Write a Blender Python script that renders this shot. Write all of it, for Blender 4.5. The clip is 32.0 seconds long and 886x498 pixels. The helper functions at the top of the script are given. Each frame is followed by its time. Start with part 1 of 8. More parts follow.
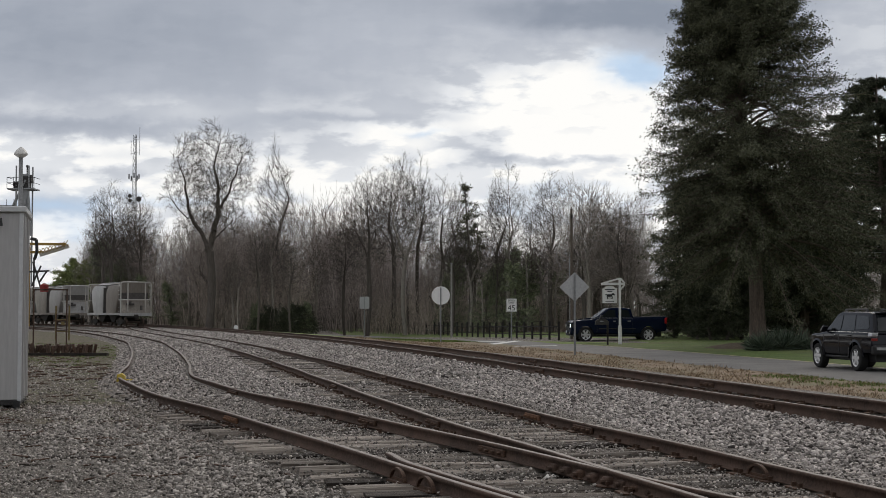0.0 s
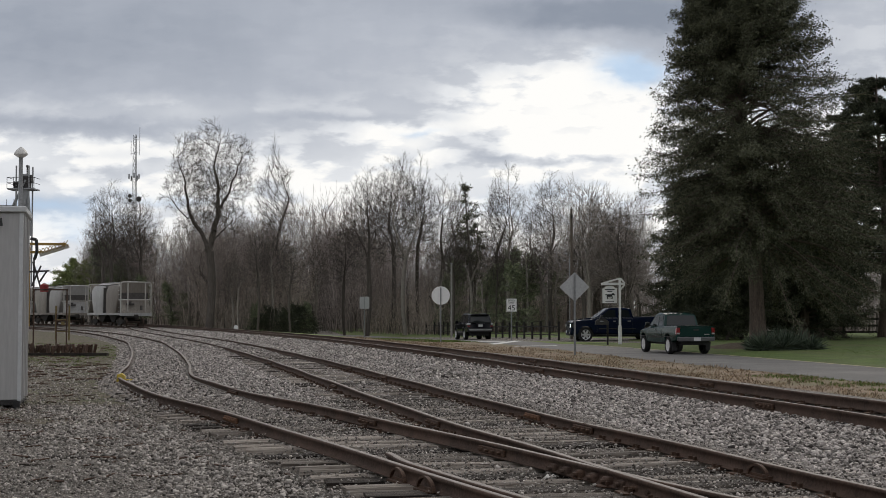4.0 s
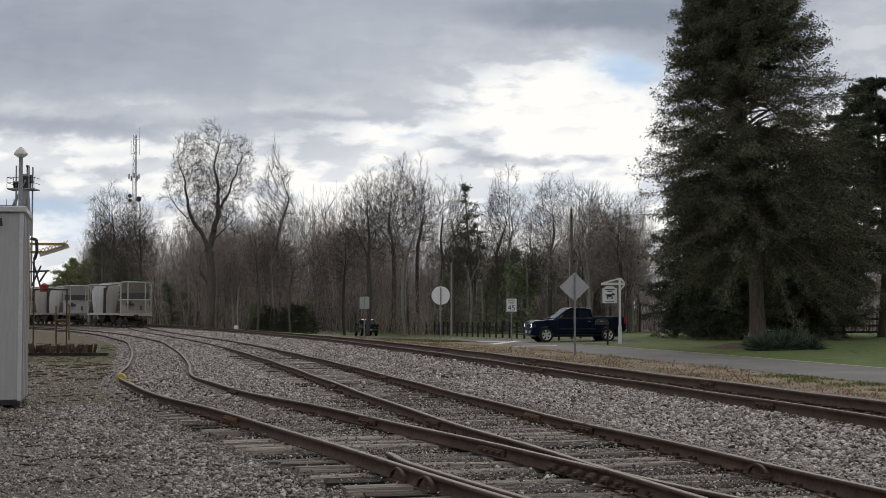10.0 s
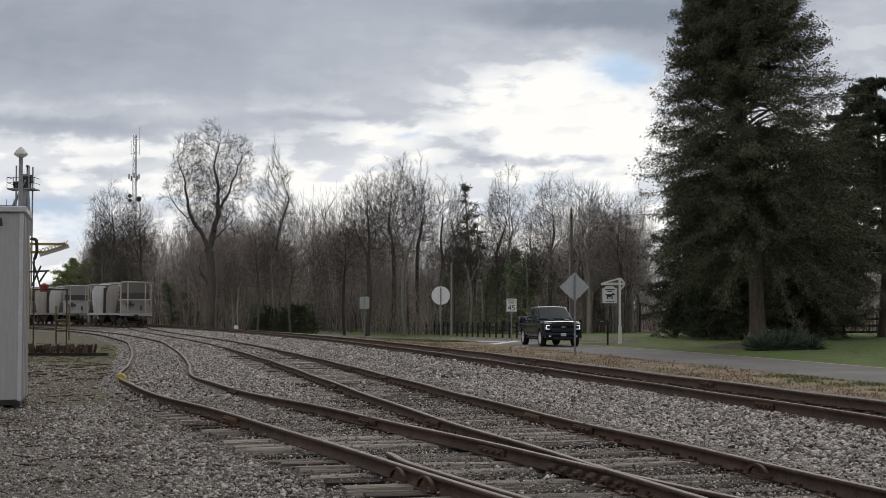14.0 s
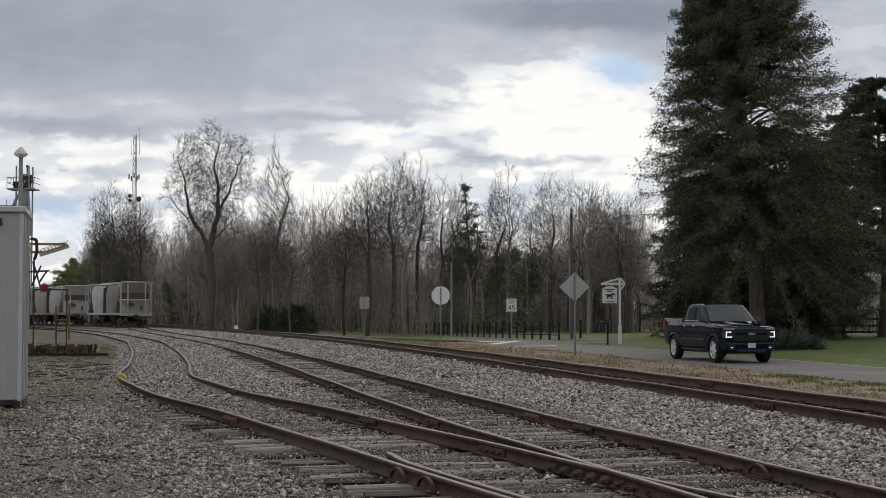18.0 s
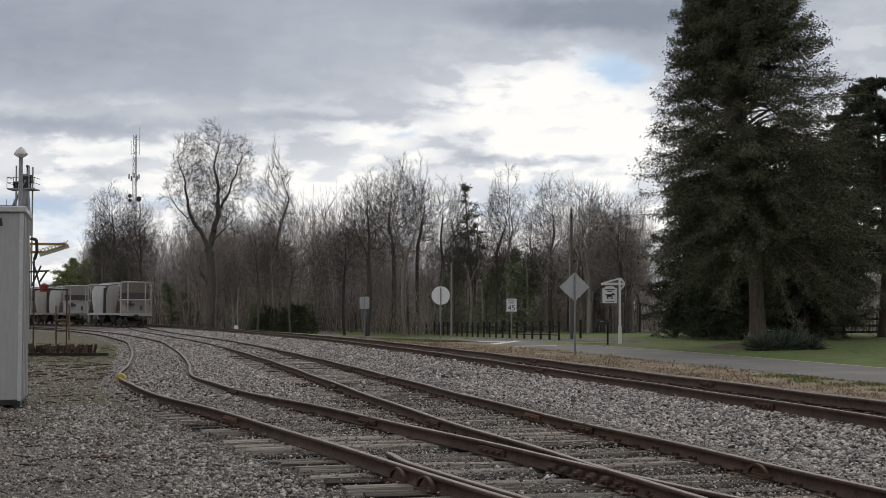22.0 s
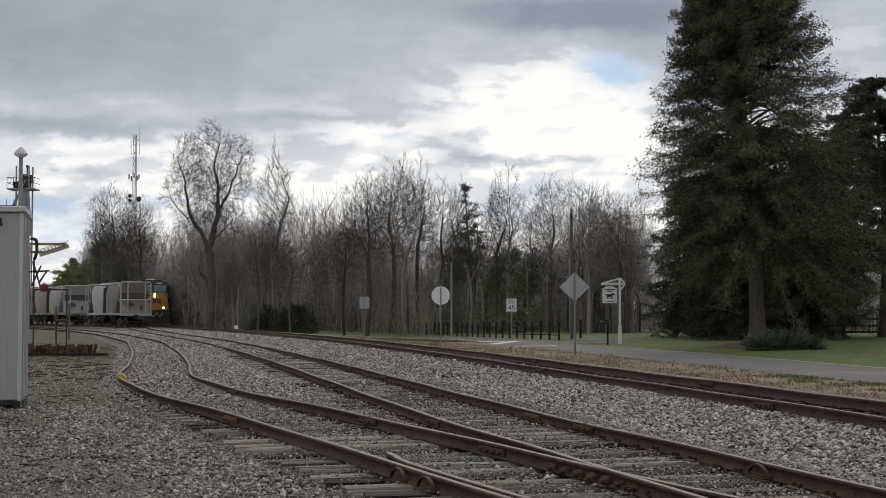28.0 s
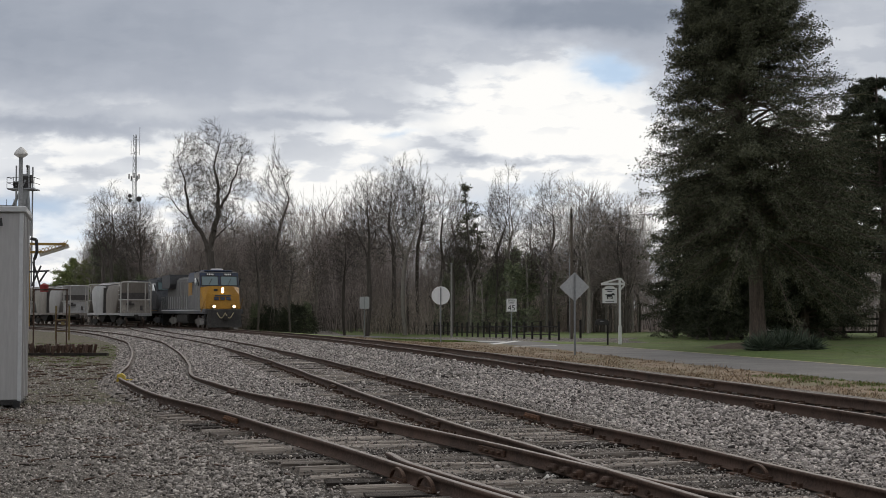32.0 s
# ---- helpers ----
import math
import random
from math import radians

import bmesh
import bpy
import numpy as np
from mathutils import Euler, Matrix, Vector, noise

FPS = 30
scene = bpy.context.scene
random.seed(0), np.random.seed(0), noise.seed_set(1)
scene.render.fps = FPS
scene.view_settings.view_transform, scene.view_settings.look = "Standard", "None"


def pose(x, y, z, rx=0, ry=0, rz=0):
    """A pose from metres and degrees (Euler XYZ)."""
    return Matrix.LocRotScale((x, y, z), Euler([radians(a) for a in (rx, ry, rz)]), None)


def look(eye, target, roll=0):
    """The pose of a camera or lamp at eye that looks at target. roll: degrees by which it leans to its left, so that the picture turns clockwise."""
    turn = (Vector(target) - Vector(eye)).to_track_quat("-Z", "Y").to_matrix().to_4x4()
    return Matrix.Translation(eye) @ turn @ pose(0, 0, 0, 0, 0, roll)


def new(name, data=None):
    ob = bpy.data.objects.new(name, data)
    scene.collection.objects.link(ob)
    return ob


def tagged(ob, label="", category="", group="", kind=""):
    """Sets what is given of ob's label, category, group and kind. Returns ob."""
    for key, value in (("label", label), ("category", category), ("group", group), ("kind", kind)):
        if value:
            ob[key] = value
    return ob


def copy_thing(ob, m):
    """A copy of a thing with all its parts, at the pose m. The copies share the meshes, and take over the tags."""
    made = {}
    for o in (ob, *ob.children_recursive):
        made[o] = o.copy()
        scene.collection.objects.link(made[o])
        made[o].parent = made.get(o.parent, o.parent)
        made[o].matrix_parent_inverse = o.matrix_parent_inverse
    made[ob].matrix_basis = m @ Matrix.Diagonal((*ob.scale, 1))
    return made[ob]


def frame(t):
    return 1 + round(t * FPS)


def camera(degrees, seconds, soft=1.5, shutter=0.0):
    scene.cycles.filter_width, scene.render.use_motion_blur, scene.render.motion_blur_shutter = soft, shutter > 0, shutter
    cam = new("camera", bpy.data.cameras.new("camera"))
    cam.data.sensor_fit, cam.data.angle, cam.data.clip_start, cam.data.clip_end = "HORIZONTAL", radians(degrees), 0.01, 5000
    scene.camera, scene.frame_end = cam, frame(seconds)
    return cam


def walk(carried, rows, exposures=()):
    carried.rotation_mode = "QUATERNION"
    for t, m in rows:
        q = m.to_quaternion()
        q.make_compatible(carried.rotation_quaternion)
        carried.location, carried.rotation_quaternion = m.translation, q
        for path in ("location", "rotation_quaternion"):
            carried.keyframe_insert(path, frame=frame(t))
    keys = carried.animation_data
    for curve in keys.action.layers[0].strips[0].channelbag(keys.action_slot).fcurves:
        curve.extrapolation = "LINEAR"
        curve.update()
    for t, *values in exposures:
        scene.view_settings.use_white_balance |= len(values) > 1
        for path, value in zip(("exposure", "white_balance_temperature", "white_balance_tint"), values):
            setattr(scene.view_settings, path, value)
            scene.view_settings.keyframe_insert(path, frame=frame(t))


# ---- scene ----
import itertools

# camera: stands still beside the yard tracks, about 1.5 m over the gravel
cam = camera(36.2, 32.0, soft=0.6)
EYE = pose(0, 0, 1.52, 92.65, 0, 0)
walk(cam, [(0.0, EYE), (32.0, EYE)], [(0.0, 0.0), (32.0, 0.0)])

# ---- world and light: broken overcast, the sun behind the cloud ahead to the right ----
world = bpy.data.worlds.new("sky")
scene.world = world
world.use_nodes = True
wn, wl = world.node_tree.nodes, world.node_tree.links
wn.clear()
w_out, w_bg = wn.new("ShaderNodeOutputWorld"), wn.new("ShaderNodeBackground")
w_sky, w_mix, w_noise, w_ramp = wn.new("ShaderNodeTexSky"), wn.new("ShaderNodeMix"), wn.new("ShaderNodeTexNoise"), wn.new("ShaderNodeValToRGB")
w_sky.sky_type, w_sky.sun_disc, w_sky.sun_elevation, w_sky.sun_rotation = "NISHITA", False, radians(32), radians(16)
w_noise.inputs["Scale"].default_value, w_noise.inputs["Detail"].default_value = 2.2, 5
w_ramp.color_ramp.elements[0].position, w_ramp.color_ramp.elements[0].color = 0.35, (3.1, 3.15, 3.3, 1)
w_ramp.color_ramp.elements[1].position, w_ramp.color_ramp.elements[1].color = 0.68, (6.6, 6.55, 6.5, 1)
w_mix.data_type = "RGBA"
w_mix.inputs[0].default_value = 0.85
wl.new(w_noise.outputs["Fac"], w_ramp.inputs["Fac"])
wl.new(w_sky.outputs["Color"], w_mix.inputs[6])
wl.new(w_ramp.outputs["Color"], w_mix.inputs[7])
wl.new(w_mix.outputs[2], w_bg.inputs["Color"])
w_bg.inputs["Strength"].default_value = 0.14
wl.new(w_bg.outputs[0], w_out.inputs[0])

sun = new("sun", bpy.data.lights.new("sun", "SUN"))
sun.data.energy, sun.data.angle, sun.data.color = 1.3, radians(42), (1.0, 0.93, 0.83)
sun.matrix_basis = look((20, 70, 46), (0, 0, 0))


# ---- material helpers ----
def principled(name):
    m = bpy.data.materials.new(name)
    m.use_nodes = True
    return m, m.node_tree.nodes, m.node_tree.links, m.node_tree.nodes["Principled BSDF"]


def mat(name, dark, light, scale=4.0, rough=0.8, bump=0.3, metal=0.0, fine=8.0, stain=None, amount=0.35, stretch=(1, 1, 1), rnd=0.0, island=0.0, spec=0.3, low=0.35, high=0.65):
    """Grain at one scale, stains at another, relief, and a change of tone from piece to piece."""
    m, n, l, p = principled(name)
    co, mp = n.new("ShaderNodeTexCoord"), n.new("ShaderNodeMapping")
    mp.inputs["Scale"].default_value = stretch
    l.new(co.outputs["Object"], mp.inputs["Vector"])
    a, b = n.new("ShaderNodeTexNoise"), n.new("ShaderNodeTexNoise")
    a.inputs["Scale"].default_value, a.inputs["Detail"].default_value, a.inputs["Roughness"].default_value = scale, 8, 0.65
    b.inputs["Scale"].default_value, b.inputs["Detail"].default_value = scale * fine, 4
    l.new(mp.outputs[0], a.inputs["Vector"])
    l.new(mp.outputs[0], b.inputs["Vector"])
    r = n.new("ShaderNodeValToRGB")
    r.color_ramp.elements[0].position, r.color_ramp.elements[0].color = low, (*dark, 1)
    r.color_ramp.elements[1].position, r.color_ramp.elements[1].color = high, (*light, 1)
    add = n.new("ShaderNodeMath")
    add.operation = "MULTIPLY_ADD"
    l.new(b.outputs["Fac"], add.inputs[0])
    add.inputs[1].default_value = 0.5
    half = n.new("ShaderNodeMath")
    half.operation = "MULTIPLY"
    half.inputs[1].default_value = 0.5
    l.new(a.outputs["Fac"], half.inputs[0])
    l.new(half.outputs[0], add.inputs[2])
    fac = add.outputs[0]
    if rnd or island:
        src = n.new("ShaderNodeObjectInfo").outputs["Random"] if rnd else n.new("ShaderNodeNewGeometry").outputs["Random Per Island"]
        s = n.new("ShaderNodeMath")
        s.operation = "SUBTRACT"
        l.new(src, s.inputs[0])
        s.inputs[1].default_value = 0.5
        s2 = n.new("ShaderNodeMath")
        s2.operation = "MULTIPLY_ADD"
        l.new(s.outputs[0], s2.inputs[0])
        s2.inputs[1].default_value = rnd or island
        l.new(fac, s2.inputs[2])
        fac = s2.outputs[0]
    l.new(fac, r.inputs["Fac"])
    col = r.outputs["Color"]
    if stain:
        c, cr, mx = n.new("ShaderNodeTexNoise"), n.new("ShaderNodeValToRGB"), n.new("ShaderNodeMix")
        c.inputs["Scale"].default_value, c.inputs["Detail"].default_value = scale * 0.27, 5
        l.new(mp.outputs[0], c.inputs["Vector"])
        cr.color_ramp.elements[0].position, cr.color_ramp.elements[1].position = 0.45, 0.65
        l.new(c.outputs["Fac"], cr.inputs["Fac"])
        k = n.new("ShaderNodeMath")
        k.operation = "MULTIPLY"
        k.inputs[1].default_value = amount
        l.new(cr.outputs["Color"], k.inputs[0])
        mx.data_type = "RGBA"
        l.new(k.outputs[0], mx.inputs[0])
        l.new(col, mx.inputs[6])
        mx.inputs[7].default_value = (*stain, 1)
        col = mx.outputs[2]
    l.new(col, p.inputs["Base Color"])
    p.inputs["Roughness"].default_value, p.inputs["Metallic"].default_value = rough, metal
    p.inputs["Specular IOR Level"].default_value = spec
    if bump:
        bp = n.new("ShaderNodeBump")
        bp.inputs["Strength"].default_value, bp.inputs["Distance"].default_value = bump, 0.4 / (scale * fine)
        l.new(b.outputs["Fac"], bp.inputs["Height"])
        l.new(bp.outputs[0], p.inputs["Normal"])
    return m


def plain(name, color, rough=0.5, metal=0.0, glow=None, strength=0.0, coat=0.0):
    m, n, l, p = principled(name)
    t, r = n.new("ShaderNodeTexNoise"), n.new("ShaderNodeMapRange")
    t.inputs["Scale"].default_value, t.inputs["Detail"].default_value = 9, 4
    r.inputs[3].default_value, r.inputs[4].default_value = max(rough - 0.08, 0.02), min(rough + 0.1, 1)
    l.new(t.outputs["Fac"], r.inputs[0])
    l.new(r.outputs[0], p.inputs["Roughness"])
    p.inputs["Base Color"].default_value, p.inputs["Metallic"].default_value = (*color, 1), metal
    p.inputs["Coat Weight"].default_value = coat
    if glow:
        p.inputs["Emission Color"].default_value, p.inputs["Emission Strength"].default_value = (*glow, 1), strength
    return m


def pebbles(name, dark, light, scale, dirt, amount):
    """Packed small stones: a tone for each stone, dark joints, and patches of finer dirt."""
    m, n, l, p = principled(name)
    co = n.new("ShaderNodeTexCoord")
    v, e, big = n.new("ShaderNodeTexVoronoi"), n.new("ShaderNodeTexVoronoi"), n.new("ShaderNodeTexNoise")
    warp, wa = n.new("ShaderNodeTexNoise"), n.new("ShaderNodeVectorMath")
    warp.inputs["Scale"].default_value = scale * 0.8
    wa.operation = "MULTIPLY_ADD"
    wa.inputs[1].default_value = (0.5 / scale,) * 3
    l.new(co.outputs["Object"], warp.inputs["Vector"])
    l.new(warp.outputs["Color"], wa.inputs[0])
    l.new(co.outputs["Object"], wa.inputs[2])
    for q in (v, e):
        q.inputs["Scale"].default_value = scale
        l.new(wa.outputs[0], q.inputs["Vector"])
    e.feature = "DISTANCE_TO_EDGE"
    sep, r = n.new("ShaderNodeSeparateColor"), n.new("ShaderNodeValToRGB")
    l.new(v.outputs["Color"], sep.inputs[0])
    r.color_ramp.elements[0].position, r.color_ramp.elements[0].color = 0.05, (*dark, 1)
    r.color_ramp.elements[1].position, r.color_ramp.elements[1].color = 1.0, (*light, 1)
    mid = r.color_ramp.elements.new(0.6)
    mid.color = (*[0.55 * a + 0.45 * b for a, b in zip(dark, light)], 1)
    l.new(sep.outputs[0], r.inputs["Fac"])
    big.inputs["Scale"].default_value, big.inputs["Detail"].default_value, big.inputs["Roughness"].default_value = 0.55, 9, 0.7
    l.new(co.outputs["Object"], big.inputs["Vector"])
    br, k, mx = n.new("ShaderNodeMapRange"), n.new("ShaderNodeMath"), n.new("ShaderNodeMix")
    br.inputs[1].default_value, br.inputs[2].default_value = 0.42, 0.62
    l.new(big.outputs["Fac"], br.inputs[0])
    k.operation = "MULTIPLY"
    k.inputs[1].default_value = amount
    l.new(br.outputs[0], k.inputs[0])
    mx.data_type = "RGBA"
    l.new(k.outputs[0], mx.inputs[0])
    l.new(r.outputs["Color"], mx.inputs[6])
    mx.inputs[7].default_value = (*dirt, 1)
    er, joint_mix = n.new("ShaderNodeMapRange"), n.new("ShaderNodeMix")
    er.inputs[2].default_value, er.inputs[3].default_value = 0.12, 0.35
    l.new(e.outputs["Distance"], er.inputs[0])
    joint_mix.data_type, joint_mix.blend_type = "RGBA", "MULTIPLY"
    joint_mix.inputs[0].default_value = 1.0
    l.new(mx.outputs[2], joint_mix.inputs[6])
    l.new(er.outputs[0], joint_mix.inputs[7])
    l.new(joint_mix.outputs[2], p.inputs["Base Color"])
    bp = n.new("ShaderNodeBump")
    bp.inputs["Strength"].default_value, bp.inputs["Distance"].default_value = 1.0, 0.5 / scale
    l.new(er.outputs[0], bp.inputs["Height"])
    l.new(bp.outputs[0], p.inputs["Normal"])
    p.inputs["Roughness"].default_value = 0.95
    return m


# ---- materials ----
M_GRAVEL = pebbles("yard_gravel", (0.064, 0.054, 0.045), (0.385, 0.34, 0.295), 30.0, (0.072, 0.060, 0.046), 0.85)
M_BALLAST = pebbles("ballast_bed", (0.075, 0.062, 0.054), (0.43, 0.382, 0.340), 15.0, (0.10, 0.085, 0.07), 0.3)
M_STONE = mat("ballast_stone", (0.060, 0.052, 0.048), (0.70, 0.636, 0.594), 6.0, 0.9, 0.4, fine=5, island=0.78, low=0.14, high=0.95)
M_STONE_Y = mat("yard_stone", (0.060, 0.052, 0.046), (0.59, 0.537, 0.490), 6.0, 0.9, 0.4, fine=5, island=0.78, low=0.12, high=0.95)
M_DIRT = mat("dirt_patch", (0.020, 0.016, 0.012), (0.175, 0.142, 0.100), 2.8, 0.95, 1.0, fine=9, stain=(0.075, 0.078, 0.030), amount=0.8)
M_GRASS = mat("lawn", (0.034, 0.060, 0.012), (0.130, 0.180, 0.042), 1.1, 0.95, 0.9, fine=24, stain=(0.115, 0.10, 0.055), amount=0.5)
M_GRASS_F = mat("rough_grass", (0.055, 0.090, 0.018), (0.185, 0.245, 0.065), 1.1, 0.95, 0.7, fine=24, stain=(0.19, 0.16, 0.08), amount=0.4)
M_BLADE = mat("grass_blades", (0.065, 0.10, 0.022), (0.17, 0.215, 0.06), 2.0, 0.9, 0, island=0.6)
M_STRAW = mat("dry_grass", (0.14, 0.098, 0.065), (0.42, 0.315, 0.215), 2.0, 0.95, 0, island=0.7)
M_VERGE = mat("verge_soil", (0.10, 0.072, 0.050), (0.33, 0.25, 0.172), 1.5, 0.95, 0.9, fine=24, stain=(0.09, 0.11, 0.04), amount=0.5)
M_ASPHALT = mat("asphalt", (0.080, 0.076, 0.072), (0.20, 0.190, 0.180), 0.5, 0.85, 0.3, fine=60, stain=(0.09, 0.09, 0.09), amount=0.5)
M_PAINT_W = mat("road_paint", (0.40, 0.40, 0.39), (0.72, 0.72, 0.70), 3.0, 0.7, 0.2)
M_PAINT_Y = mat("faded_yellow_paint", (0.36, 0.30, 0.16), (0.52, 0.45, 0.27), 3.0, 0.7, 0.2)
M_RAIL = mat("rusty_rail", (0.036, 0.024, 0.018), (0.105, 0.068, 0.052), 5.0, 0.92, 0.3, metal=0.0, stain=(0.12, 0.07, 0.05), amount=0.35, stretch=(1, 1, 1))
M_RAILTOP = mat("worn_rail_head", (0.095, 0.077, 0.067), (0.25, 0.212, 0.19), 4.0, 0.6, 0.1, metal=0.0, spec=0.3, stain=(0.12, 0.085, 0.07), amount=0.4)
M_PLATE = mat("rusted_iron", (0.035, 0.022, 0.016), (0.13, 0.075, 0.05), 14.0, 0.8, 0.4, metal=0.2)
M_ORANGE_RUST = mat("orange_rust", (0.09, 0.045, 0.025), (0.21, 0.11, 0.065), 14.0, 0.85, 0.4)
M_TIE = mat("weathered_tie_wood", (0.034, 0.027, 0.022), (0.42, 0.367, 0.318), 2.2, 0.95, 1.0, fine=4, stretch=(0.3, 12, 4), rnd=0.45, stain=(0.05, 0.04, 0.035), amount=0.5)
M_TIE_D = mat("tarred_timber", (0.012, 0.010, 0.009), (0.055, 0.045, 0.038), 2.2, 0.95, 0.8, fine=5, stretch=(0.4, 8, 4))
M_BARK = mat("grey_bark", (0.050, 0.043, 0.037), (0.155, 0.135, 0.118), 3.0, 0.95, 0.8, stretch=(4, 4, 0.6))
M_BARK_L = mat("pale_bark", (0.14, 0.125, 0.11), (0.38, 0.345, 0.305), 3.0, 0.95, 0.7, stretch=(4, 4, 0.6))
M_BARK_R = mat("cedar_bark", (0.055, 0.042, 0.035), (0.19, 0.147, 0.122), 2.0, 0.95, 1.0, stretch=(5, 5, 0.5))
M_TWIG = mat("bare_twigs", (0.10, 0.086, 0.077), (0.31, 0.268, 0.236), 1.0, 0.95, 0, island=0.4)
M_TWIG_R = mat("reddish_twigs", (0.135, 0.116, 0.105), (0.44, 0.378, 0.345), 1.0, 0.95, 0, island=0.4)
M_TWIG_D = mat("dark_twigs", (0.042, 0.036, 0.032), (0.145, 0.125, 0.11), 1.0, 0.95, 0, island=0.4)
M_BRUSH = mat("bare_brush", (0.18, 0.153, 0.130), (0.52, 0.445, 0.38), 0.5, 0.95, 0, island=0.5)
M_NEEDLE = mat("cedar_needles", (0.036, 0.040, 0.025), (0.145, 0.148, 0.092), 0.6, 0.85, 0, island=0.5)
M_NEEDLE_B = mat("dark_cedar_needles", (0.024, 0.028, 0.017), (0.085, 0.094, 0.056), 0.6, 0.85, 0, island=0.5)
M_PINE = mat("pine_needles", (0.090, 0.106, 0.064), (0.264, 0.296, 0.173), 0.6, 0.85, 0, island=0.5)
M_SPRING = mat("fresh_leaves", (0.12, 0.145, 0.05), (0.29, 0.33, 0.125), 0.6, 0.85, 0, island=0.5)
M_YUCCA = mat("strap_leaves", (0.030, 0.044, 0.028), (0.10, 0.125, 0.085), 2.0, 0.6, 0, island=0.5)
M_SHADE = mat("leaf_litter", (0.05, 0.038, 0.026), (0.13, 0.10, 0.07), 0.8, 0.95, 0.6, fine=14)


# ---- mesh helpers ----
def part(name, bm, material, parent=None, label="", smooth=False):
    me = bpy.data.meshes.new(name)
    bm.normal_update()
    bm.to_mesh(me)
    bm.free()
    me.materials.append(material)
    if smooth:
        me.polygons.foreach_set("use_smooth", [True] * len(me.polygons))
    ob = new(name, me)
    ob.parent = parent
    if label:
        tagged(ob, label)
    return ob


def raw(name, verts, faces, material, parent=None, label=""):
    me = bpy.data.meshes.new(name)
    me.from_pydata(verts if isinstance(verts, list) else verts.tolist(), [], faces if isinstance(faces, list) else faces.tolist())
    me.materials.append(material)
    ob = new(name, me)
    ob.parent = parent
    if label:
        tagged(ob, label)
    return ob


def thing(name, m, label, category, group="", kind=""):
    ob = new(name)
    ob.matrix_basis = m
    ob.empty_display_size = 0.2
    return tagged(ob, label, category, group, kind)


def add_box(bm, x0, x1, y0, y1, z0, z1, bevel=0.0, m=None, seg=1):
    r = bmesh.ops.create_cube(bm, size=1)
    v = r["verts"]
    bmesh.ops.transform(bm, matrix=Matrix.Translation(((x0 + x1) / 2, (y0 + y1) / 2, (z0 + z1) / 2)) @ Matrix.Diagonal((x1 - x0, y1 - y0, z1 - z0, 1)), verts=v)
    if bevel:
        e = list({e for q in v for e in q.link_edges})
        v = bmesh.ops.bevel(bm, geom=e, offset=bevel, segments=seg, affect="EDGES", profile=0.5)["verts"]
    if m is not None:
        bmesh.ops.transform(bm, matrix=m, verts=v)
    return v


def add_rod(bm, a, b, r0, r1=None, sides=8, caps=True):
    a, b = Vector(a), Vector(b)
    d = b - a
    q = d.to_track_quat("Z", "Y").to_matrix().to_4x4()
    v = bmesh.ops.create_cone(bm, cap_ends=caps, segments=sides, radius1=r0, radius2=r0 if r1 is None else r1, depth=d.length)["verts"]
    bmesh.ops.transform(bm, matrix=Matrix.Translation((a + b) / 2) @ q, verts=v)
    return v


def add_profile(bm, pts, y0, y1, m=None, inset=0.0):
    """A side outline of (x, z) points, drawn out from y0 to y1; inset narrows the higher points."""
    zs = [p[1] for p in pts]
    lo, hi = min(zs), max(zs)
    k = [inset * (p[1] - lo) / (hi - lo) for p in pts]
    a = [bm.verts.new((p[0], y0 + i, p[1])) for p, i in zip(pts, k)]
    b = [bm.verts.new((p[0], y1 - i, p[1])) for p, i in zip(pts, k)]
    bm.faces.new(a)
    bm.faces.new(b[::-1])
    for i in range(len(pts)):
        j = (i + 1) % len(pts)
        bm.faces.new((a[j], a[i], b[i], b[j]))
    if m is not None:
        bmesh.ops.transform(bm, matrix=m, verts=a + b)
    return a + b


def box_part(name, dims, material, parent=None, label="", bevel=0.0, m=None):
    bm = bmesh.new()
    add_box(bm, *dims, bevel=bevel, m=m)
    return part(name, bm, material, parent, label)


def rod_part(name, a, b, r, material, parent=None, label="", r1=None, sides=8):
    bm = bmesh.new()
    add_rod(bm, a, b, r, r1, sides)
    return part(name, bm, material, parent, label)


def glide(knots, y):
    """x of a plan curve at depth y: a smooth line through knots of (y, x)."""
    ys, xs = zip(*knots)
    y = np.asarray(y, float)
    n = len(ys)
    s = [(xs[min(i + 1, n - 1)] - xs[max(i - 1, 0)]) / (ys[min(i + 1, n - 1)] - ys[max(i - 1, 0)]) for i in range(n)]
    i = np.clip(np.searchsorted(ys, y) - 1, 0, n - 2)
    ya, xa, sa = np.array(ys)[i], np.array(xs)[i], np.array(s)[i]
    yb, xb, sb = np.array(ys)[i + 1], np.array(xs)[i + 1], np.array(s)[i + 1]
    h = yb - ya
    t = (y - ya) / h
    inside = (2 * t**3 - 3 * t**2 + 1) * xa + (t**3 - 2 * t**2 + t) * h * sa + (-2 * t**3 + 3 * t**2) * xb + (t**3 - t**2) * h * sb
    return np.where(t < 0, xa + (y - ya) * sa, np.where(t > 1, xb + (y - yb) * sb, inside))


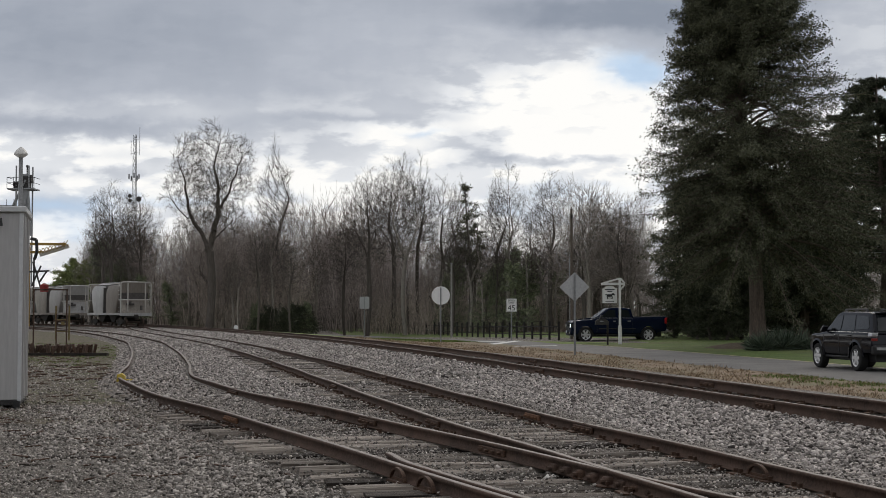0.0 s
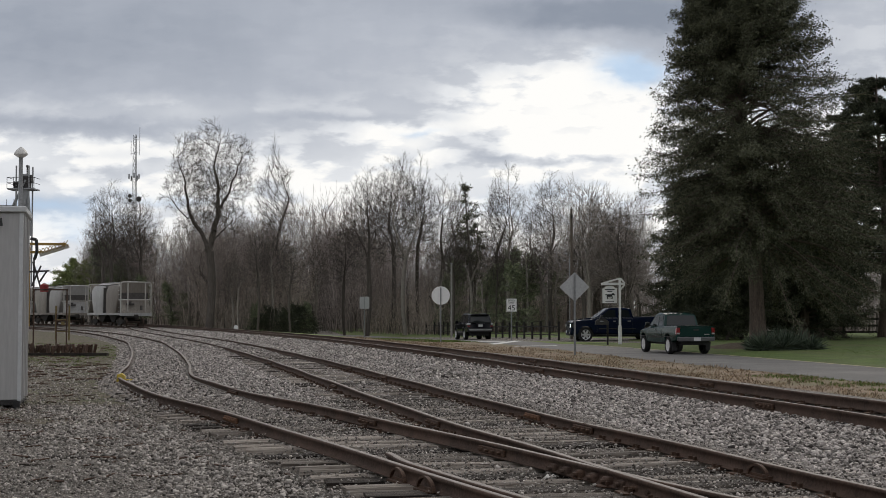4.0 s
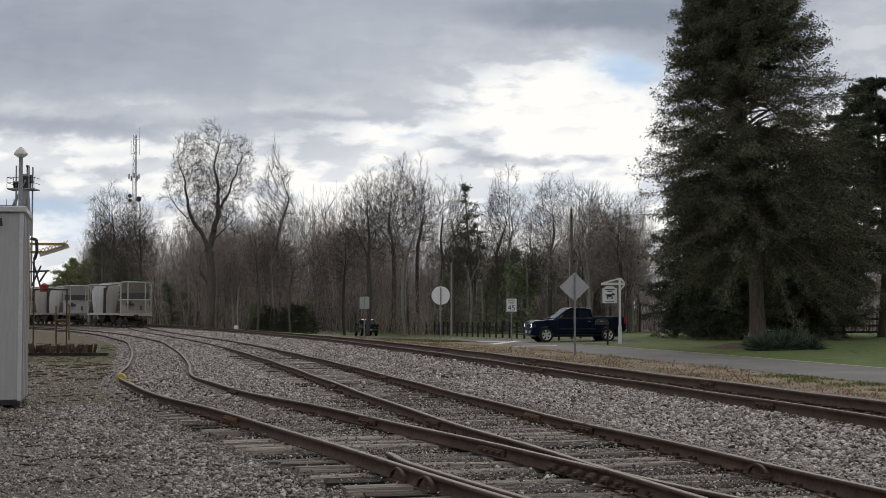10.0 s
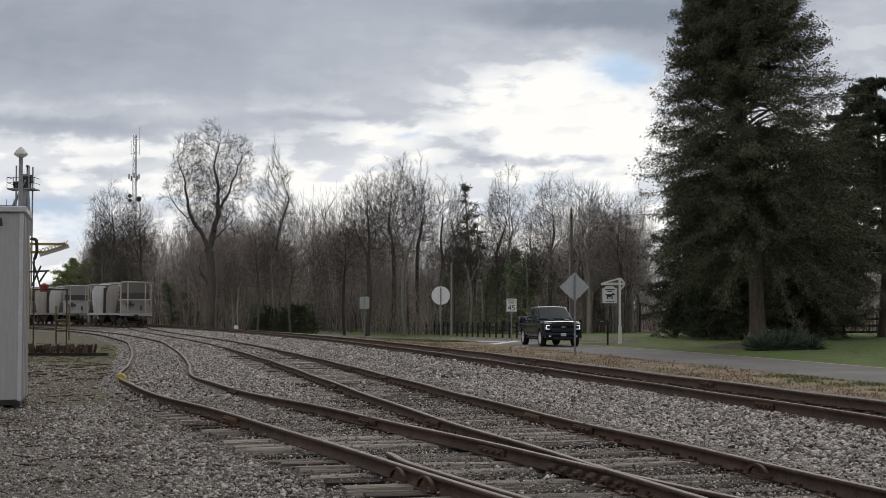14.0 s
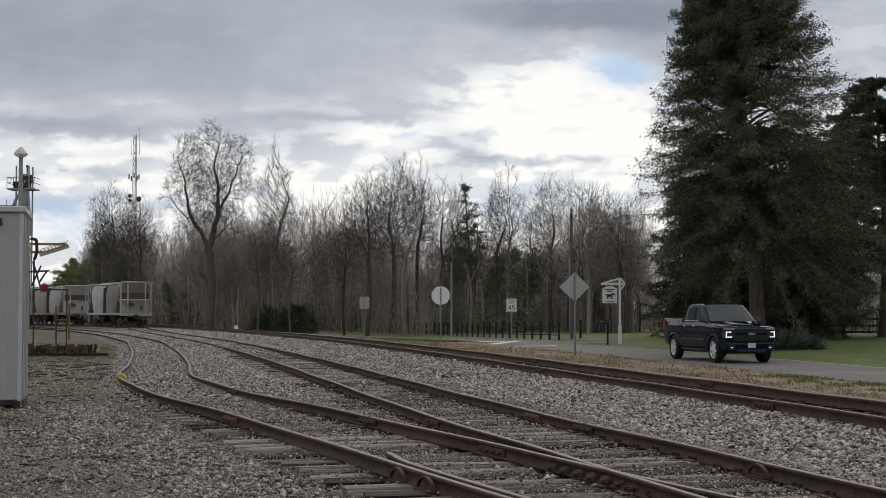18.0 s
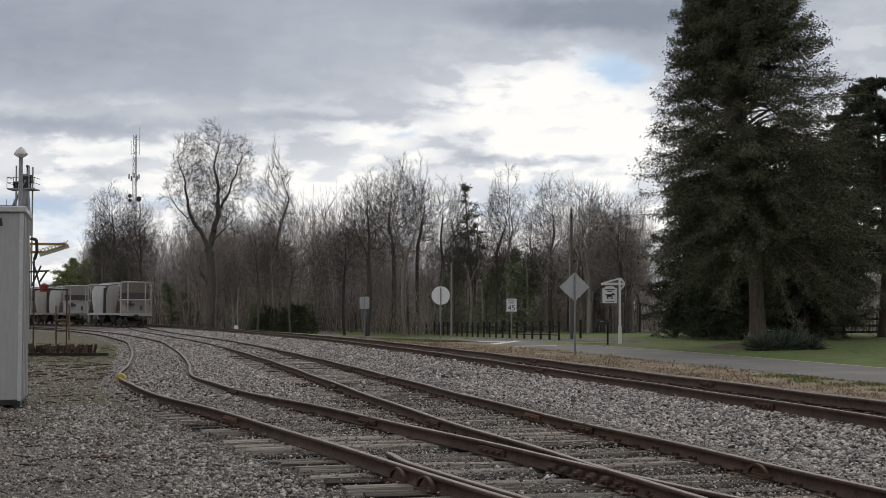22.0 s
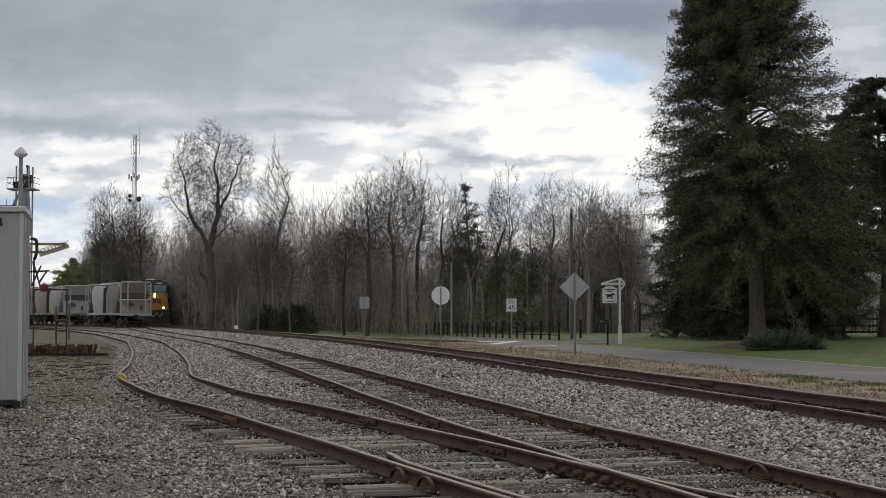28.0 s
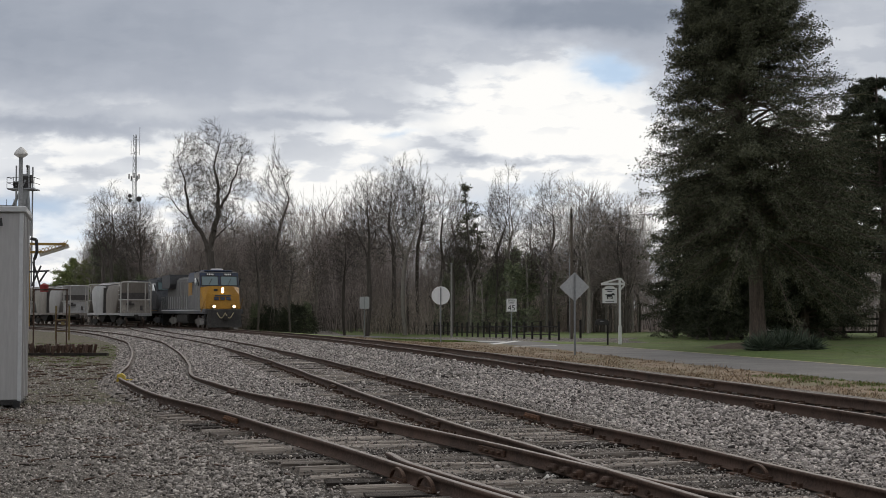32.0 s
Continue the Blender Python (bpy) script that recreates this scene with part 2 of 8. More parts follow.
# ---- plan: (depth, x) knots of the tracks and lanes ----
MAIN = [(-60, 13.5), (10, 7.55), (20, 5.72), (28.7, 3.87), (38.3, 1.85), (46.7, 0.02), (54.8, -1.95), (66, -4.75), (78, -8.3), (90, -12.1), (104, -17.0), (120, -22.9), (136, -28.9), (160, -39), (220, -68)]
SIDE = [(-60, 12.5), (8, 3.0), (12.5, 1.9), (16.3, 0.89), (19.8, 0.03), (24.9, -1.13), (34.6, -3.35), (41.3, -4.97), (50.5, -7.3), (62.3, -10.55), (75.7, -14.6), (88, -18.4), (104, -23.0), (121, -27.6), (132, -33.4), (142, -39.9), (152, -45.9), (165, -53.5), (200, -74)]
SPUR = [(-60, 14.5), (8, 1.98), (9.9, 1.22), (12, 0.36), (14.6, -0.68), (18.1, -2.1), (21.2, -3.5), (24.1, -4.62), (28.2, -5.95), (34.2, -7.15), (43.6, -9.2), (53, -11.45), (60, -13.2), (72, -16.9), (84, -21.0), (100, -27.5), (130, -42)]
FAR_LANE = [(-42.0, 25.2), (21.0, 15.54), (31.5, 13.55), (44.1, 11.45), (58.8, 8.61), (73.5, 5.57), (89.2, 2.21), (105.0, -1.26), (120.8, -4.94), (136.5, -8.93), (157.5, -14.7), (178.5, -21.0), (241.5, -44.1)]
NEAR_LANE = [(-42.0, 23.42), (21.0, 14.07), (31.5, 12.18), (42.0, 10.24), (54.6, 7.72), (63.0, 6.2), (73.5, 3.99), (89.2, 0.53), (120.8, -6.62), (157.5, -16.59), (241.5, -46.2)]


def road_z(y):
    return np.interp(y, [0, 63, 80, 113, 150, 210], [-0.14, -0.14, -0.19, -0.65, -0.97, -1.1])


# ---- sky backdrop: a far band of broken cloud that drifts slowly past ----
def cloud_material():
    m = bpy.data.materials.new("drifting_cloud")
    m.use_nodes = True
    n, l = m.node_tree.nodes, m.node_tree.links
    n.clear()

    def math_node(op, a, b=None, c=None):
        q = n.new("ShaderNodeMath")
        q.operation = op
        for i, v in enumerate((a, b, c)):
            if v is None:
                continue
            if isinstance(v, (int, float)):
                q.inputs[i].default_value = v
            else:
                l.new(v, q.inputs[i])
        return q.outputs[0]

    co = n.new("ShaderNodeTexCoord")
    sp = n.new("ShaderNodeSeparateXYZ")
    l.new(co.outputs["Object"], sp.inputs[0])
    u = math_node("DIVIDE", sp.outputs[0], sp.outputs[1])
    v = math_node("DIVIDE", sp.outputs[2], sp.outputs[1])
    flat = n.new("ShaderNodeCombineXYZ")
    l.new(u, flat.inputs[0])
    l.new(v, flat.inputs[1])

    def cloud_noise(scale, detail, sx, sy, z, rough=0.55):
        mp, t = n.new("ShaderNodeMapping"), n.new("ShaderNodeTexNoise")
        mp.inputs["Scale"].default_value = (sx, sy, 1)
        mp.inputs["Location"].default_value = (0, 0, z)
        l.new(flat.outputs[0], mp.inputs["Vector"])
        l.new(mp.outputs[0], t.inputs["Vector"])
        t.inputs["Scale"].default_value, t.inputs["Detail"].default_value, t.inputs["Roughness"].default_value = scale, detail, rough
        return t.outputs["Fac"]

    wu, wv = cloud_noise(13, 4, 1, 1.6, 3.1, 0.5), cloud_noise(13, 4, 1, 1.6, 7.7, 0.5)
    fu, fv = cloud_noise(52, 4, 1, 1.5, 12.1, 0.55), cloud_noise(52, 4, 1, 1.5, 15.3, 0.55)
    uu = math_node("MULTIPLY_ADD", math_node("SUBTRACT", wu, 0.5), 0.060, u)
    vv = math_node("MULTIPLY_ADD", math_node("SUBTRACT", wv, 0.5), 0.026, v)
    uu = math_node("MULTIPLY_ADD", math_node("SUBTRACT", fu, 0.5), 0.020, uu)
    vv = math_node("MULTIPLY_ADD", math_node("SUBTRACT", fv, 0.5), 0.014, vv)

    def puff(cu, cv, ru, rv, hard=2.0):
        a = math_node("POWER", math_node("ABSOLUTE", math_node("DIVIDE", math_node("SUBTRACT", uu, cu), ru)), 2.0)
        b = math_node("POWER", math_node("ABSOLUTE", math_node("DIVIDE", math_node("SUBTRACT", vv, cv), rv)), 2.0)
        q = math_node("ADD", a, b)
        if hard > 2.0:
            q = math_node("POWER", q, hard / 2.0)
        return math_node("POWER", 2.718, math_node("MULTIPLY", q, -1.0))

    # the deck's brightness by height over the horizon: bright under it, an even grey above
    ramp = n.new("ShaderNodeValToRGB")
    stops = ((0.0, 0.86), (0.24, 0.90), (0.40, 0.92), (0.50, 0.90), (0.57, 0.70), (0.66, 0.535), (0.80, 0.50), (1.0, 0.47))
    while len(ramp.color_ramp.elements) < len(stops):
        ramp.color_ramp.elements.new(0.5)
    for e, (p, b) in zip(ramp.color_ramp.elements, stops):
        e.position, e.color = p, (b, b, b, 1)
    l.new(math_node("MULTIPLY", vv, 4.0), ramp.inputs["Fac"])
    val = ramp.outputs["Color"]
    # (u, v, width, height, gain, edge): bright breaks and dark bellies of the deck
    for cu, cv, ru, rv, gain, hard in ((0.090, 0.156, 0.074, 0.033, 0.47, 3.0), (0.125, 0.128, 0.05, 0.02, 0.25, 2.0), (0.0, 0.178, 0.075, 0.055, 0.10, 2.0), (0.112, 0.222, 0.105, 0.015, -0.17, 4.0), (-0.28, 0.138, 0.135, 0.0095, -0.24, 3.0),
                                       (-0.30, 0.200, 0.11, 0.03, -0.07, 2.0), (-0.112, 0.124, 0.055, 0.017, -0.22, 2.0), (-0.035, 0.130, 0.028, 0.012, 0.22, 3.0), (-0.20, 0.1455, 0.03, 0.006, 0.16, 2.0), (-0.265, 0.100, 0.048, 0.004, -0.20, 2.0),
                                       (-0.29, 0.074, 0.034, 0.009, -0.34, 3.0), (-0.215, 0.083, 0.030, 0.004, -0.20, 2.0), (-0.245, 0.116, 0.03, 0.006, -0.12, 2.0), (0.075, 0.1125, 0.085, 0.0045, -0.30, 3.0), (0.018, 0.122, 0.036, 0.012, -0.24, 3.0), (0.102, 0.138, 0.022, 0.009, -0.24, 3.0),
                                       (0.32, 0.200, 0.05, 0.05, 0.14, 2.0), (0.25, 0.12, 0.05, 0.03, 0.2, 2.0), (-0.06, 0.144, 0.07, 0.004, -0.12, 2.0)):
        val = math_node("MULTIPLY_ADD", puff(cu, cv, ru, rv, hard), gain, val)
    # loose texture: faint falling streaks in the deck, billows under it
    val = math_node("MULTIPLY_ADD", math_node("SUBTRACT", cloud_noise(9, 6, 1, 2.6, 1.3), 0.5), 0.15, val)
    val = math_node("MULTIPLY_ADD", math_node("SUBTRACT", cloud_noise(16, 3, 1.5, 0.5, 5.3), 0.5), 0.09, val)
    bill = n.new("ShaderNodeMapRange")
    bill.interpolation_type = "SMOOTHSTEP"
    bill.inputs[1].default_value, bill.inputs[2].default_value, bill.inputs[3].default_value, bill.inputs[4].default_value = 0.42, 0.56, -0.16, 0.09
    l.new(cloud_noise(24, 6, 1, 2.6, 9.1, 0.52), bill.inputs[0])
    low = n.new("ShaderNodeMapRange")
    low.inputs[1].default_value, low.inputs[2].default_value, low.inputs[3].default_value, low.inputs[4].default_value = 0.58, 0.84, 0.08, 1.0
    l.new(val, low.inputs[0])
    val = math_node("MULTIPLY_ADD", bill.outputs[0], low.outputs[0], val)
    tone = n.new("ShaderNodeValToRGB")
    tones = ((0.0, (0.20, 0.24, 0.32)), (0.34, (0.275, 0.311, 0.378)), (0.55, (0.458, 0.490, 0.555)), (0.78, (0.78, 0.80, 0.83)), (1.0, (1.0, 0.99, 0.965)))
    while len(tone.color_ramp.elements) < len(tones):
        tone.color_ramp.elements.new(0.5)
    for e, (p, c) in zip(tone.color_ramp.elements, tones):
        e.position, e.color = p, (*c, 1)
    l.new(val, tone.inputs["Fac"])
    # gaps of blue between the clouds
    blue = puff(0.134, 0.179, 0.024, 0.012, 3.0)
    for cu, cv, ru, rv, gain in ((-0.025, 0.134, 0.014, 0.003, 0.5), (0.09, 0.086, 0.04, 0.008, 0.4), (-0.29, 0.074, 0.034, 0.009, 0.7), (-0.26, 0.058, 0.04, 0.006, 0.5), (-0.20, 0.085, 0.05, 0.004, 0.3), (0.03, 0.075, 0.03, 0.006, 0.3)):
        blue = math_node("MULTIPLY_ADD", puff(cu, cv, ru, rv), gain, blue)
    mix = n.new("ShaderNodeMix")
    mix.data_type, mix.clamp_factor = "RGBA", True
    l.new(math_node("MINIMUM", blue, 0.85), mix.inputs[0])
    l.new(tone.outputs["Color"], mix.inputs[6])
    mix.inputs[7].default_value = (0.50, 0.66, 0.86, 1)
    em, out = n.new("ShaderNodeEmission"), n.new("ShaderNodeOutputMaterial")
    l.new(mix.outputs[2], em.inputs["Color"])
    l.new(em.outputs[0], out.inputs["Surface"])
    m.cycles.emission_sampling = "NONE"
    return m


M_CLOUD = cloud_material()
bv, bf, R = [], [], 4200.0
for i in range(41):
    a = radians(-50 + 2.5 * i)
    bv += [(R * math.sin(a), R * math.cos(a), -60), (R * math.sin(a), R * math.cos(a), R * math.tan(radians(22)))]
for i in range(40):
    bf.append((2 * i, 2 * i + 1, 2 * i + 3, 2 * i + 2))
backdrop = tagged(raw("backdrop", bv, bf, M_CLOUD), "grey and white broken cloud with gaps of blue sky", "sky", kind="structure")


# ---- ground ----
def ground_z(x, y):
    """Height of the land: level with the yard on the track side, with the road on the other."""
    off = np.asarray(x) - glide(MAIN, y)
    k = np.clip((off - np.interp(y, [45, 80], [1.9, 3.4])) / 2.0, 0, 1)
    k = k * k * (3 - 2 * k)
    far = np.where(off > 0, k, 0)
    rise = np.clip((np.asarray(x) - glide(FAR_LANE, y) - 1.6) / 6, 0, 1) * np.interp(y, [60, 75, 115], [0.12, 0.18, 0.42])
    bank = 0.03 * np.clip((y - 63) / 10, 0, 1) * np.clip((150 - y) / 30, 0, 1) * np.exp(-(((off - 4.6) / 1.2) ** 2))
    return far * (road_z(y) - 0.015 + rise) - 0.012 * far - 0.004 + bank


def sheet(name, xs, ys, height, material, label, category):
    """A grid over plan lines: xs(y) gives a row of x at each depth."""
    rows = [xs(y) for y in ys]
    n = len(rows[0])
    v = [(x, y, float(height(x, y))) for r, y in zip(rows, ys) for x in r]
    f = [(i * n + j, i * n + j + 1, (i + 1) * n + j + 1, (i + 1) * n + j) for i in range(len(ys) - 1) for j in range(n - 1)]
    ob = raw(name, v, f, material)
    ob.data.polygons.foreach_set("use_smooth", [True] * len(f))
    return tagged(ob, label, category, kind="structure")


def ground_row(y):
    c = float(glide(MAIN, y))
    near = [c - 2500, c - 600, c - 200, c - 80, c - 30, c - 12, c - 6, c - 3]
    return near + [c + d for d in (0, 1.5, 2, 2.5, 3, 3.5, 4, 4.5, 5, 5.5, 6, 6.5, 7.5, 9, 12, 20, 40, 90, 250, 700, 2500)]


Y_ROWS = [-2500, -600, -150, -50, -20] + list(range(-10, 180, 5)) + [190, 210, 240, 300, 500, 1000, 3000]
Y_ROWS = [min(max(y, -2500), 3000) for y in Y_ROWS]


def clamp_row(y):
    yy = min(max(y, -60), 220)
    return ground_row(yy)


def land(x, y):
    return ground_z(x, min(max(y, -60), 220))


sheet("ground", clamp_row, Y_ROWS, land, M_GRAVEL, "grey gravel and dirt railway yard ground", "ground")


def strip(name, line, a, b, ys, lift, material, label, category, cols=6, height=None):
    h = height or land
    return sheet(name, lambda y: [float(glide(line, y)) + a + (b - a) * i / cols for i in range(cols + 1)], ys, lambda x, y: h(x, y) + lift, material, label, category)


strip("grass_lawn", FAR_LANE, 0.2, 120, list(range(-10, 60, 4)) + list(range(60, 180, 6)), 0.02, M_GRASS, "mown green lawn with pale worn patches", "lawn", 30)
strip("verge", MAIN, 2.2, 9.4, list(range(-8, 200, 4)), 0.022, M_VERGE, "strip of dry tan grass between track and road", "verge", 10)
strip("grass_bank", MAIN, 2.9, 6.9, list(range(81, 150, 3)), 0.031, M_GRASS_F, "low green grass bank between track and road", "grass bank", 14)
strip("roadside_grass", NEAR_LANE, -8, -1.0, list(range(80, 200, 4)), 0.027, M_GRASS_F, "rough green grass between the track and the road", "grass", 12)
strip("dirt_patch", SPUR, -30, -1.02, [18.5, 20, 22, 24, 26, 28.5, 30.5, 33, 36] + list(range(40, 110, 4)), 0.005, M_DIRT, "bare dirt and thin grass beside the spur track", "dirt", 10)
strip("woodland_floor", FAR_LANE, 5, 140, list(range(122, 200, 6)), 0.06, M_SHADE, "brown leaf litter on the woodland floor", "ground", 20)


# main line ballast: a raised bed with sloping shoulders
def bed_row(y):
    c = float(glide(MAIN, y))
    return [c + d for d in (-3.6, -3.0, -2.4, -1.9, -1.2, -0.85, 0, 0.85, 1.2, 1.9, 2.6, 3.1)]


def bed_z(x, y):
    d = abs(x - float(glide(MAIN, y)))
    return -0.012 if d < 0.9 else (0.035 - 0.035 * max(0, min(1, (d - 1.5) / 1.3)) if d < 2.9 else -0.14)


sheet("ballast_bed", bed_row, [y * 2.0 for y in range(-6, 80)], lambda x, y: bed_z(x, y) + 0.004, M_BALLAST, "grey crushed stone bed under the main track", "ballast")


# road: asphalt strip between the lanes' outer edges, with its worn edge lines
def road_edge(y):
    """x of the road's edge on the track side; the worn shoulder widens it towards the yard."""
    return glide(NEAR_LANE, y) - np.interp(y, [10, 30, 45, 62, 75], [1.9, 2.1, 2.2, 1.6, 1.35])


def road_x(y, s):
    a, b = float(road_edge(y)), float(glide(FAR_LANE, y)) + float(np.interp(y, [55, 75, 85, 110, 135], [1.25, 0.75, 0.5, 0.6, 1.1]))
    return a + (b - a) * s


ROAD_YS = list(range(-10, 60, 2)) + list(range(60, 200, 4)) + list(range(200, 460, 20))
sheet("road", lambda y: [road_x(y, s / 6) for s in range(7)], ROAD_YS, lambda x, y: float(road_z(y)), M_ASPHALT, "worn grey asphalt two lane country road", "road")
sheet("edge_line", lambda y: [road_x(y, 0.915), road_x(y, 0.938)], ROAD_YS, lambda x, y: float(road_z(y)) + 0.006, M_PAINT_Y, "faded line along the road's edge", "road marking")


# unseen bank added behind the camera: closes the yard, dims reflections and front light
wv, wf = [], []
bank = random.Random(3)
for i in range(121):
    a = radians(62 + 236 * i / 120)
    r = 75 + 9 * math.sin(i * 0.7) + bank.uniform(-3, 3)
    h = 15 + 3 * math.sin(i * 0.37) + bank.uniform(-1.6, 1.6)
    for rr, z in ((r, -0.5), (r + 1.5, h * 0.55), (r + 5, h)):
        wv.append((rr * math.sin(a), rr * math.cos(a), z))
for i in range(120):
    for k in range(2):
        wf.append((3 * i + k, 3 * i + k + 1, 3 * i + k + 4, 3 * i + k + 3))
tagged(raw("backdrop_bank", wv, wf, mat("unseen_dark_bank", (0.03, 0.03, 0.022), (0.12, 0.105, 0.08), 0.35, 0.95, 1.0, fine=12)), "unseen dark bank added behind the camera to dim reflections and front light", "bank", kind="structure")


# ---- fast meshes for many small pieces ----
def quick(name, verts, loops, sizes, material, parent=None, label=""):
    me = bpy.data.meshes.new(name)
    me.vertices.add(len(verts))
    me.vertices.foreach_set("co", np.asarray(verts, np.float32).ravel())
    me.loops.add(len(loops))
    me.loops.foreach_set("vertex_index", np.asarray(loops, np.int32))
    me.polygons.add(len(sizes))
    starts = np.concatenate(([0], np.cumsum(sizes)[:-1]))
    me.polygons.foreach_set("loop_start", starts.astype(np.int32))
    me.update(calc_edges=True)
    me.materials.append(material)
    ob = new(name, me)
    ob.parent = parent
    if label:
        tagged(ob, label)
    return ob


OCTA_V = np.array([(1, 0, 0), (-1, 0, 0), (0, 1, 0), (0, -1, 0), (0, 0, 1), (0, 0, -1)], float)
OCTA_F = np.array([(0, 2, 4), (2, 1, 4), (1, 3, 4), (3, 0, 4), (2, 0, 5), (1, 2, 5), (3, 1, 5), (0, 3, 5)])


def turns(rng, n):
    q = rng.normal(size=(n, 4))
    q /= np.linalg.norm(q, axis=1)[:, None]
    w, x, y, z = q.T
    return np.stack([1 - 2 * (y * y + z * z), 2 * (x * y - z * w), 2 * (x * z + y * w), 2 * (x * y + z * w), 1 - 2 * (x * x + z * z), 2 * (y * z - x * w), 2 * (x * z - y * w), 2 * (y * z + x * w), 1 - 2 * (x * x + y * y)], 1).reshape(n, 3, 3)


def stones(name, pts, size, seed, material, label):
    """Angular stones at the points, each turned and misshapen by itself."""
    rng = np.random.default_rng(seed)
    n = len(pts)
    v = OCTA_V[None] * (0.55 + 0.75 * rng.random((n, 6, 3))) + rng.normal(size=(n, 6, 3)) * 0.22
    v *= (size * rng.uniform(0.6, 1.1, n) / rng.uniform(0.55, 1.3, n))[:, None, None] * np.array([1, 0.85, 0.7])
    v = np.einsum("nij,nkj->nki", turns(rng, n), v) * np.array([1.05, 1.05, 0.8]) + pts[:, None]
    f = (OCTA_F[None] + 6 * np.arange(n)[:, None, None]).reshape(-1)
    ob = quick(name, v.reshape(-1, 3), f, np.full(n * 8, 3), material)
    return tagged(ob, label, "gravel", kind="stuff")


# ---- tracks ----
RAIL_TOP = 0.20
HALF = 0.753
LOW = 0.128
PROFILE = [(-0.06, 0.0), (0.06, 0.0), (0.06, 0.014), (0.016, 0.032), (0.011, 0.118), (0.034, 0.132), (0.036, 0.160), (0.027, 0.170), (-0.027, 0.170), (-0.036, 0.160), (-0.034, 0.132), (-0.011, 0.118), (-0.016, 0.032), (-0.06, 0.014)]


def line_points(line, y0, y1, step):
    ys = np.arange(y0, y1 + step / 2, step)
    xs = glide(line, ys)
    d = np.stack([np.gradient(xs), np.gradient(ys)], 1)
    d /= np.linalg.norm(d, axis=1)[:, None]
    return xs, ys, d


def rail(name, line, offset, y0, y1, track, top=RAIL_TOP, step=0.5, bend=None, label="", tall=0.17):
    xs, ys, d = line_points(line, y0, y1, step)
    n, k = len(xs), len(PROFILE)
    off = np.full(n, offset) + (bend(ys) if bend else 0)
    wob = np.array([0.006 * math.sin(y * 1.05) for y in ys])
    v = np.zeros((n, k, 3))
    for j, (px, pz) in enumerate(PROFILE):
        v[:, j, 0] = xs + d[:, 1] * (off + px)
        v[:, j, 1] = ys - d[:, 0] * (off + px)
        v[:, j, 2] = top - tall + pz * tall / 0.17 + wob
    loops, sizes, idx = [], [], []
    for i in range(n - 1):
        for j in range(k):
            b = (j + 1) % k
            loops += [i * k + j, i * k + b, (i + 1) * k + b, (i + 1) * k + j]
            sizes.append(4)
            idx.append(1 if j == 7 else 0)
    for i, rev in ((0, True), (n - 1, False)):
        loops += [i * k + j for j in (range(k - 1, -1, -1) if rev else range(k))]
        sizes.append(k)
        idx.append(0)
    ob = quick(name, v.reshape(-1, 3), loops, sizes, M_RAIL, track, label)
    ob.data.materials.append(M_RAILTOP)
    ob.data.polygons.foreach_set("material_index", idx)
    return ob


def tie_mesh(length, seed):
    rng = random.Random(seed)
    bm = bmesh.new()
    add_box(bm, -length / 2, length / 2, -0.115, 0.115, -0.16, 0)
    bmesh.ops.subdivide_edges(bm, edges=[e for e in bm.edges if abs(e.verts[0].co.x - e.verts[1].co.x) > 1], cuts=4)
    for q in bm.verts:
        q.co += Vector((rng.uniform(-0.02, 0.02), rng.uniform(-0.014, 0.014), rng.uniform(-0.012, 0.006)))
    me = bpy.data.meshes.new("tie")
    bm.to_mesh(me)
    bm.free()
    me.materials.append(M_TIE)
    return me


def plate_mesh():
    bm = bmesh.new()
    add_box(bm, -0.17, 0.17, -0.095, 0.095, 0, 0.014)
    for x, y in ((-0.095, 0.05), (-0.095, -0.05), (0.095, 0.05), (0.095, -0.05)):
        add_box(bm, x - 0.018, x + 0.018, y - 0.012, y + 0.012, 0.014, 0.05)
    me = bpy.data.meshes.new("tie_plate")
    bm.to_mesh(me)
    bm.free()
    me.materials.append(M_PLATE)
    return me


TIES = [tie_mesh(2.6, i) for i in range(7)]
PLATE = plate_mesh()


def put(name, me, parent, m):
    ob = new(name, me)
    ob.parent = parent
    ob.matrix_basis = m
    return ob


def ties(line, y0, y1, gap, track, top, plates_to, seed, wide=None, skip=0.0):
    rng = random.Random(seed)
    y = y0
    while y < y1:
        x = float(glide(line, y))
        s = float(glide(line, y + 0.5) - glide(line, y - 0.5))
        a = math.degrees(math.atan2(-s, 1))
        if rng.random() >= skip:
            shift, length = wide(y) if wide else (0, 2.6)
            m = pose(x + shift, y, top + rng.uniform(-0.02, 0.008), rng.uniform(-2, 2), rng.uniform(-0.5, 0.5), a + rng.uniform(-1.5, 1.5))
            t = put("tie", TIES[rng.randrange(7)], track, m @ Matrix.Diagonal((length / 2.6, 1, 1, 1)))
            if y < plates_to:
                for sx in (-HALF, HALF):
                    put("tie_plate", PLATE, t, Matrix.Translation(((sx - shift) * 2.6 / length, 0, 0)) @ Matrix.Diagonal((2.6 / length, 1, 1, 1)))
        y += gap * rng.uniform(0.9, 1.1)


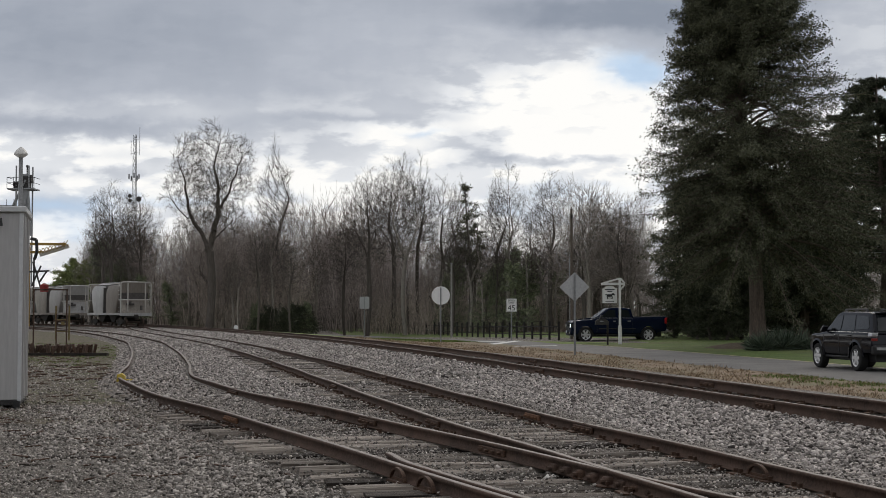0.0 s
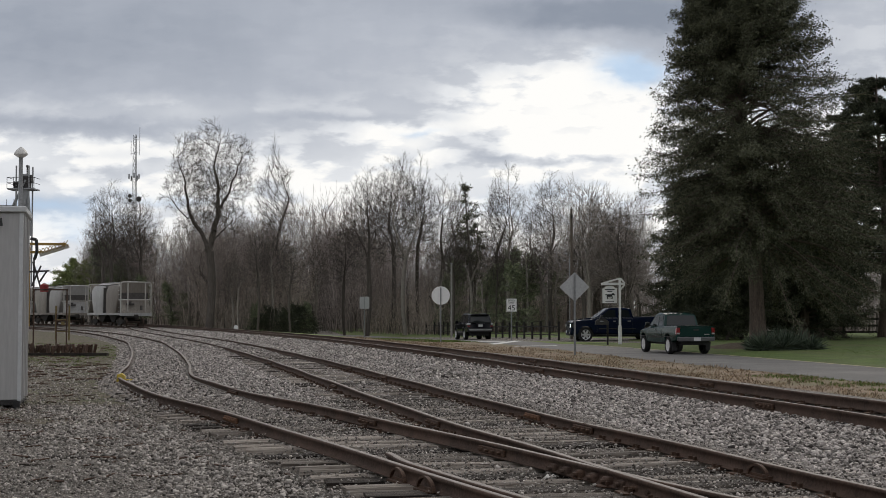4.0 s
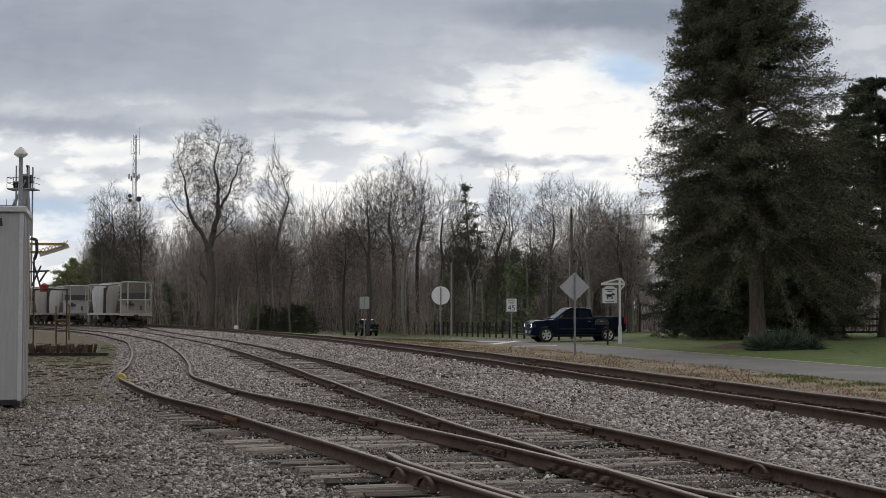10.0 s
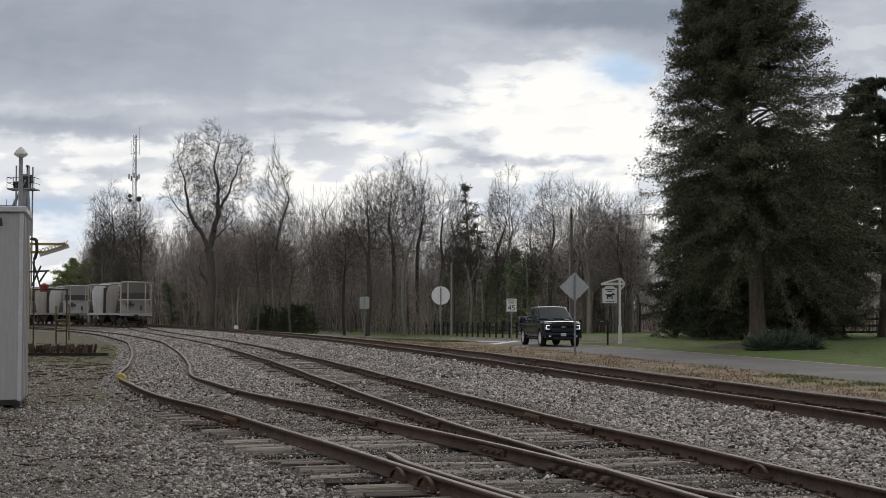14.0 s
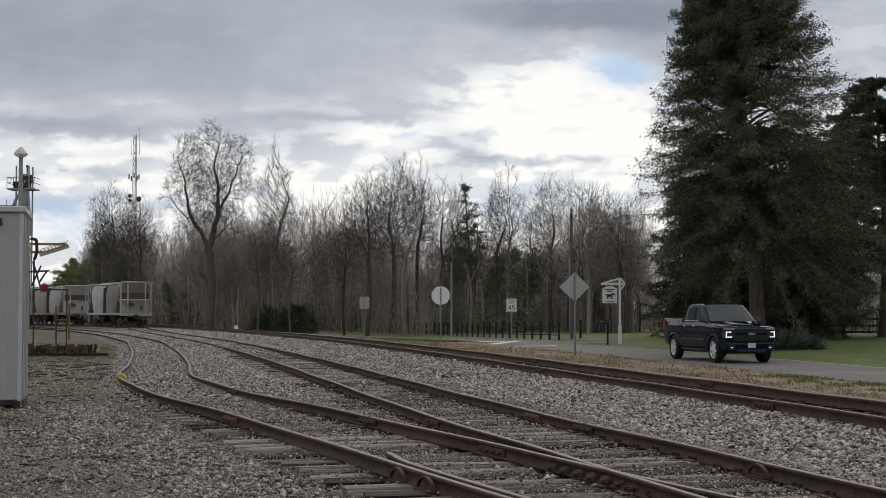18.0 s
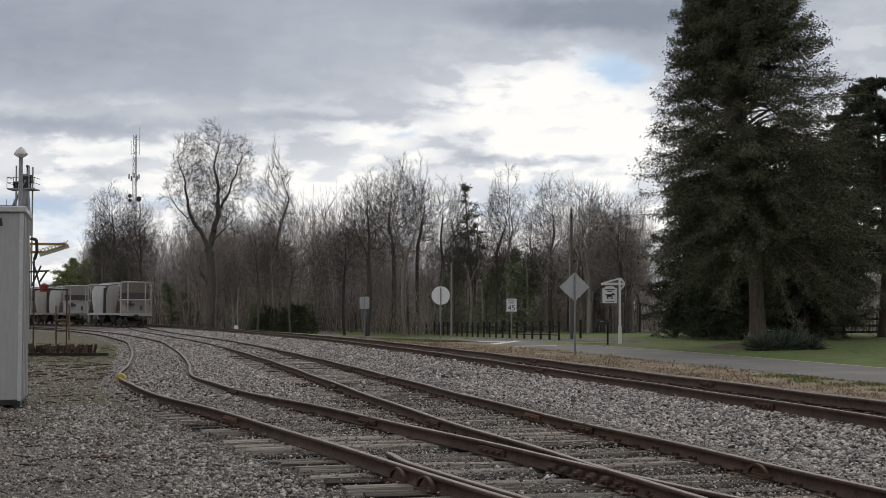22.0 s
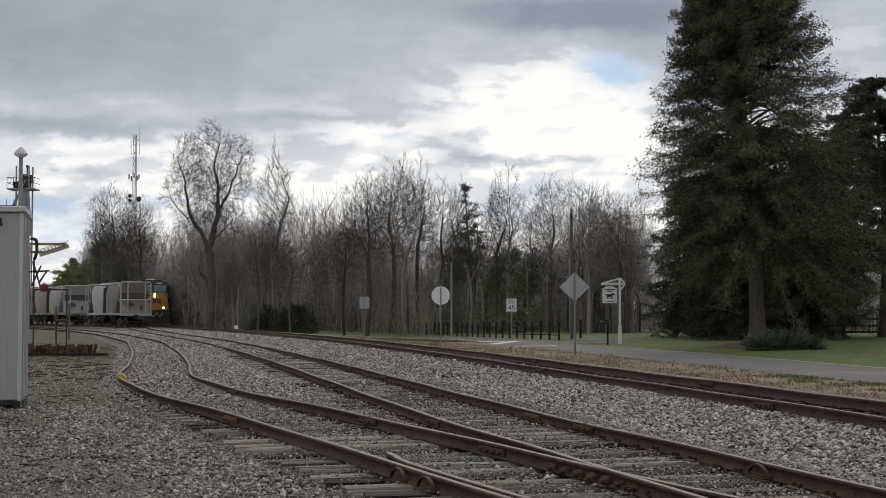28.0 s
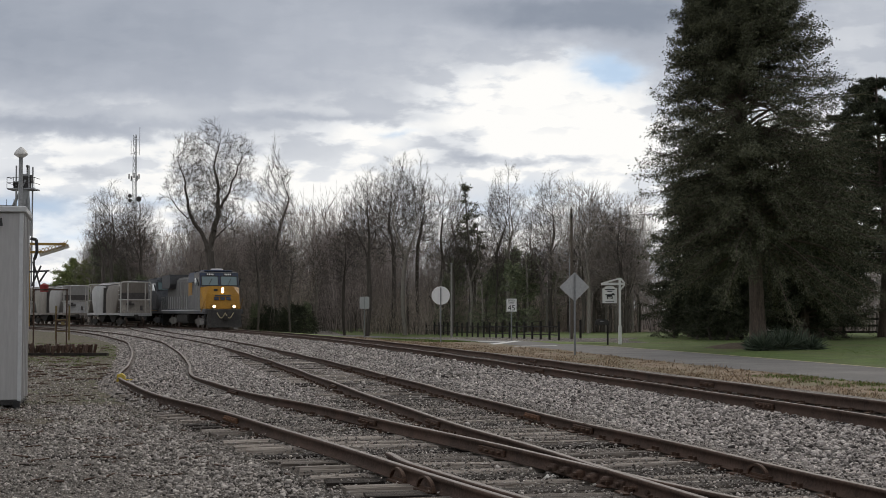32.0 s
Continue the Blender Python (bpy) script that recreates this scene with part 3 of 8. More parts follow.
def joint(line, offset, y, track, top=RAIL_TOP, material=None):
    """A bolted joint bar on both sides of a rail's web."""
    x = float(glide(line, y))
    s = float(glide(line, y + 0.5) - glide(line, y - 0.5))
    bm = bmesh.new()
    for side in (-1, 1):
        add_box(bm, side * 0.032 - 0.017, side * 0.032 + 0.017, -0.31, 0.31, -0.135, -0.045, 0.008)
        for i in range(4):
            q = -0.225 + 0.15 * i
            add_rod(bm, (side * 0.045, q, -0.09), (side * 0.085, q, -0.09), 0.021, sides=6)
    add_box(bm, -0.03, 0.03, -0.004, 0.004, -0.05, 0.0015)
    ob = part("joint_bar", bm, material or M_PLATE, track, "bolted rusty joint bar")
    ob.matrix_basis = pose(x, y, top, 0, 0, math.degrees(math.atan2(-s, 1))) @ Matrix.Translation((offset, 0, 0)) @ Matrix.Diagonal((1, 1, 1 if track == main_track else 0.78, 1))
    return ob


main_track = thing("railway_track", pose(0, 0, 0), "main line railway track of brown rails on crushed stone", "railway track", "tracks")
side_track = thing("railway_track", pose(0, 0, 0), "yard track of rusty rails on weathered wooden ties", "railway track", "tracks")
spur_track = thing("railway_track", pose(0, 0, 0), "curving spur track of rusty rails on grey ties", "railway track", "tracks")
for off in (-HALF, HALF):
    rail("rail", MAIN, off, 6, 190, main_track)
    rail("rail", SIDE, off, 6, 170, side_track, tall=LOW)
    rail("rail", SPUR, off, 6, 136, spur_track, tall=LOW)
rail("guard_rail", SPUR, -HALF + 0.135, 9.2, 12.9, spur_track, RAIL_TOP - 0.004, 0.2, lambda y: 0.11 * np.clip((y - 12.1) / 0.8, 0, 1) ** 2, "short inner guard rail with a flared end", LOW)
for y in (20.6, 32.5, 44.2, 55.6):
    joint(MAIN, -HALF, y, main_track)
for y in (26.2, 38.3, 50.0):
    joint(MAIN, HALF, y, main_track)
for line, off, y, t, mm in ((SPUR, HALF, 16.95, spur_track, M_PLATE), (SPUR, -HALF, 17.9, spur_track, M_ORANGE_RUST), (SIDE, -HALF, 17.3, side_track, M_PLATE), (SIDE, HALF, 17.9, side_track, M_ORANGE_RUST), (SIDE, HALF, 16.0, side_track, M_PLATE),
                            (SPUR, HALF, 13.35, spur_track, M_PLATE), (SPUR, HALF, 23.2, spur_track, M_PLATE), (SIDE, HALF, 33.0, side_track, M_PLATE), (SIDE, HALF, 28.5, side_track, M_PLATE), (SIDE, -HALF, 25.5, side_track, M_PLATE), (SIDE, -HALF, 37.0, side_track, M_PLATE)):
    joint(line, off, y, t, material=mm)

# frog: the casting where the rails cross, with its bolt row and filler blocks
frog = part("frog", bmesh.new(), M_RAIL, side_track, "bolted cast frog where two rails cross")
frog.matrix_basis = pose(1.33, 11.62, RAIL_TOP - 0.012, 0, 0, 21) @ Matrix.Diagonal((1, 1, 0.8, 1))
for i in range(9):
    q = -1.25 + i * 0.255
    bm = bmesh.new()
    add_box(bm, -0.078, 0.09, q - 0.062, q + 0.062, -0.16, -0.05, 0.03, seg=2)
    add_rod(bm, (-0.115, q, -0.10), (0.12, q, -0.10), 0.026, sides=8)
    part("filler_block", bm, M_PLATE if i % 4 == 2 else M_RAIL, frog)

# arched rail braces standing against the rail webs
def brace(line, offset, y, side, track):
    bm = bmesh.new()
    r0, r1, n = 0.185, 0.158, 18
    ring = []
    for i in range(n + 1):
        a = math.pi * i / n
        ring.append([bm.verts.new((sx, r * math.cos(a), r * math.sin(a) * 0.62)) for r in (r0, r1) for sx in (0.0, 0.03)])
    for p, q in zip(ring[:-1], ring[1:]):
        bm.faces.new((p[0], p[1], q[1], q[0]))
        bm.faces.new((p[3], p[2], q[2], q[3]))
        bm.faces.new((p[1], p[3], q[3], q[1]))
        bm.faces.new((p[2], p[0], q[0], q[2]))
    add_box(bm, 0.0, 0.02, -0.14, 0.14, 0.0, 0.03)
    add_box(bm, -0.02, 0.06, -0.16, 0.16, -0.012, 0.006)
    bmesh.ops.recalc_face_normals(bm, faces=bm.faces)
    s = float(glide(line, y + 0.5) - glide(line, y - 0.5))
    ob = part("rail_brace", bm, M_PLATE, track, "arched rusty rail brace")
    ob.matrix_basis = pose(float(glide(line, y)), y, 0.078, 0, 0, math.degrees(math.atan2(-s, 1))) @ Matrix.Translation((offset + side * 0.06, 0, 0)) @ pose(0, 0, 0, 0, 0, 0 if side > 0 else 180)


brace(SPUR, -HALF, 11.95, -1, spur_track)
brace(SPUR, -HALF, 11.35, -1, spur_track)
brace(SIDE, HALF, 11.75, -1, side_track)


def shared_ties(y):
    """Across the turnout one long tie carries both tracks."""
    gap = float(glide(SIDE, y) - glide(SPUR, y))
    return (-gap / 2, 2.6 + gap) if y < 16.2 else (0, 2.6)


def sunk_ties(y):
    """Past the turnout the spur's ties are buried at their ends."""
    return (0, 2.6 if y < 20.5 else 2.1)


ties(SIDE, 8.2, 70, 0.46, side_track, 0.068, 36, 3, shared_ties)
ties(SPUR, 16.4, 46, 0.50, spur_track, 0.056, 30, 4, sunk_ties)
ties(MAIN, 14, 92, 0.56, main_track, 0.004, 40, 5)


# ---- loose stone ----
def fill_z(x, y):
    """Height of the gravel that fills the yard tracks beyond the turnout."""
    a, b = np.asarray(x) - glide(SPUR, y), glide(SIDE, y) - np.asarray(x)
    edge = np.clip((np.minimum(a + 1.2, b + 2.6)) / np.where(a < b, 0.4, 1.5), 0, 1)
    full = (0.035 + 0.095 * np.clip((np.asarray(y) - 17.5) / 8, 0, 1)) * edge * edge * (3 - 2 * edge) - 0.004
    # between the yard track's rails the ties stay in sight up to where it curves away
    dip = np.clip((1.9 - np.abs(b)) / 0.5, 0, 1) * np.clip((52 - np.asarray(y)) / 8, 0, 1)
    return full - dip * np.maximum(full - 0.045, 0)


def fill_row(y):
    a, b = float(glide(SPUR, y)) - 1.22, float(glide(SIDE, y)) + 2.7
    return [a + (b - a) * i / 24 for i in range(25)]


sheet("gravel_fill", fill_row, list(range(6, 110, 2)), lambda x, y: fill_z(x, y) + 0.003 * math.sin(x * 5 + y * 3), M_BALLAST, "grey gravel filling the yard tracks between the rails", "gravel")


def in_view(rng, n, y0, y1):
    y = y0 + (y1 - y0) * rng.random(n * 2)
    keep = rng.random(n * 2) < (y / y1)
    y = y[keep][:n]
    x = rng.uniform(-0.36, 0.36, len(y)) * y
    return x, y


def track_d(line, x, y):
    return x - glide(line, y)


def stone_field(name, n, y0, y1, size, keep, height, seed, label, material=None):
    rng = np.random.default_rng(seed)
    x, y = in_view(rng, n, y0, y1)
    k = keep(x, y, rng)
    x, y = x[k], y[k]
    stones(name, np.stack([x, y, height(x, y) + rng.uniform(-0.012, 0.022, len(x))], 1), size, seed, material or M_STONE, label)


def clear_of_rails(x, y):
    ok = np.ones(len(x), bool)
    for line in (MAIN, SIDE, SPUR):
        d = np.abs(track_d(line, x, y))
        ok &= np.abs(d - HALF) > 0.10
    return ok


def shoulder(x, y, rng):
    a, b = track_d(SIDE, x, y), track_d(MAIN, x, y)
    return (a > 1.15) & (b < 1.6) & clear_of_rails(x, y)


def between(x, y, rng):
    a, b = track_d(SPUR, x, y), track_d(SIDE, x, y)
    gap = (a > 1.25) & (b < -1.25)
    inside = ((np.abs(a) < 1.3) | (np.abs(b) < 1.3)) & (rng.random(len(x)) < np.where(y < 18, 0.26, np.where(np.abs(b) < 1.4, 0.3, np.where(y < 24, 0.55, 0.9))))
    return (gap | inside) & clear_of_rails(x, y)


def yard(x, y, rng):
    a = track_d(SPUR, x, y)
    d = -a
    worn = 0.35 + 0.65 * np.clip(0.65 + 1.2 * np.sin(x * 1.1 + 2 * np.sin(y * 0.7)) * np.sin(y * 0.9 + 1.5 * np.sin(x * 0.8)), 0, 1)
    return (a < -1.45) & (rng.random(len(x)) < worn) & (rng.random(len(x)) < np.where((d < 3.0 + 0.8 * np.sin(y * 1.3)) & (y < 20), 0.95, np.where(y > 20, 0.62, 0.8)))


def shoulder_z(x, y):
    d = np.abs(track_d(MAIN, x, y))
    return np.where(d < 0.8, -0.03, 0.035 - 0.04 * np.clip((d - 1.5) / 1.4, 0, 1))


stone_field("ballast_stones", 125000, 9, 30, 0.028, shoulder, shoulder_z, 21, "loose grey crushed stone beside the main track")
stone_field("ballast_stones", 95000, 30, 75, 0.04, shoulder, shoulder_z, 22, "loose grey crushed stone beside the main track")
stone_field("ballast_stones", 90000, 9, 50, 0.026, between, lambda x, y: np.maximum(fill_z(x, y) + 0.006, 0.004), 23, "loose grey stone between the yard rails")
stone_field("yard_stones", 130000, 9, 40, 0.019, yard, lambda x, y: np.full(len(x), -0.003), 24, "small grey and tan stones on the yard", M_STONE_Y)


def coarse(x, y, rng):
    a = -track_d(SPUR, x, y)
    return (a > 1.6) & (a < 3.6 + 0.7 * np.sin(y * 0.9)) & (rng.random(len(x)) < 0.5 * np.clip(1.5 - (a - 1.3) * 0.5, 0.2, 1))


stone_field("yard_stones", 90000, 9, 22, 0.025, coarse, lambda x, y: np.full(len(x), 0.0), 25, "coarse grey stones along the spur track", M_STONE_Y)

stone_field("yard_stones", 80000, 9, 21, 0.012, yard, lambda x, y: np.full(len(x), 0.001), 30, "fine grey and tan grit on the yard", M_STONE_Y)


def far_yard(x, y, rng):
    a = track_d(SPUR, x, y)
    patch = np.sin(x * 1.7 + 1.4 * np.sin(y * 0.8)) * np.sin(y * 0.75 + 1.2 * np.sin(x * 1.3))
    return (a < -1.35) & (rng.random(len(x)) < np.clip(0.62 + 0.5 * patch, 0.12, 1) * np.clip((43 - y) / 8, 0.12, 1))


stone_field("yard_stones", 70000, 19, 46, 0.024, far_yard, lambda x, y: np.full(len(x), -0.002), 33, "grey and tan stones strewn over the yard dirt", M_STONE_Y)


def yard_lines(x, y, rng):
    a, b = track_d(SPUR, x, y), track_d(SIDE, x, y)
    return (a > -1.15 + 0.25 * np.sin(y * 2.1)) & (b < 2.2) & (rng.random(len(x)) < np.where(a < 0.7, 0.55, np.where((np.abs(b) < 1.45) & (y < 46), 0.25, 1.0))) & clear_of_rails(x, y)


stone_field("ballast_stones", 70000, 46, 95, 0.043, yard_lines, fill_z, 26, "loose grey stone between the yard rails")
stone_field("ballast_stones", 70000, 20, 46, 0.027, yard_lines, fill_z, 27, "loose grey stone between the yard rails")


def beside_cars(x, y, rng):
    return (track_d(SIDE, x, y) > -2.6) & (track_d(MAIN, x, y) < 1.9) & clear_of_rails(x, y)


stone_field("ballast_stones", 60000, 72, 128, 0.065, beside_cars, lambda x, y: np.full(len(x), 0.02), 28, "pale crushed stone beside the parked cars")


def chips_keep(x, y, rng):
    a, b = track_d(SPUR, x, y), track_d(SIDE, x, y)
    return (a > -1.6) & (b < 1.7) & clear_of_rails(x, y)


stone_field("stone_chips", 70000, 9, 22, 0.014, chips_keep, lambda x, y: fill_z(x, y) + 0.012 + 0.03 * (np.sin(x * 91.7 + y * 57.3) > 0.55), 29, "fine grey stone chips between and on the ties", M_STONE_Y)


# ---- trees ----
def tubes(segs, sides):
    """Tapered tubes from segments (a, b, ra, rb)."""
    a = np.array([s[0] for s in segs])
    b = np.array([s[1] for s in segs])
    ra = np.array([s[2] for s in segs])
    rb = np.array([s[3] for s in segs])
    d = b - a
    d /= np.linalg.norm(d, axis=1)[:, None] + 1e-9
    ref = np.where(np.abs(d[:, 2:3]) > 0.9, np.array([[1.0, 0, 0]]), np.array([[0, 0, 1.0]]))
    u = np.cross(d, ref)
    u /= np.linalg.norm(u, axis=1)[:, None] + 1e-9
    w = np.cross(d, u)
    n = len(segs)
    v = np.zeros((n, 2 * sides, 3))
    for k in range(sides):
        c, s = math.cos(2 * math.pi * k / sides), math.sin(2 * math.pi * k / sides)
        o = u * c + w * s
        v[:, k] = a + o * ra[:, None]
        v[:, sides + k] = b + o * rb[:, None]
    f = np.array([(k, (k + 1) % sides, sides + (k + 1) % sides, sides + k) for k in range(sides)])
    loops = (f[None] + (2 * sides) * np.arange(n)[:, None, None]).reshape(-1)
    return v.reshape(-1, 3), loops, np.full(n * sides, 4)


def unit(v):
    return v / (np.linalg.norm(v) + 1e-9)


def branch_out(rng, stems, goals, step, sight, done, rise):
    """Grow a skeleton towards goal points: each tip bends to the goals that it is nearest to."""
    pts, up = [], []
    for chain in stems:
        for k, p in enumerate(chain):
            pts.append(np.array(p, float))
            up.append(len(pts) - 2 if k else -1)
            if not k and len(pts) > 1:
                up[-1] = int(np.argmin([np.linalg.norm(q - pts[-1]) for q in pts[:-1]]))
    goals = goals.copy()
    kids = [[] for _ in pts]
    near = np.full(len(goals), 1e9)
    who = np.zeros(len(goals), int)
    fresh = 0
    for _ in range(90):
        new_pts = np.array(pts[fresh:])
        if not len(new_pts) or not len(goals):
            break
        d = np.linalg.norm(goals[:, None] - new_pts[None], axis=2)
        k = d.argmin(1)
        best = d[np.arange(len(goals)), k]
        closer = best < near
        near[closer], who[closer] = best[closer], k[closer] + fresh
        fresh = len(pts)
        live = near > done
        goals, near, who = goals[live], near[live], who[live]
        for w in np.unique(who[near < sight]):
            g = goals[(who == w) & (near < sight)]
            v = g - pts[w]
            v = (v / np.linalg.norm(v, axis=1)[:, None]).sum(0)
            back = unit(pts[w] - pts[up[w]]) if up[w] >= 0 else np.array([0, 0, 1.0])
            v = unit(unit(v) + 0.75 * back + np.array([0, 0, rise]) + rng.normal(size=3) * 0.10)
            tip = pts[w] + v * step
            if len(kids[w]) > 2 or any(np.linalg.norm(pts[c] - tip) < 0.45 * step for c in kids[w]):
                continue
            kids[w].append(len(pts))
            kids.append([])
            pts.append(tip)
            up.append(int(w))
    return np.array(pts), np.array(up)


def bare_tree(name, label, seed, height, radius, wide, first=0.3, fork=2, n=700, step=0.5, twigs=3, thin=0.010, bark=None, twig=None, open_v=0.22, rise=0.30, low=0.72, limbs=(), clumps=0):
    """A leafless tree: a trunk that forks, limbs that fill an uneven oval crown, fine twigs at the ends."""
    rng = np.random.default_rng(seed)
    t = thing(name, pose(0, 0, 0), label, "tree", "bare trees of the wood")
    th = height * first
    bend = rng.normal(size=2) * 0.012 * height
    trunk = [(bend[0] * math.sin(3 * z / th), bend[1] * math.sin(2.5 * z / th), z) for z in np.linspace(0, th, 7)]
    stems = [trunk]
    for k in range(fork):
        a = 2 * math.pi * k / max(fork, 1) + rng.uniform(-0.5, 0.5)
        p, d, chain = np.array(trunk[-1]), np.array([math.cos(a) * open_v, 0.7 * math.sin(a) * open_v, 1.0]), []
        for m in range(int(height * rng.uniform(0.18, 0.3) / step)):
            d = unit(d + rng.normal(size=3) * 0.09)
            p = p + d * step
            chain.append(tuple(p))
        stems.append(chain)
    for chain in limbs:
        full = []
        for a, b in zip(chain[:-1], chain[1:]):
            a, b = np.array(a, float), np.array(b, float)
            m = max(1, int(np.linalg.norm(b - a) / step))
            full += [tuple(a + (b - a) * (k + 1) / m + rng.normal(size=3) * 0.04) for k in range(m)]
        stems.append(full)
    # goals in an egg-shaped crown with a lumpy edge
    q = rng.normal(size=(n, 3))
    q /= np.linalg.norm(q, axis=1)[:, None]
    r = rng.random(n) ** 0.42 * (0.78 + 0.26 * np.sin(q[:, 0] * 5 + seed) * np.cos(q[:, 2] * 4 + seed))
    q *= r[:, None]
    rz = (height - th * low) / 2
    pear = 1 - 0.22 * q[:, 2]
    goals = np.stack([q[:, 0] * wide * pear, q[:, 1] * wide * pear, th * low + rz + q[:, 2] * rz], 1)
    if clumps:
        # limbs end in separate sprays with sky between them
        heart = goals[rng.choice(n, clumps, replace=False)]
        near = np.linalg.norm(goals[:, None] - heart[None], axis=2).min(1)
        goals = goals[near < 0.40 * wide * rng.uniform(0.55, 1.25, n)]
    pts, up = branch_out(rng, stems, goals, step, 4.5, step * 1.05, rise)
    area = np.zeros(len(pts))
    has = np.zeros(len(pts), bool)
    has[up[up >= 0]] = True
    e = 2.05
    area[~has] = (thin * 1.25) ** e
    for k in range(len(pts) - 1, 0, -1):
        if up[k] >= 0:
            area[up[k]] += area[k]
    rad = area ** (1 / e)
    rad *= np.clip((rad / rad[0]), 0, 1) ** 0.35 * radius / rad[0] if rad[0] > 0 else 1
    rad = np.maximum(rad, thin * 0.72)
    thick, fine = [], []
    for k in range(1, len(pts)):
        u = up[k]
        (thick if rad[k] > 0.035 else fine).append((pts[u], pts[k], min(rad[u], rad[k] * 1.35), rad[k]))
        if rad[k] < 0.022:
            d = unit(pts[k] - pts[u])
            for _ in range(twigs + 2 if not has[k] else twigs):
                a = unit(d + rng.normal(size=3) * 0.42 + np.array([0, 0, 0.22]))
                ln = step * rng.uniform(0.8, 2.3)
                mid = pts[k] + a * ln * 0.55
                b = unit(a + rng.normal(size=3) * 0.16 + np.array([0, 0, 0.05]))
                fine.append((pts[k], mid, thin * 0.50, thin * 0.40))
                fine.append((mid, mid + b * ln * 0.45, thin * 0.40, thin * 0.22))
                if not has[k]:
                    b = unit(a + rng.normal(size=3) * 0.5)
                    fine.append((mid, mid + b * ln * 0.35, thin * 0.34, thin * 0.20))
    quick("trunk", *tubes(thick, 6), bark or M_BARK, t)
    quick("crown", *tubes(fine, 3), twig or M_TWIG, t)
    return t


def leaves(rng, at, along, length, width, droop=0.25):
    """Narrow diamond sprays at the points, pointing roughly along the given ways."""
    n = len(at)
    d = along + rng.normal(size=(n, 3)) * 0.55
    d[:, 2] -= droop
    d /= np.linalg.norm(d, axis=1)[:, None]
    s = np.cross(d, rng.normal(size=(n, 3)))
    s /= np.linalg.norm(s, axis=1)[:, None] + 1e-9
    L = (length * rng.uniform(0.6, 1.35, n))[:, None]
    W = (width * rng.uniform(0.6, 1.4, n))[:, None]
    v = np.stack([at, at + d * L * 0.45 + s * W, at + d * L, at + d * L * 0.45 - s * W], 1)
    return v.reshape(-1, 3), np.arange(4 * n), np.full(n, 4)


def conifer(name, label, seed, height, radius, profile, n_limbs, per, leaf, needle, bark, first=0.1, droop=0.2, lean=(0, 0), group="", limb_seg=5, side=None, fuzz=0.25, slim=0.15, even=(0.62, 1.12), climb=None, open_at=None):
    """Whorls of limbs on a tapering trunk; branchlets with sprays all along each limb. profile(h) gives the reach at relative height h."""
    rng = np.random.default_rng(seed)
    t = thing(name, pose(0, 0, 0), label, "tree", group)
    segs = []
    top = np.array([lean[0], lean[1], height])

    def axis(h):
        return top * h + np.array([0.25 * math.sin(h * 5), 0.2 * math.sin(h * 4 + 1), 0])

    n = 12
    for i in range(n):
        h0, h1 = i / n, (i + 1) / n
        segs.append((axis(h0), axis(h1), radius * (1.2 if i == 0 else (1 - h0) ** 0.8) + 0.02, radius * (1 - h1) ** 0.8 + 0.02))
    at, along = [], []
    for i in range(n_limbs):
        h = first + (0.985 - first) * (rng.random() ** 0.85)
        a = rng.uniform(0, 2 * math.pi)
        reach = profile(h) * rng.uniform(*even)
        if side is not None:
            reach *= side(a, h)
        if climb is not None:
            reach *= math.hypot(1, 0.6 * climb(h)) * (1 + 0.10 * math.sin(3 * a + 9 * h) * math.sin(14 * h + a))
        d = np.array([math.cos(a), math.sin(a), rng.uniform(-0.1, 0.35 + fuzz) if climb is None else climb(h) + rng.normal() * 0.22])
        p = axis(h)
        r = 0.012 + 0.014 * reach
        for k in range(limb_seg):
            d = unit(d + np.array([0, 0, (-0.14 if k < limb_seg - 2 else 0.10)]) + rng.normal(size=3) * 0.07)
            e = p + d * reach / limb_seg
            segs.append((p, e, r, r * 0.75))
            r *= 0.75
            if open_at and open_at[0] < h < open_at[1] and k < limb_seg * 0.5:
                p = e
                continue
            if k > 0 or reach < 1.5 or i % 3 == 0:
                m = per
                b = rng.random(m)[:, None]
                base = p + (e - p) * b
                sd = np.cross(d, np.array([0, 0, 1.0])) * rng.uniform(-1, 1, m)[:, None] + d * 0.6 + np.array([0, 0, -0.25]) * rng.random(m)[:, None] + rng.normal(size=(m, 3)) * np.array([0.3, 0.3, 1.0]) * fuzz
                ln = (0.18 + 0.42 * reach / limb_seg) * rng.uniform(0.3, 1.3, m)[:, None]
                for q in (0.35, 0.7, 1.0):
                    at.append(base + sd * ln * q + rng.normal(size=(m, 3)) * 0.05)
                    along.append(sd)
            p = e
    quick("trunk", *tubes(segs, 6), bark, t)
    quick("crown", *leaves(rng, np.concatenate(at), np.concatenate(along), leaf, leaf * slim, droop), needle, t)
    return t


def stand(ob, x, y, turn=0.0, size=1.0, z=None):
    """Put a first tree on the land, or a copy of it."""
    zz = float(land(x, y)) if z is None else z
    m = pose(x, y, zz - 0.05, 0, 0, turn) @ Matrix.Scale(size, 4)
    if ob.get("stood"):
        c = copy_thing(ob, pose(0, 0, 0))
        c.matrix_basis = m
        return c
    ob["stood"] = 1
    ob.matrix_basis = m
    return ob


def off_track(x, y, gap=4.2):
    """True where a plant is clear of rails and road."""
    near = [abs(x - float(glide(line, y))) for line in (MAIN, SIDE, SPUR, FAR_LANE, NEAR_LANE)]
    if min(near) <= gap:
        return False
    # the strip between main track and road is open ground
    return not (glide(MAIN, y) < x < glide(FAR_LANE, y) and x > -0.1037 * y)


def by_sight(px, y):
    """x at depth y along a bearing, in parts of the view's width from its middle."""
    return (px - 784) / 2400 * y


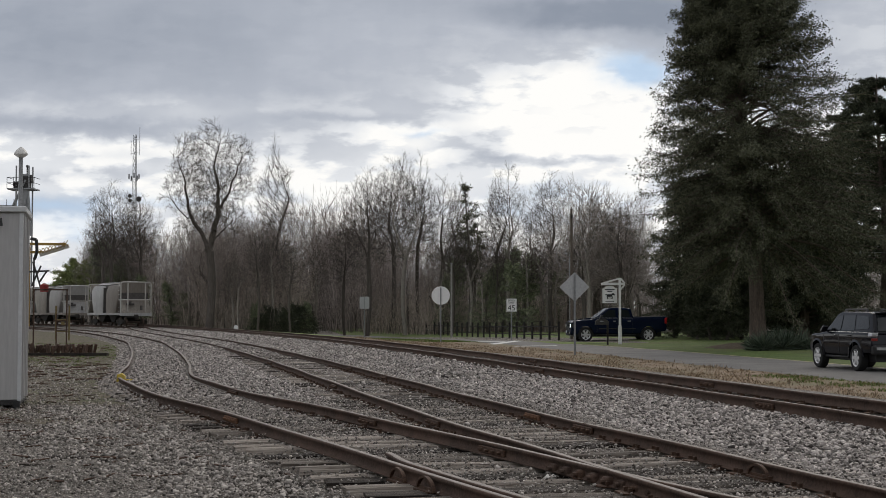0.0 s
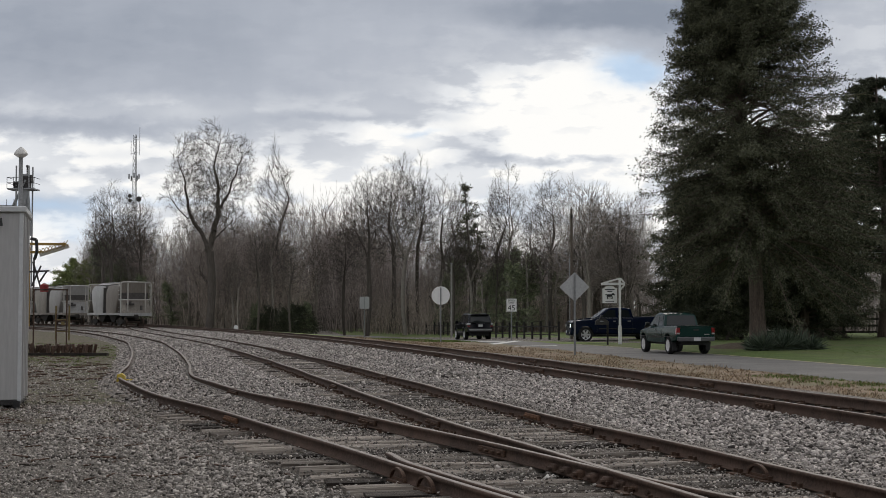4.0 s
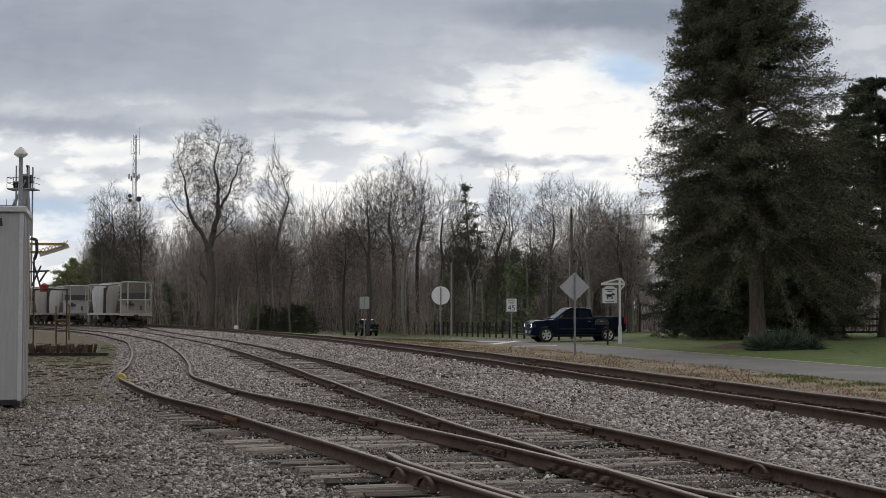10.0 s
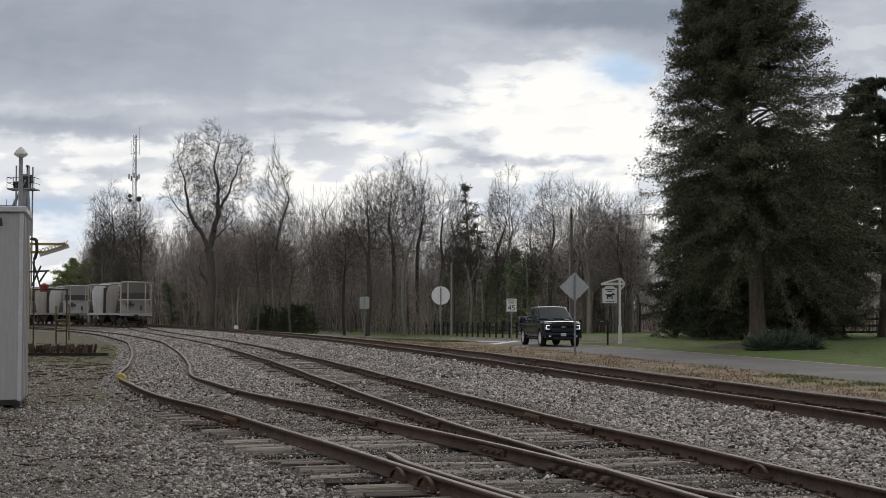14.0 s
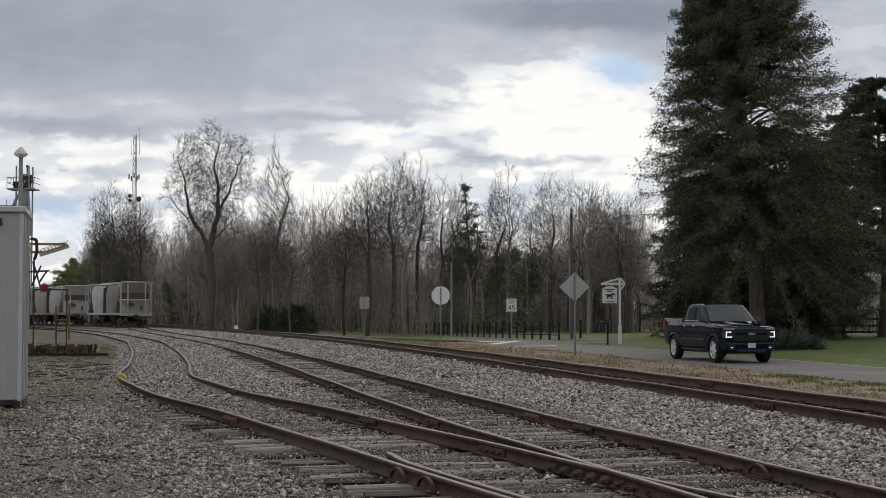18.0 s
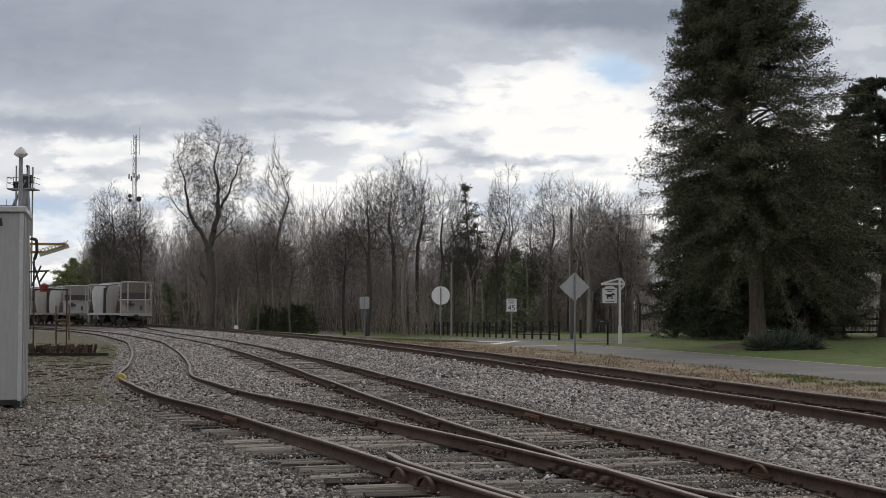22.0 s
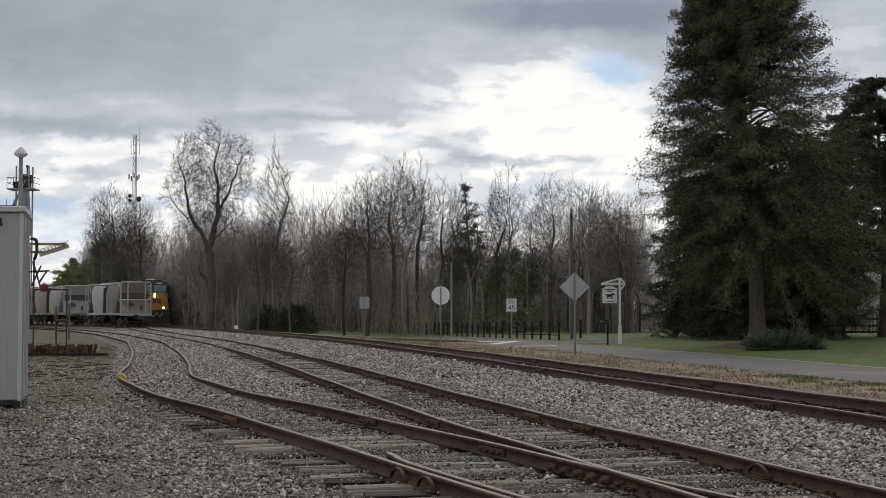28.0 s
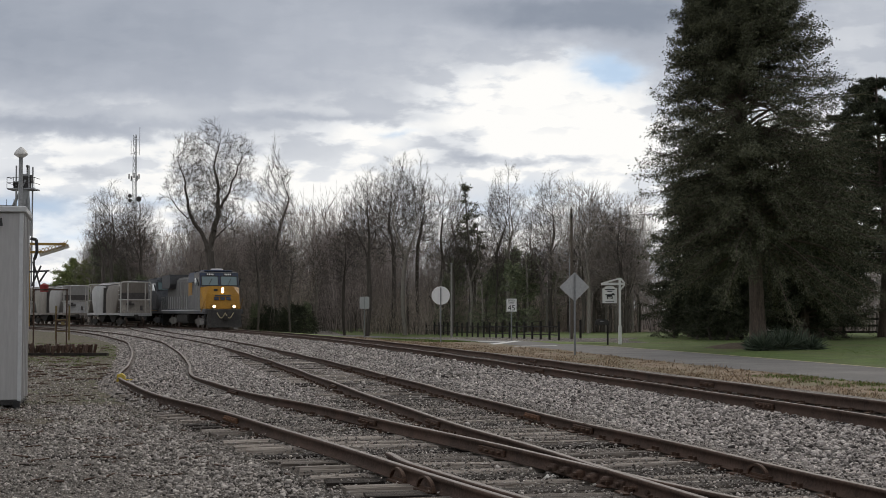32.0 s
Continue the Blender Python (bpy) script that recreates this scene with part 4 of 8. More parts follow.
# the lone forked tree and other trees that stand out from the wood
forked = bare_tree("forked_tree", "tall bare tree with a forked trunk beside the track", 17, 19.2, 0.37, 4.9, 0.36, 0, 6000, 0.38, 3, 0.014, twig=M_TWIG_D, low=0.95, clumps=120, limbs=(
    ((0, 0, 6.9), (-0.5, 0.1, 8.2), (-1.5, 0.2, 9.6), (-2.0, 0.1, 11.4), (-2.2, 0.0, 13.4), (-2.9, 0.1, 15.0)), ((0, 0, 6.9), (0.35, -0.1, 8.6), (0.75, -0.2, 10.4), (0.7, 0.0, 12.4), (0.35, 0.1, 14.6), (0.9, 0.0, 16.8)),
    ((0.75, -0.2, 10.4), (1.6, 0.3, 12.2), (2.3, 0.5, 14.2), (2.9, 0.5, 15.6)), ((-1.5, 0.2, 9.6), (-2.6, -0.4, 10.4), (-3.5, -0.6, 11.8)), ((0.2, 0, 7.8), (1.5, 0.5, 9.2), (2.9, 0.8, 10.4))))
stand(forked, by_sight(370, 120), 120, 4, 1.0)
tall_a = bare_tree("bare_tree", "slender tall leafless tree at the wood's edge", 12, 15.5, 0.16, 1.9, 0.50, 1, 1400, 0.34, 6, twig=M_TWIG_D)
tall_b = bare_tree("bare_tree", "tall leafless tree with a broad crown of fine twigs", 14, 15.5, 0.20, 3.0, 0.44, 3, 2600, 0.38, 4, twig=M_TWIG_D)
tall_c = bare_tree("bare_tree", "leafless tree with upright grey limbs", 15, 14.5, 0.18, 2.5, 0.42, 2, 2000, 0.38, 4, bark=M_BARK_L, twig=M_TWIG_D)
stem = bare_tree("bare_tree", "slender pale leafless sapling at the wood's edge", 16, 14.0, 0.12, 1.4, 0.5, 1, 600, 0.4, 3, bark=M_BARK_L)
fill_a = bare_tree("bare_tree", "leafless brown tree in the wood", 31, 11.0, 0.14, 2.6, 0.25, 1, 1200, 0.42, 3, 0.013, twig=M_TWIG_R, low=0.5)
fill_b = bare_tree("bare_tree", "leafless brown tree in the wood", 32, 11.5, 0.15, 3.0, 0.28, 2, 1400, 0.42, 3, 0.013, twig=M_TWIG_R, low=0.5)
fill_c = bare_tree("bare_tree", "leafless grey tree in the wood", 33, 12.0, 0.14, 2.2, 0.3, 2, 1100, 0.42, 3, 0.013, bark=M_BARK_L, low=0.6)
fill_d = bare_tree("bare_tree", "leafless brown tree in the wood", 34, 10.0, 0.13, 2.8, 0.2, 3, 1200, 0.42, 3, 0.013, twig=M_TWIG_R, low=0.4)
for i, (px, y, ob, s, turn) in enumerate(((490, 132, tall_a, 1.24, 0), (650, 128, tall_b, 1.05, 40), (718, 126, tall_c, 1.16, 0), (742, 132, tall_a, 1.12, 80), (695, 138, tall_b, 1.18, 120), (785, 126, tall_b, 0.96, 200), (812, 134, tall_a, 0.98, 150),
                                          (898, 122, tall_c, 1.04, 70), (880, 130, tall_a, 0.98, 30), (975, 118, tall_b, 0.92, 300), (955, 126, tall_c, 0.92, 160), (1042, 116, tall_c, 0.86, 220), (1060, 124, tall_a, 0.84, 10), (1098, 112, tall_b, 0.72, 100),
                                          (195, 150, tall_b, 1.06, 10), (225, 158, tall_c, 1.04, 140), (180, 146, tall_a, 0.92, 230), (247, 154, tall_b, 0.98, 70), (400, 140, tall_a, 0.78, 30), (560, 142, tall_c, 0.74, 50), (610, 136, tall_b, 0.76, 260))):
    stand(ob, by_sight(px, y), y, turn, s)
rng = random.Random(5)
kinds = (fill_a, fill_b, fill_c, fill_d)
for i in range(104):
    px = 145 + 995 * (i + rng.uniform(-0.45, 0.45)) / 104
    y = rng.uniform(118, 168) + (14 if px < 430 else 0)
    tall = 0.98 + 0.12 * math.exp(-((px - 760) / 200) ** 2) + (0.12 if px > 1040 else 0)
    if off_track(by_sight(px, y), y):
        stand(kinds[rng.randrange(4)], by_sight(px, y), y, rng.uniform(0, 360), tall * rng.uniform(0.66, 1.05) * (1.17 if px < 630 else 1.0))

for i in range(54):
    px, y = 245 + 255 * (i + rng.random()) / 54, rng.uniform(126, 150)
    if off_track(by_sight(px, y), y, 3.4):
        stand(kinds[rng.randrange(4)], by_sight(px, y), y, rng.uniform(0, 360), rng.uniform(0.92, 1.2))
for i in range(26):
    px, y = 470 + 190 * (i + rng.random()) / 26, rng.uniform(172, 192)
    if off_track(by_sight(px, y), y, 3.4):
        stand(kinds[rng.randrange(4)], by_sight(px, y), y, rng.uniform(0, 360), rng.uniform(1.3, 1.6))

for i in range(9):
    px, y = 1025 + 105 * (i + rng.random()) / 9, rng.uniform(108, 122)
    if off_track(by_sight(px, y), y):
        stand(kinds[rng.randrange(4)], by_sight(px, y), y, rng.uniform(0, 360), rng.uniform(1.0, 1.28))
# slender pale stems along the wood's edge
for i in range(34):
    px, y = 300 + 800 * (i + rng.random()) / 34, rng.uniform(117, 124)
    if off_track(by_sight(px, y), y, 3.4):
        stand((tall_a, tall_c, stem)[i % 3], by_sight(px, y), y, rng.uniform(0, 360), rng.uniform(0.5, 0.74))

for i in range(18):
    px, y = 138 + 120 * (i + rng.random()) / 18, rng.uniform(158, 176)
    stand(kinds[rng.randrange(4)], by_sight(px, y), y, rng.uniform(0, 360), (0.8 if px < 165 else 1.2) * rng.uniform(0.85, 1.1))

# undergrowth: a thicket of stems and twigs that closes the wood
def thicket(name, n, px0, px1, y0, y1, tall, seed, material, label, thin=0.012):
    r = np.random.default_rng(seed)
    segs = []
    px = r.uniform(px0, px1, n)
    y = r.uniform(y0, y1, n)
    h = tall(px) * r.uniform(0.3, 1.0, n)
    for i in range(n):
        x = by_sight(px[i], y[i])
        if not off_track(x, y[i], 3.0):
            continue
        p = np.array([x, y[i], float(land(x, y[i])) - 0.1])
        d = unit(np.array([r.normal() * 0.14, r.normal() * 0.14, 1]))
        rad = thin * (1 + 1.6 * r.random())
        for k in range(3):
            e = p + d * h[i] / 3
            segs.append((p, e, rad * (1 - 0.25 * k), rad * (0.75 - 0.25 * k)))
            for _ in range(3):
                sd = unit(d + r.normal(size=3) * 0.7 + np.array([0, 0, 0.2]))
                f = e + sd * h[i] * r.uniform(0.10, 0.3)
                segs.append((e, f, rad * 0.5, rad * 0.3))
            d = unit(d + r.normal(size=3) * 0.16)
            p = e
    ob = quick(name, *tubes(segs, 3), material)
    return tagged(ob, label, "thicket", kind="stuff")


def wood_top(px):
    return np.interp(px, [120, 200, 300, 500, 720, 1000, 1150], [7.5, 9.5, 11.5, 12.2, 9.8, 8.8, 7.6])


thicket("far_woods", 2500, 150, 1160, 150, 178, wood_top, 41, M_TWIG_R, "dense leafless wood behind the fence", 0.022)
thicket("undergrowth", 3800, 270, 1130, 122, 146, lambda p: wood_top(p) * 0.42, 42, M_BRUSH, "bare brush and saplings at the wood's edge", 0.014)

# evergreens of the wood
pine = conifer("pine_tree", "tall pine with a thin crown above the wood", 51, 13.6, 0.2, lambda h: 0.2 + 1.15 * math.sin(min(1, max(0, (h - 0.35) / 0.65)) * math.pi) ** 0.8, 42, 9, 0.24, M_NEEDLE, M_BARK, 0.42, 0.0, limb_seg=3, group="evergreens of the wood")
stand(pine, by_sight(829, 122), 122, 0)
stand(pine, by_sight(842, 130), 130, 90, 0.78)
cedar_s = conifer("cedar_tree", "dark young cedar in the wood", 52, 5.2, 0.12, lambda h: 1.7 * (1 - h) ** 0.7 + 0.2, 110, 15, 0.26, M_NEEDLE_B, M_BARK, 0.03, 0.1, slim=0.09, group="evergreens of the wood", limb_seg=3)
cedar_w = conifer("cedar_tree", "dull green young cedar among the bare trees", 55, 5.2, 0.12, lambda h: 1.7 * (1 - h) ** 0.7 + 0.2, 60, 9, 0.24, M_PINE, M_BARK, 0.03, 0.1, slim=0.09, group="evergreens of the wood", limb_seg=3)
for px, y, s in ((450, 122, 0.5), (541, 122, 0.62), (556, 187, 1.15), (450, 124, 0.62), (578, 189, 1.0), (536, 190, 1.2), (804, 131, 1.4), (898, 133, 1.6), (940, 130, 1.45), (985, 128, 1.15), (862, 118, 1.0), (912, 116, 1.2), (885, 124, 1.2), (930, 122, 1.15), (795, 124, 1.0), (300, 140, 0.9), (330, 138, 0.7), (210, 158, 1.5), (186, 162, 2.0), (232, 160, 1.4), (250, 152, 1.1)):
    stand(cedar_w, by_sight(px, y), y, (px * 37) % 360, s)
bush = conifer("evergreen_bush", "low dark evergreen bush at the wood's edge", 57, 2.3, 0.05, lambda h: 1.75 * (1 - h * h) ** 0.5 + 0.15, 60, 9, 0.24, M_NEEDLE_B, M_BARK, 0.02, 0.0, slim=0.10, group="evergreens of the wood", limb_seg=3, fuzz=0.5, even=(0.4, 1.2))
for px, y, size in ((462, 121, 0.75), (486, 123, 1.1), (508, 120, 0.9), (527, 122, 1.15), (546, 124, 0.8)):
    stand(bush, by_sight(px, y), y, (px * 37) % 360, size)
green = conifer("leafy_tree", "small tree in fresh green leaf behind the hopper cars", 53, 6.0, 0.14, lambda h: 2.3 * math.sin(min(1, h * 1.1) * math.pi) ** 0.6 + 0.2, 80, 12, 0.22, M_SPRING, M_BARK, 0.2, 0.0, group="evergreens of the wood", limb_seg=3)
for px, y, s in ((150, 166, 1.3), (118, 172, 1.05), (133, 168, 1.35), (168, 164, 1.25), (100, 174, 0.9), (184, 162, 1.1)):
    stand(green, by_sight(px, y), y, px * 3, s)


# the big cedar beside the road, its neighbours and the dark hedge of evergreens behind
def big_reach(h):
    return float(np.interp(h, [0.05, 0.12, 0.24, 0.36, 0.48, 0.6, 0.72, 0.9, 1.0], [4.8, 5.7, 6.3, 6.0, 5.1, 3.9, 2.7, 1.7, 0.5]))


cedar = conifer("cedar_tree", "huge old dark green cedar with a reddish trunk beside the road", 61, 22.0, 0.36, big_reach, 860, 44, 0.13, M_NEEDLE, M_BARK_R, 0.20, 0.15, lean=(-1.75, 0), limb_seg=7, fuzz=0.42, side=lambda a, h: 1 + (0.12 + 0.10 * h) * math.cos(a), slim=0.16, even=(0.62, 1.04), climb=lambda h: float(np.interp(h, [0.1, 0.3, 0.6, 1.0], [0.05, 0.25, 0.6, 1.2])), open_at=(0.44, 0.535))
stand(cedar, by_sight(1343, 63), 63, 0, z=float(road_z(63)))
cedar_n = conifer("cedar_tree", "dark evergreen with drooping boughs beside the lawn", 62, 11.8, 0.3, lambda h: 4.3 * (1 - h) ** 0.55 + 0.3, 270, 34, 0.20, M_NEEDLE_B, M_BARK_R, 0.06, 0.3, slim=0.09, limb_seg=6, group="evergreens by the lawn", fuzz=0.35)
for px, y, s, turn in ((1800, 74, 1.3, 0), (1428, 74, 0.88, 60), (1444, 80, 0.84, 250), (1440, 96, 0.8, 120), (1236, 86, 0.6, 140), (1290, 82, 0.78, 200), (1226, 84, 0.84, 20), (1400, 88, 0.85, 300)):
    stand(cedar_n, by_sight(px, y), y, turn, s)
cedar_r = conifer("cedar_tree", "tall dark evergreen with high layered boughs at the lawn's edge", 63, 16.0, 0.26, lambda h: float(np.interp(h, [0.2, 0.35, 0.6, 0.85, 1.0], [2.8, 4.4, 4.2, 3.0, 0.9])), 200, 46, 0.18, M_NEEDLE_B, M_BARK_R, 0.26, 0.2, slim=0.12, limb_seg=6, group="evergreens by the lawn", fuzz=0.2, even=(0.5, 1.15), climb=lambda h: 0.22)
stand(cedar_r, by_sight(1562, 82), 82, 0)
stand(cedar_r, by_sight(1492, 93), 93, 130, 0.97)
for i in range(14):
    px, y = rng.uniform(1110, 1600), rng.uniform(104, 130)
    stand(kinds[rng.randrange(4)], by_sight(px, y), y, rng.uniform(0, 360), rng.uniform(0.6, 0.9))
thicket("far_woods", 900, 1150, 1620, 120, 150, lambda p: p * 0 + 7.5, 43, M_TWIG_R, "leafless wood beyond the lawn", 0.02)
for px, y, sz in ((1196, 78, 0.55), (1232, 75, 0.62), (1258, 74, 0.72), (1286, 73, 0.7), (1312, 75, 0.9), (1385, 82, 0.8), (1420, 84, 0.85)):
    stand(cedar_s, by_sight(px, y), y, px * 7 % 360, sz)
thicket("undergrowth", 1300, 275, 535, 124, 150, lambda p: p * 0 + 7.5, 44, M_BRUSH, "bare brush and saplings beside the main track", 0.015)
thicket("far_woods", 750, 440, 700, 176, 200, lambda p: p * 0 + 17.0, 45, M_TWIG_R, "dense leafless wood beyond the road's bend", 0.024)


# ---- roadside, yard and far structures ----
M_GALV = mat("galvanised_steel", (0.22, 0.225, 0.23), (0.36, 0.365, 0.37), 6.0, 0.5, 0.1, metal=0.4)
M_SIGNBACK = mat("bare_aluminium_sign_back", (0.34, 0.345, 0.35), (0.46, 0.465, 0.47), 2.0, 0.5, 0.05, metal=0.3)
M_SIGNWHITE = mat("white_sign_face", (0.72, 0.72, 0.71), (0.86, 0.86, 0.85), 2.0, 0.5, 0.05)
M_BLACK = plain("black_paint", (0.015, 0.015, 0.016), 0.5)
M_FENCE = mat("black_stained_board", (0.012, 0.011, 0.010), (0.045, 0.040, 0.037), 4.0, 0.85, 0.4, stretch=(1, 1, 0.3))
M_POLE = mat("weathered_pole_wood", (0.075, 0.06, 0.048), (0.21, 0.175, 0.145), 3.0, 0.9, 0.5, stretch=(6, 6, 0.3))
M_POLE_G = mat("grey_pole_wood", (0.17, 0.16, 0.15), (0.36, 0.34, 0.32), 3.0, 0.9, 0.5, stretch=(6, 6, 0.3))
M_WHITEWOOD = mat("white_painted_wood", (0.74, 0.74, 0.725), (0.87, 0.87, 0.855), 3.0, 0.6, 0.2, stretch=(4, 4, 0.5))
M_HUT = mat("grey_painted_sheet", (0.40, 0.39, 0.385), (0.48, 0.47, 0.465), 0.9, 0.55, 0.05, stain=(0.30, 0.30, 0.30), amount=0.4, stretch=(3, 3, 0.4))
M_HUT_TRIM = mat("pale_grey_trim", (0.50, 0.505, 0.515), (0.60, 0.605, 0.61), 1.5, 0.5, 0.05)
M_YELLOW = mat("worn_yellow_paint", (0.26, 0.165, 0.045), (0.44, 0.29, 0.085), 3.0, 0.6, 0.2, stain=(0.20, 0.13, 0.06), amount=0.5)
M_DULLYELLOW = mat("dull_yellow_paint", (0.11, 0.085, 0.04), (0.20, 0.15, 0.065), 3.0, 0.7, 0.2)
M_RED = mat("faded_red_paint", (0.16, 0.018, 0.018), (0.25, 0.035, 0.033), 3.0, 0.6, 0.2)
M_DARKSTEEL = mat("dark_weathered_steel", (0.025, 0.024, 0.024), (0.085, 0.08, 0.078), 4.0, 0.7, 0.3, metal=0.3)
M_WIRE = plain("pale_cable", (0.20, 0.20, 0.20), 0.6)


def text_part(name, words, size, material, parent, m):
    cu = bpy.data.curves.new(name, "FONT")
    cu.body, cu.size, cu.align_x, cu.align_y, cu.extrude = words, size, "CENTER", "CENTER", 0.002
    tmp = bpy.data.objects.new(name, cu)
    scene.collection.objects.link(tmp)
    me = bpy.data.meshes.new_from_object(tmp.evaluated_get(bpy.context.evaluated_depsgraph_get()))
    bpy.data.objects.remove(tmp)
    me.materials.append(material)
    ob = new(name, me)
    ob.parent, ob.matrix_basis = parent, m
    return ob


def outline_plate(name, pts, y0, y1, material, parent, label=""):
    bm = bmesh.new()
    add_profile(bm, pts, y0, y1)
    bmesh.ops.recalc_face_normals(bm, faces=bm.faces)
    return part(name, bm, material, parent, label)


def channel_post(parent, h, r=0.032):
    """A U-channel steel sign post."""
    bm = bmesh.new()
    add_box(bm, -r, r, -0.006, 0.006, -0.1, h)
    for s in (-1, 1):
        add_box(bm, s * r - 0.004, s * r + 0.004, -0.035, -0.006, -0.1, h)
    return part("post", bm, M_GALV, parent, "galvanised channel post")


def sign(px, y, z, post_h, label):
    t = thing("road_sign", pose(by_sight(px, y), y, z) @ Matrix.Scale(1.03, 4), label, "road sign", "signs along the road")
    channel_post(t, post_h)
    return t


def rounded(w, h, r, n=4):
    pts = []
    for cx, cz, a0 in ((w / 2 - r, h / 2 - r, 0), (-w / 2 + r, h / 2 - r, 90), (-w / 2 + r, -h / 2 + r, 180), (w / 2 - r, -h / 2 + r, 270)):
        pts += [(cx + r * math.cos(radians(a0 + 90 * i / n)), cz + r * math.sin(radians(a0 + 90 * i / n))) for i in range(n + 1)]
    return pts


def lift(pts, z):
    return [(x, q + z) for x, q in pts]


def bolts(parent, zs, y):
    for z in zs:
        rod_part("bolt", (0, y - 0.012, z), (0, y, z), 0.012, M_GALV, parent, sides=6)


# back of a rectangular sign, back of a round sign, back of a diamond sign
s = sign(645, 88, float(land(by_sight(645, 88), 88)), 2.75, "bare metal back of a rectangular road sign on a post")
outline_plate("panel", lift(rounded(0.61, 0.76, 0.04), 2.36), 0.012, 0.016, M_SIGNBACK, s)
bolts(s, (2.2, 2.55), -0.035)
s = sign(780, 76, float(land(by_sight(780, 76), 76)), 3.0, "pale back of a round railway warning sign")
outline_plate("panel", [(0.5 * math.cos(2 * math.pi * i / 40), 2.56 + 0.5 * math.sin(2 * math.pi * i / 40)) for i in range(40)], 0.012, 0.016, mat("bright_aluminium", (0.76, 0.76, 0.76), (0.86, 0.86, 0.86), 2.0, 0.45, 0.03, metal=0.2), s)
bolts(s, (2.3, 2.85), -0.035)
s = sign(1017, 52, float(land(by_sight(1017, 52), 52)), 3.05, "grey metal back of a diamond warning sign")
outline_plate("panel", [(0.0, 2.02), (0.53, 2.53), (0.545, 2.56), (0.53, 2.59), (0.015, 3.1), (-0.015, 3.1), (-0.53, 2.59), (-0.545, 2.56), (-0.53, 2.53)], 0.012, 0.016, M_SIGNBACK, s)
bolts(s, (2.3, 2.85), -0.035)
# speed limit sign
s = sign(905, 80, float(land(by_sight(905, 80), 80)), 2.45, "white speed limit sign reading 45 on a thin post")
outline_plate("panel", lift(rounded(0.61, 0.76, 0.04), 2.06), -0.05, -0.045, M_SIGNWHITE, s)
outline_plate("border", lift(rounded(0.57, 0.72, 0.03), 2.06), -0.052, -0.0505, M_BLACK, s)
outline_plate("face", lift(rounded(0.545, 0.695, 0.03), 2.06), -0.054, -0.0525, M_SIGNWHITE, s)
text_part("numerals", "45", 0.44, M_BLACK, s, pose(0, -0.057, 1.90, 90, 0, 0))
text_part("lettering", "SPEED", 0.14, M_BLACK, s, pose(0, -0.057, 2.32, 90, 0, 0))
text_part("lettering", "LIMIT", 0.14, M_BLACK, s, pose(0, -0.057, 2.19, 90, 0, 0))

# farm sign on a white gallows post
fy = 69.0
farm = thing("farm_sign", pose(by_sight(1097, fy), fy, float(land(9, fy)), 0, 0, 0), "white wooden farm sign with a dog hung from a post", "sign")
farm.scale = (1.03, 1.03, 1.03)
box_part("post", (-0.055, 0.055, -0.055, 0.055, -0.1, 3.3), M_WHITEWOOD, farm, bevel=0.012)
box_part("post_base", (-0.078, 0.078, -0.078, 0.078, -0.1, 0.95), M_WHITEWOOD, farm, bevel=0.012)
box_part("arm", (-0.92, 0.25, -0.05, 0.05, 2.95, 3.07), M_WHITEWOOD, farm, bevel=0.01)
bm = bmesh.new()
add_box(bm, -0.42, 0.42, -0.035, 0.035, -0.04, 0.04, m=pose(-0.40, 0, 3.17, 0, -16, 0))
part("brace", bm, M_WHITEWOOD, farm)
bm = bmesh.new()
add_box(bm, -0.16, 0.16, -0.035, 0.035, -0.035, 0.035, m=pose(0.14, 0, 3.17, 0, 48, 0))
add_box(bm, -0.16, 0.16, -0.035, 0.035, -0.035, 0.035, m=pose(0.14, 0, 2.85, 0, -48, 0))
part("brace", bm, M_WHITEWOOD, farm)
board = outline_plate("board", [(-0.86, 2.06), (-0.14, 2.06), (-0.14, 2.78), (-0.22, 2.80), (-0.30, 2.88), (-0.50, 2.92), (-0.70, 2.88), (-0.78, 2.80), (-0.86, 2.78)], -0.025, 0.02, M_WHITEWOOD, farm, "white board with dark writing and a dog")
for x0, x1, z0, z1 in ((-0.74, -0.26, 2.70, 2.75), (-0.62, -0.38, 2.61, 2.655), (-0.72, -0.28, 2.13, 2.155)):
    box_part("writing_bar", (x0, x1, -0.031, -0.026, z0, z1), M_BLACK, board)
bm = bmesh.new()
for x0, x1, z0, z1 in ((-0.66, -0.38, 2.38, 2.50), (-0.40, -0.29, 2.45, 2.55), (-0.31, -0.25, 2.44, 2.49), (-0.74, -0.65, 2.46, 2.49), (-0.65, -0.60, 2.25, 2.40), (-0.56, -0.52, 2.27, 2.40), (-0.46, -0.42, 2.26, 2.40), (-0.40, -0.36, 2.27, 2.40)):
    add_box(bm, x0, x1, -0.032, -0.0265, z0, z1, 0.002)
part("dog_shape", bm, M_BLACK, board, "plain black dog silhouette")
for x in (-0.78, -0.24):
    rod_part("hanger", (x, 0, 2.78), (x, 0, 2.96), 0.012, M_DARKSTEEL, farm)

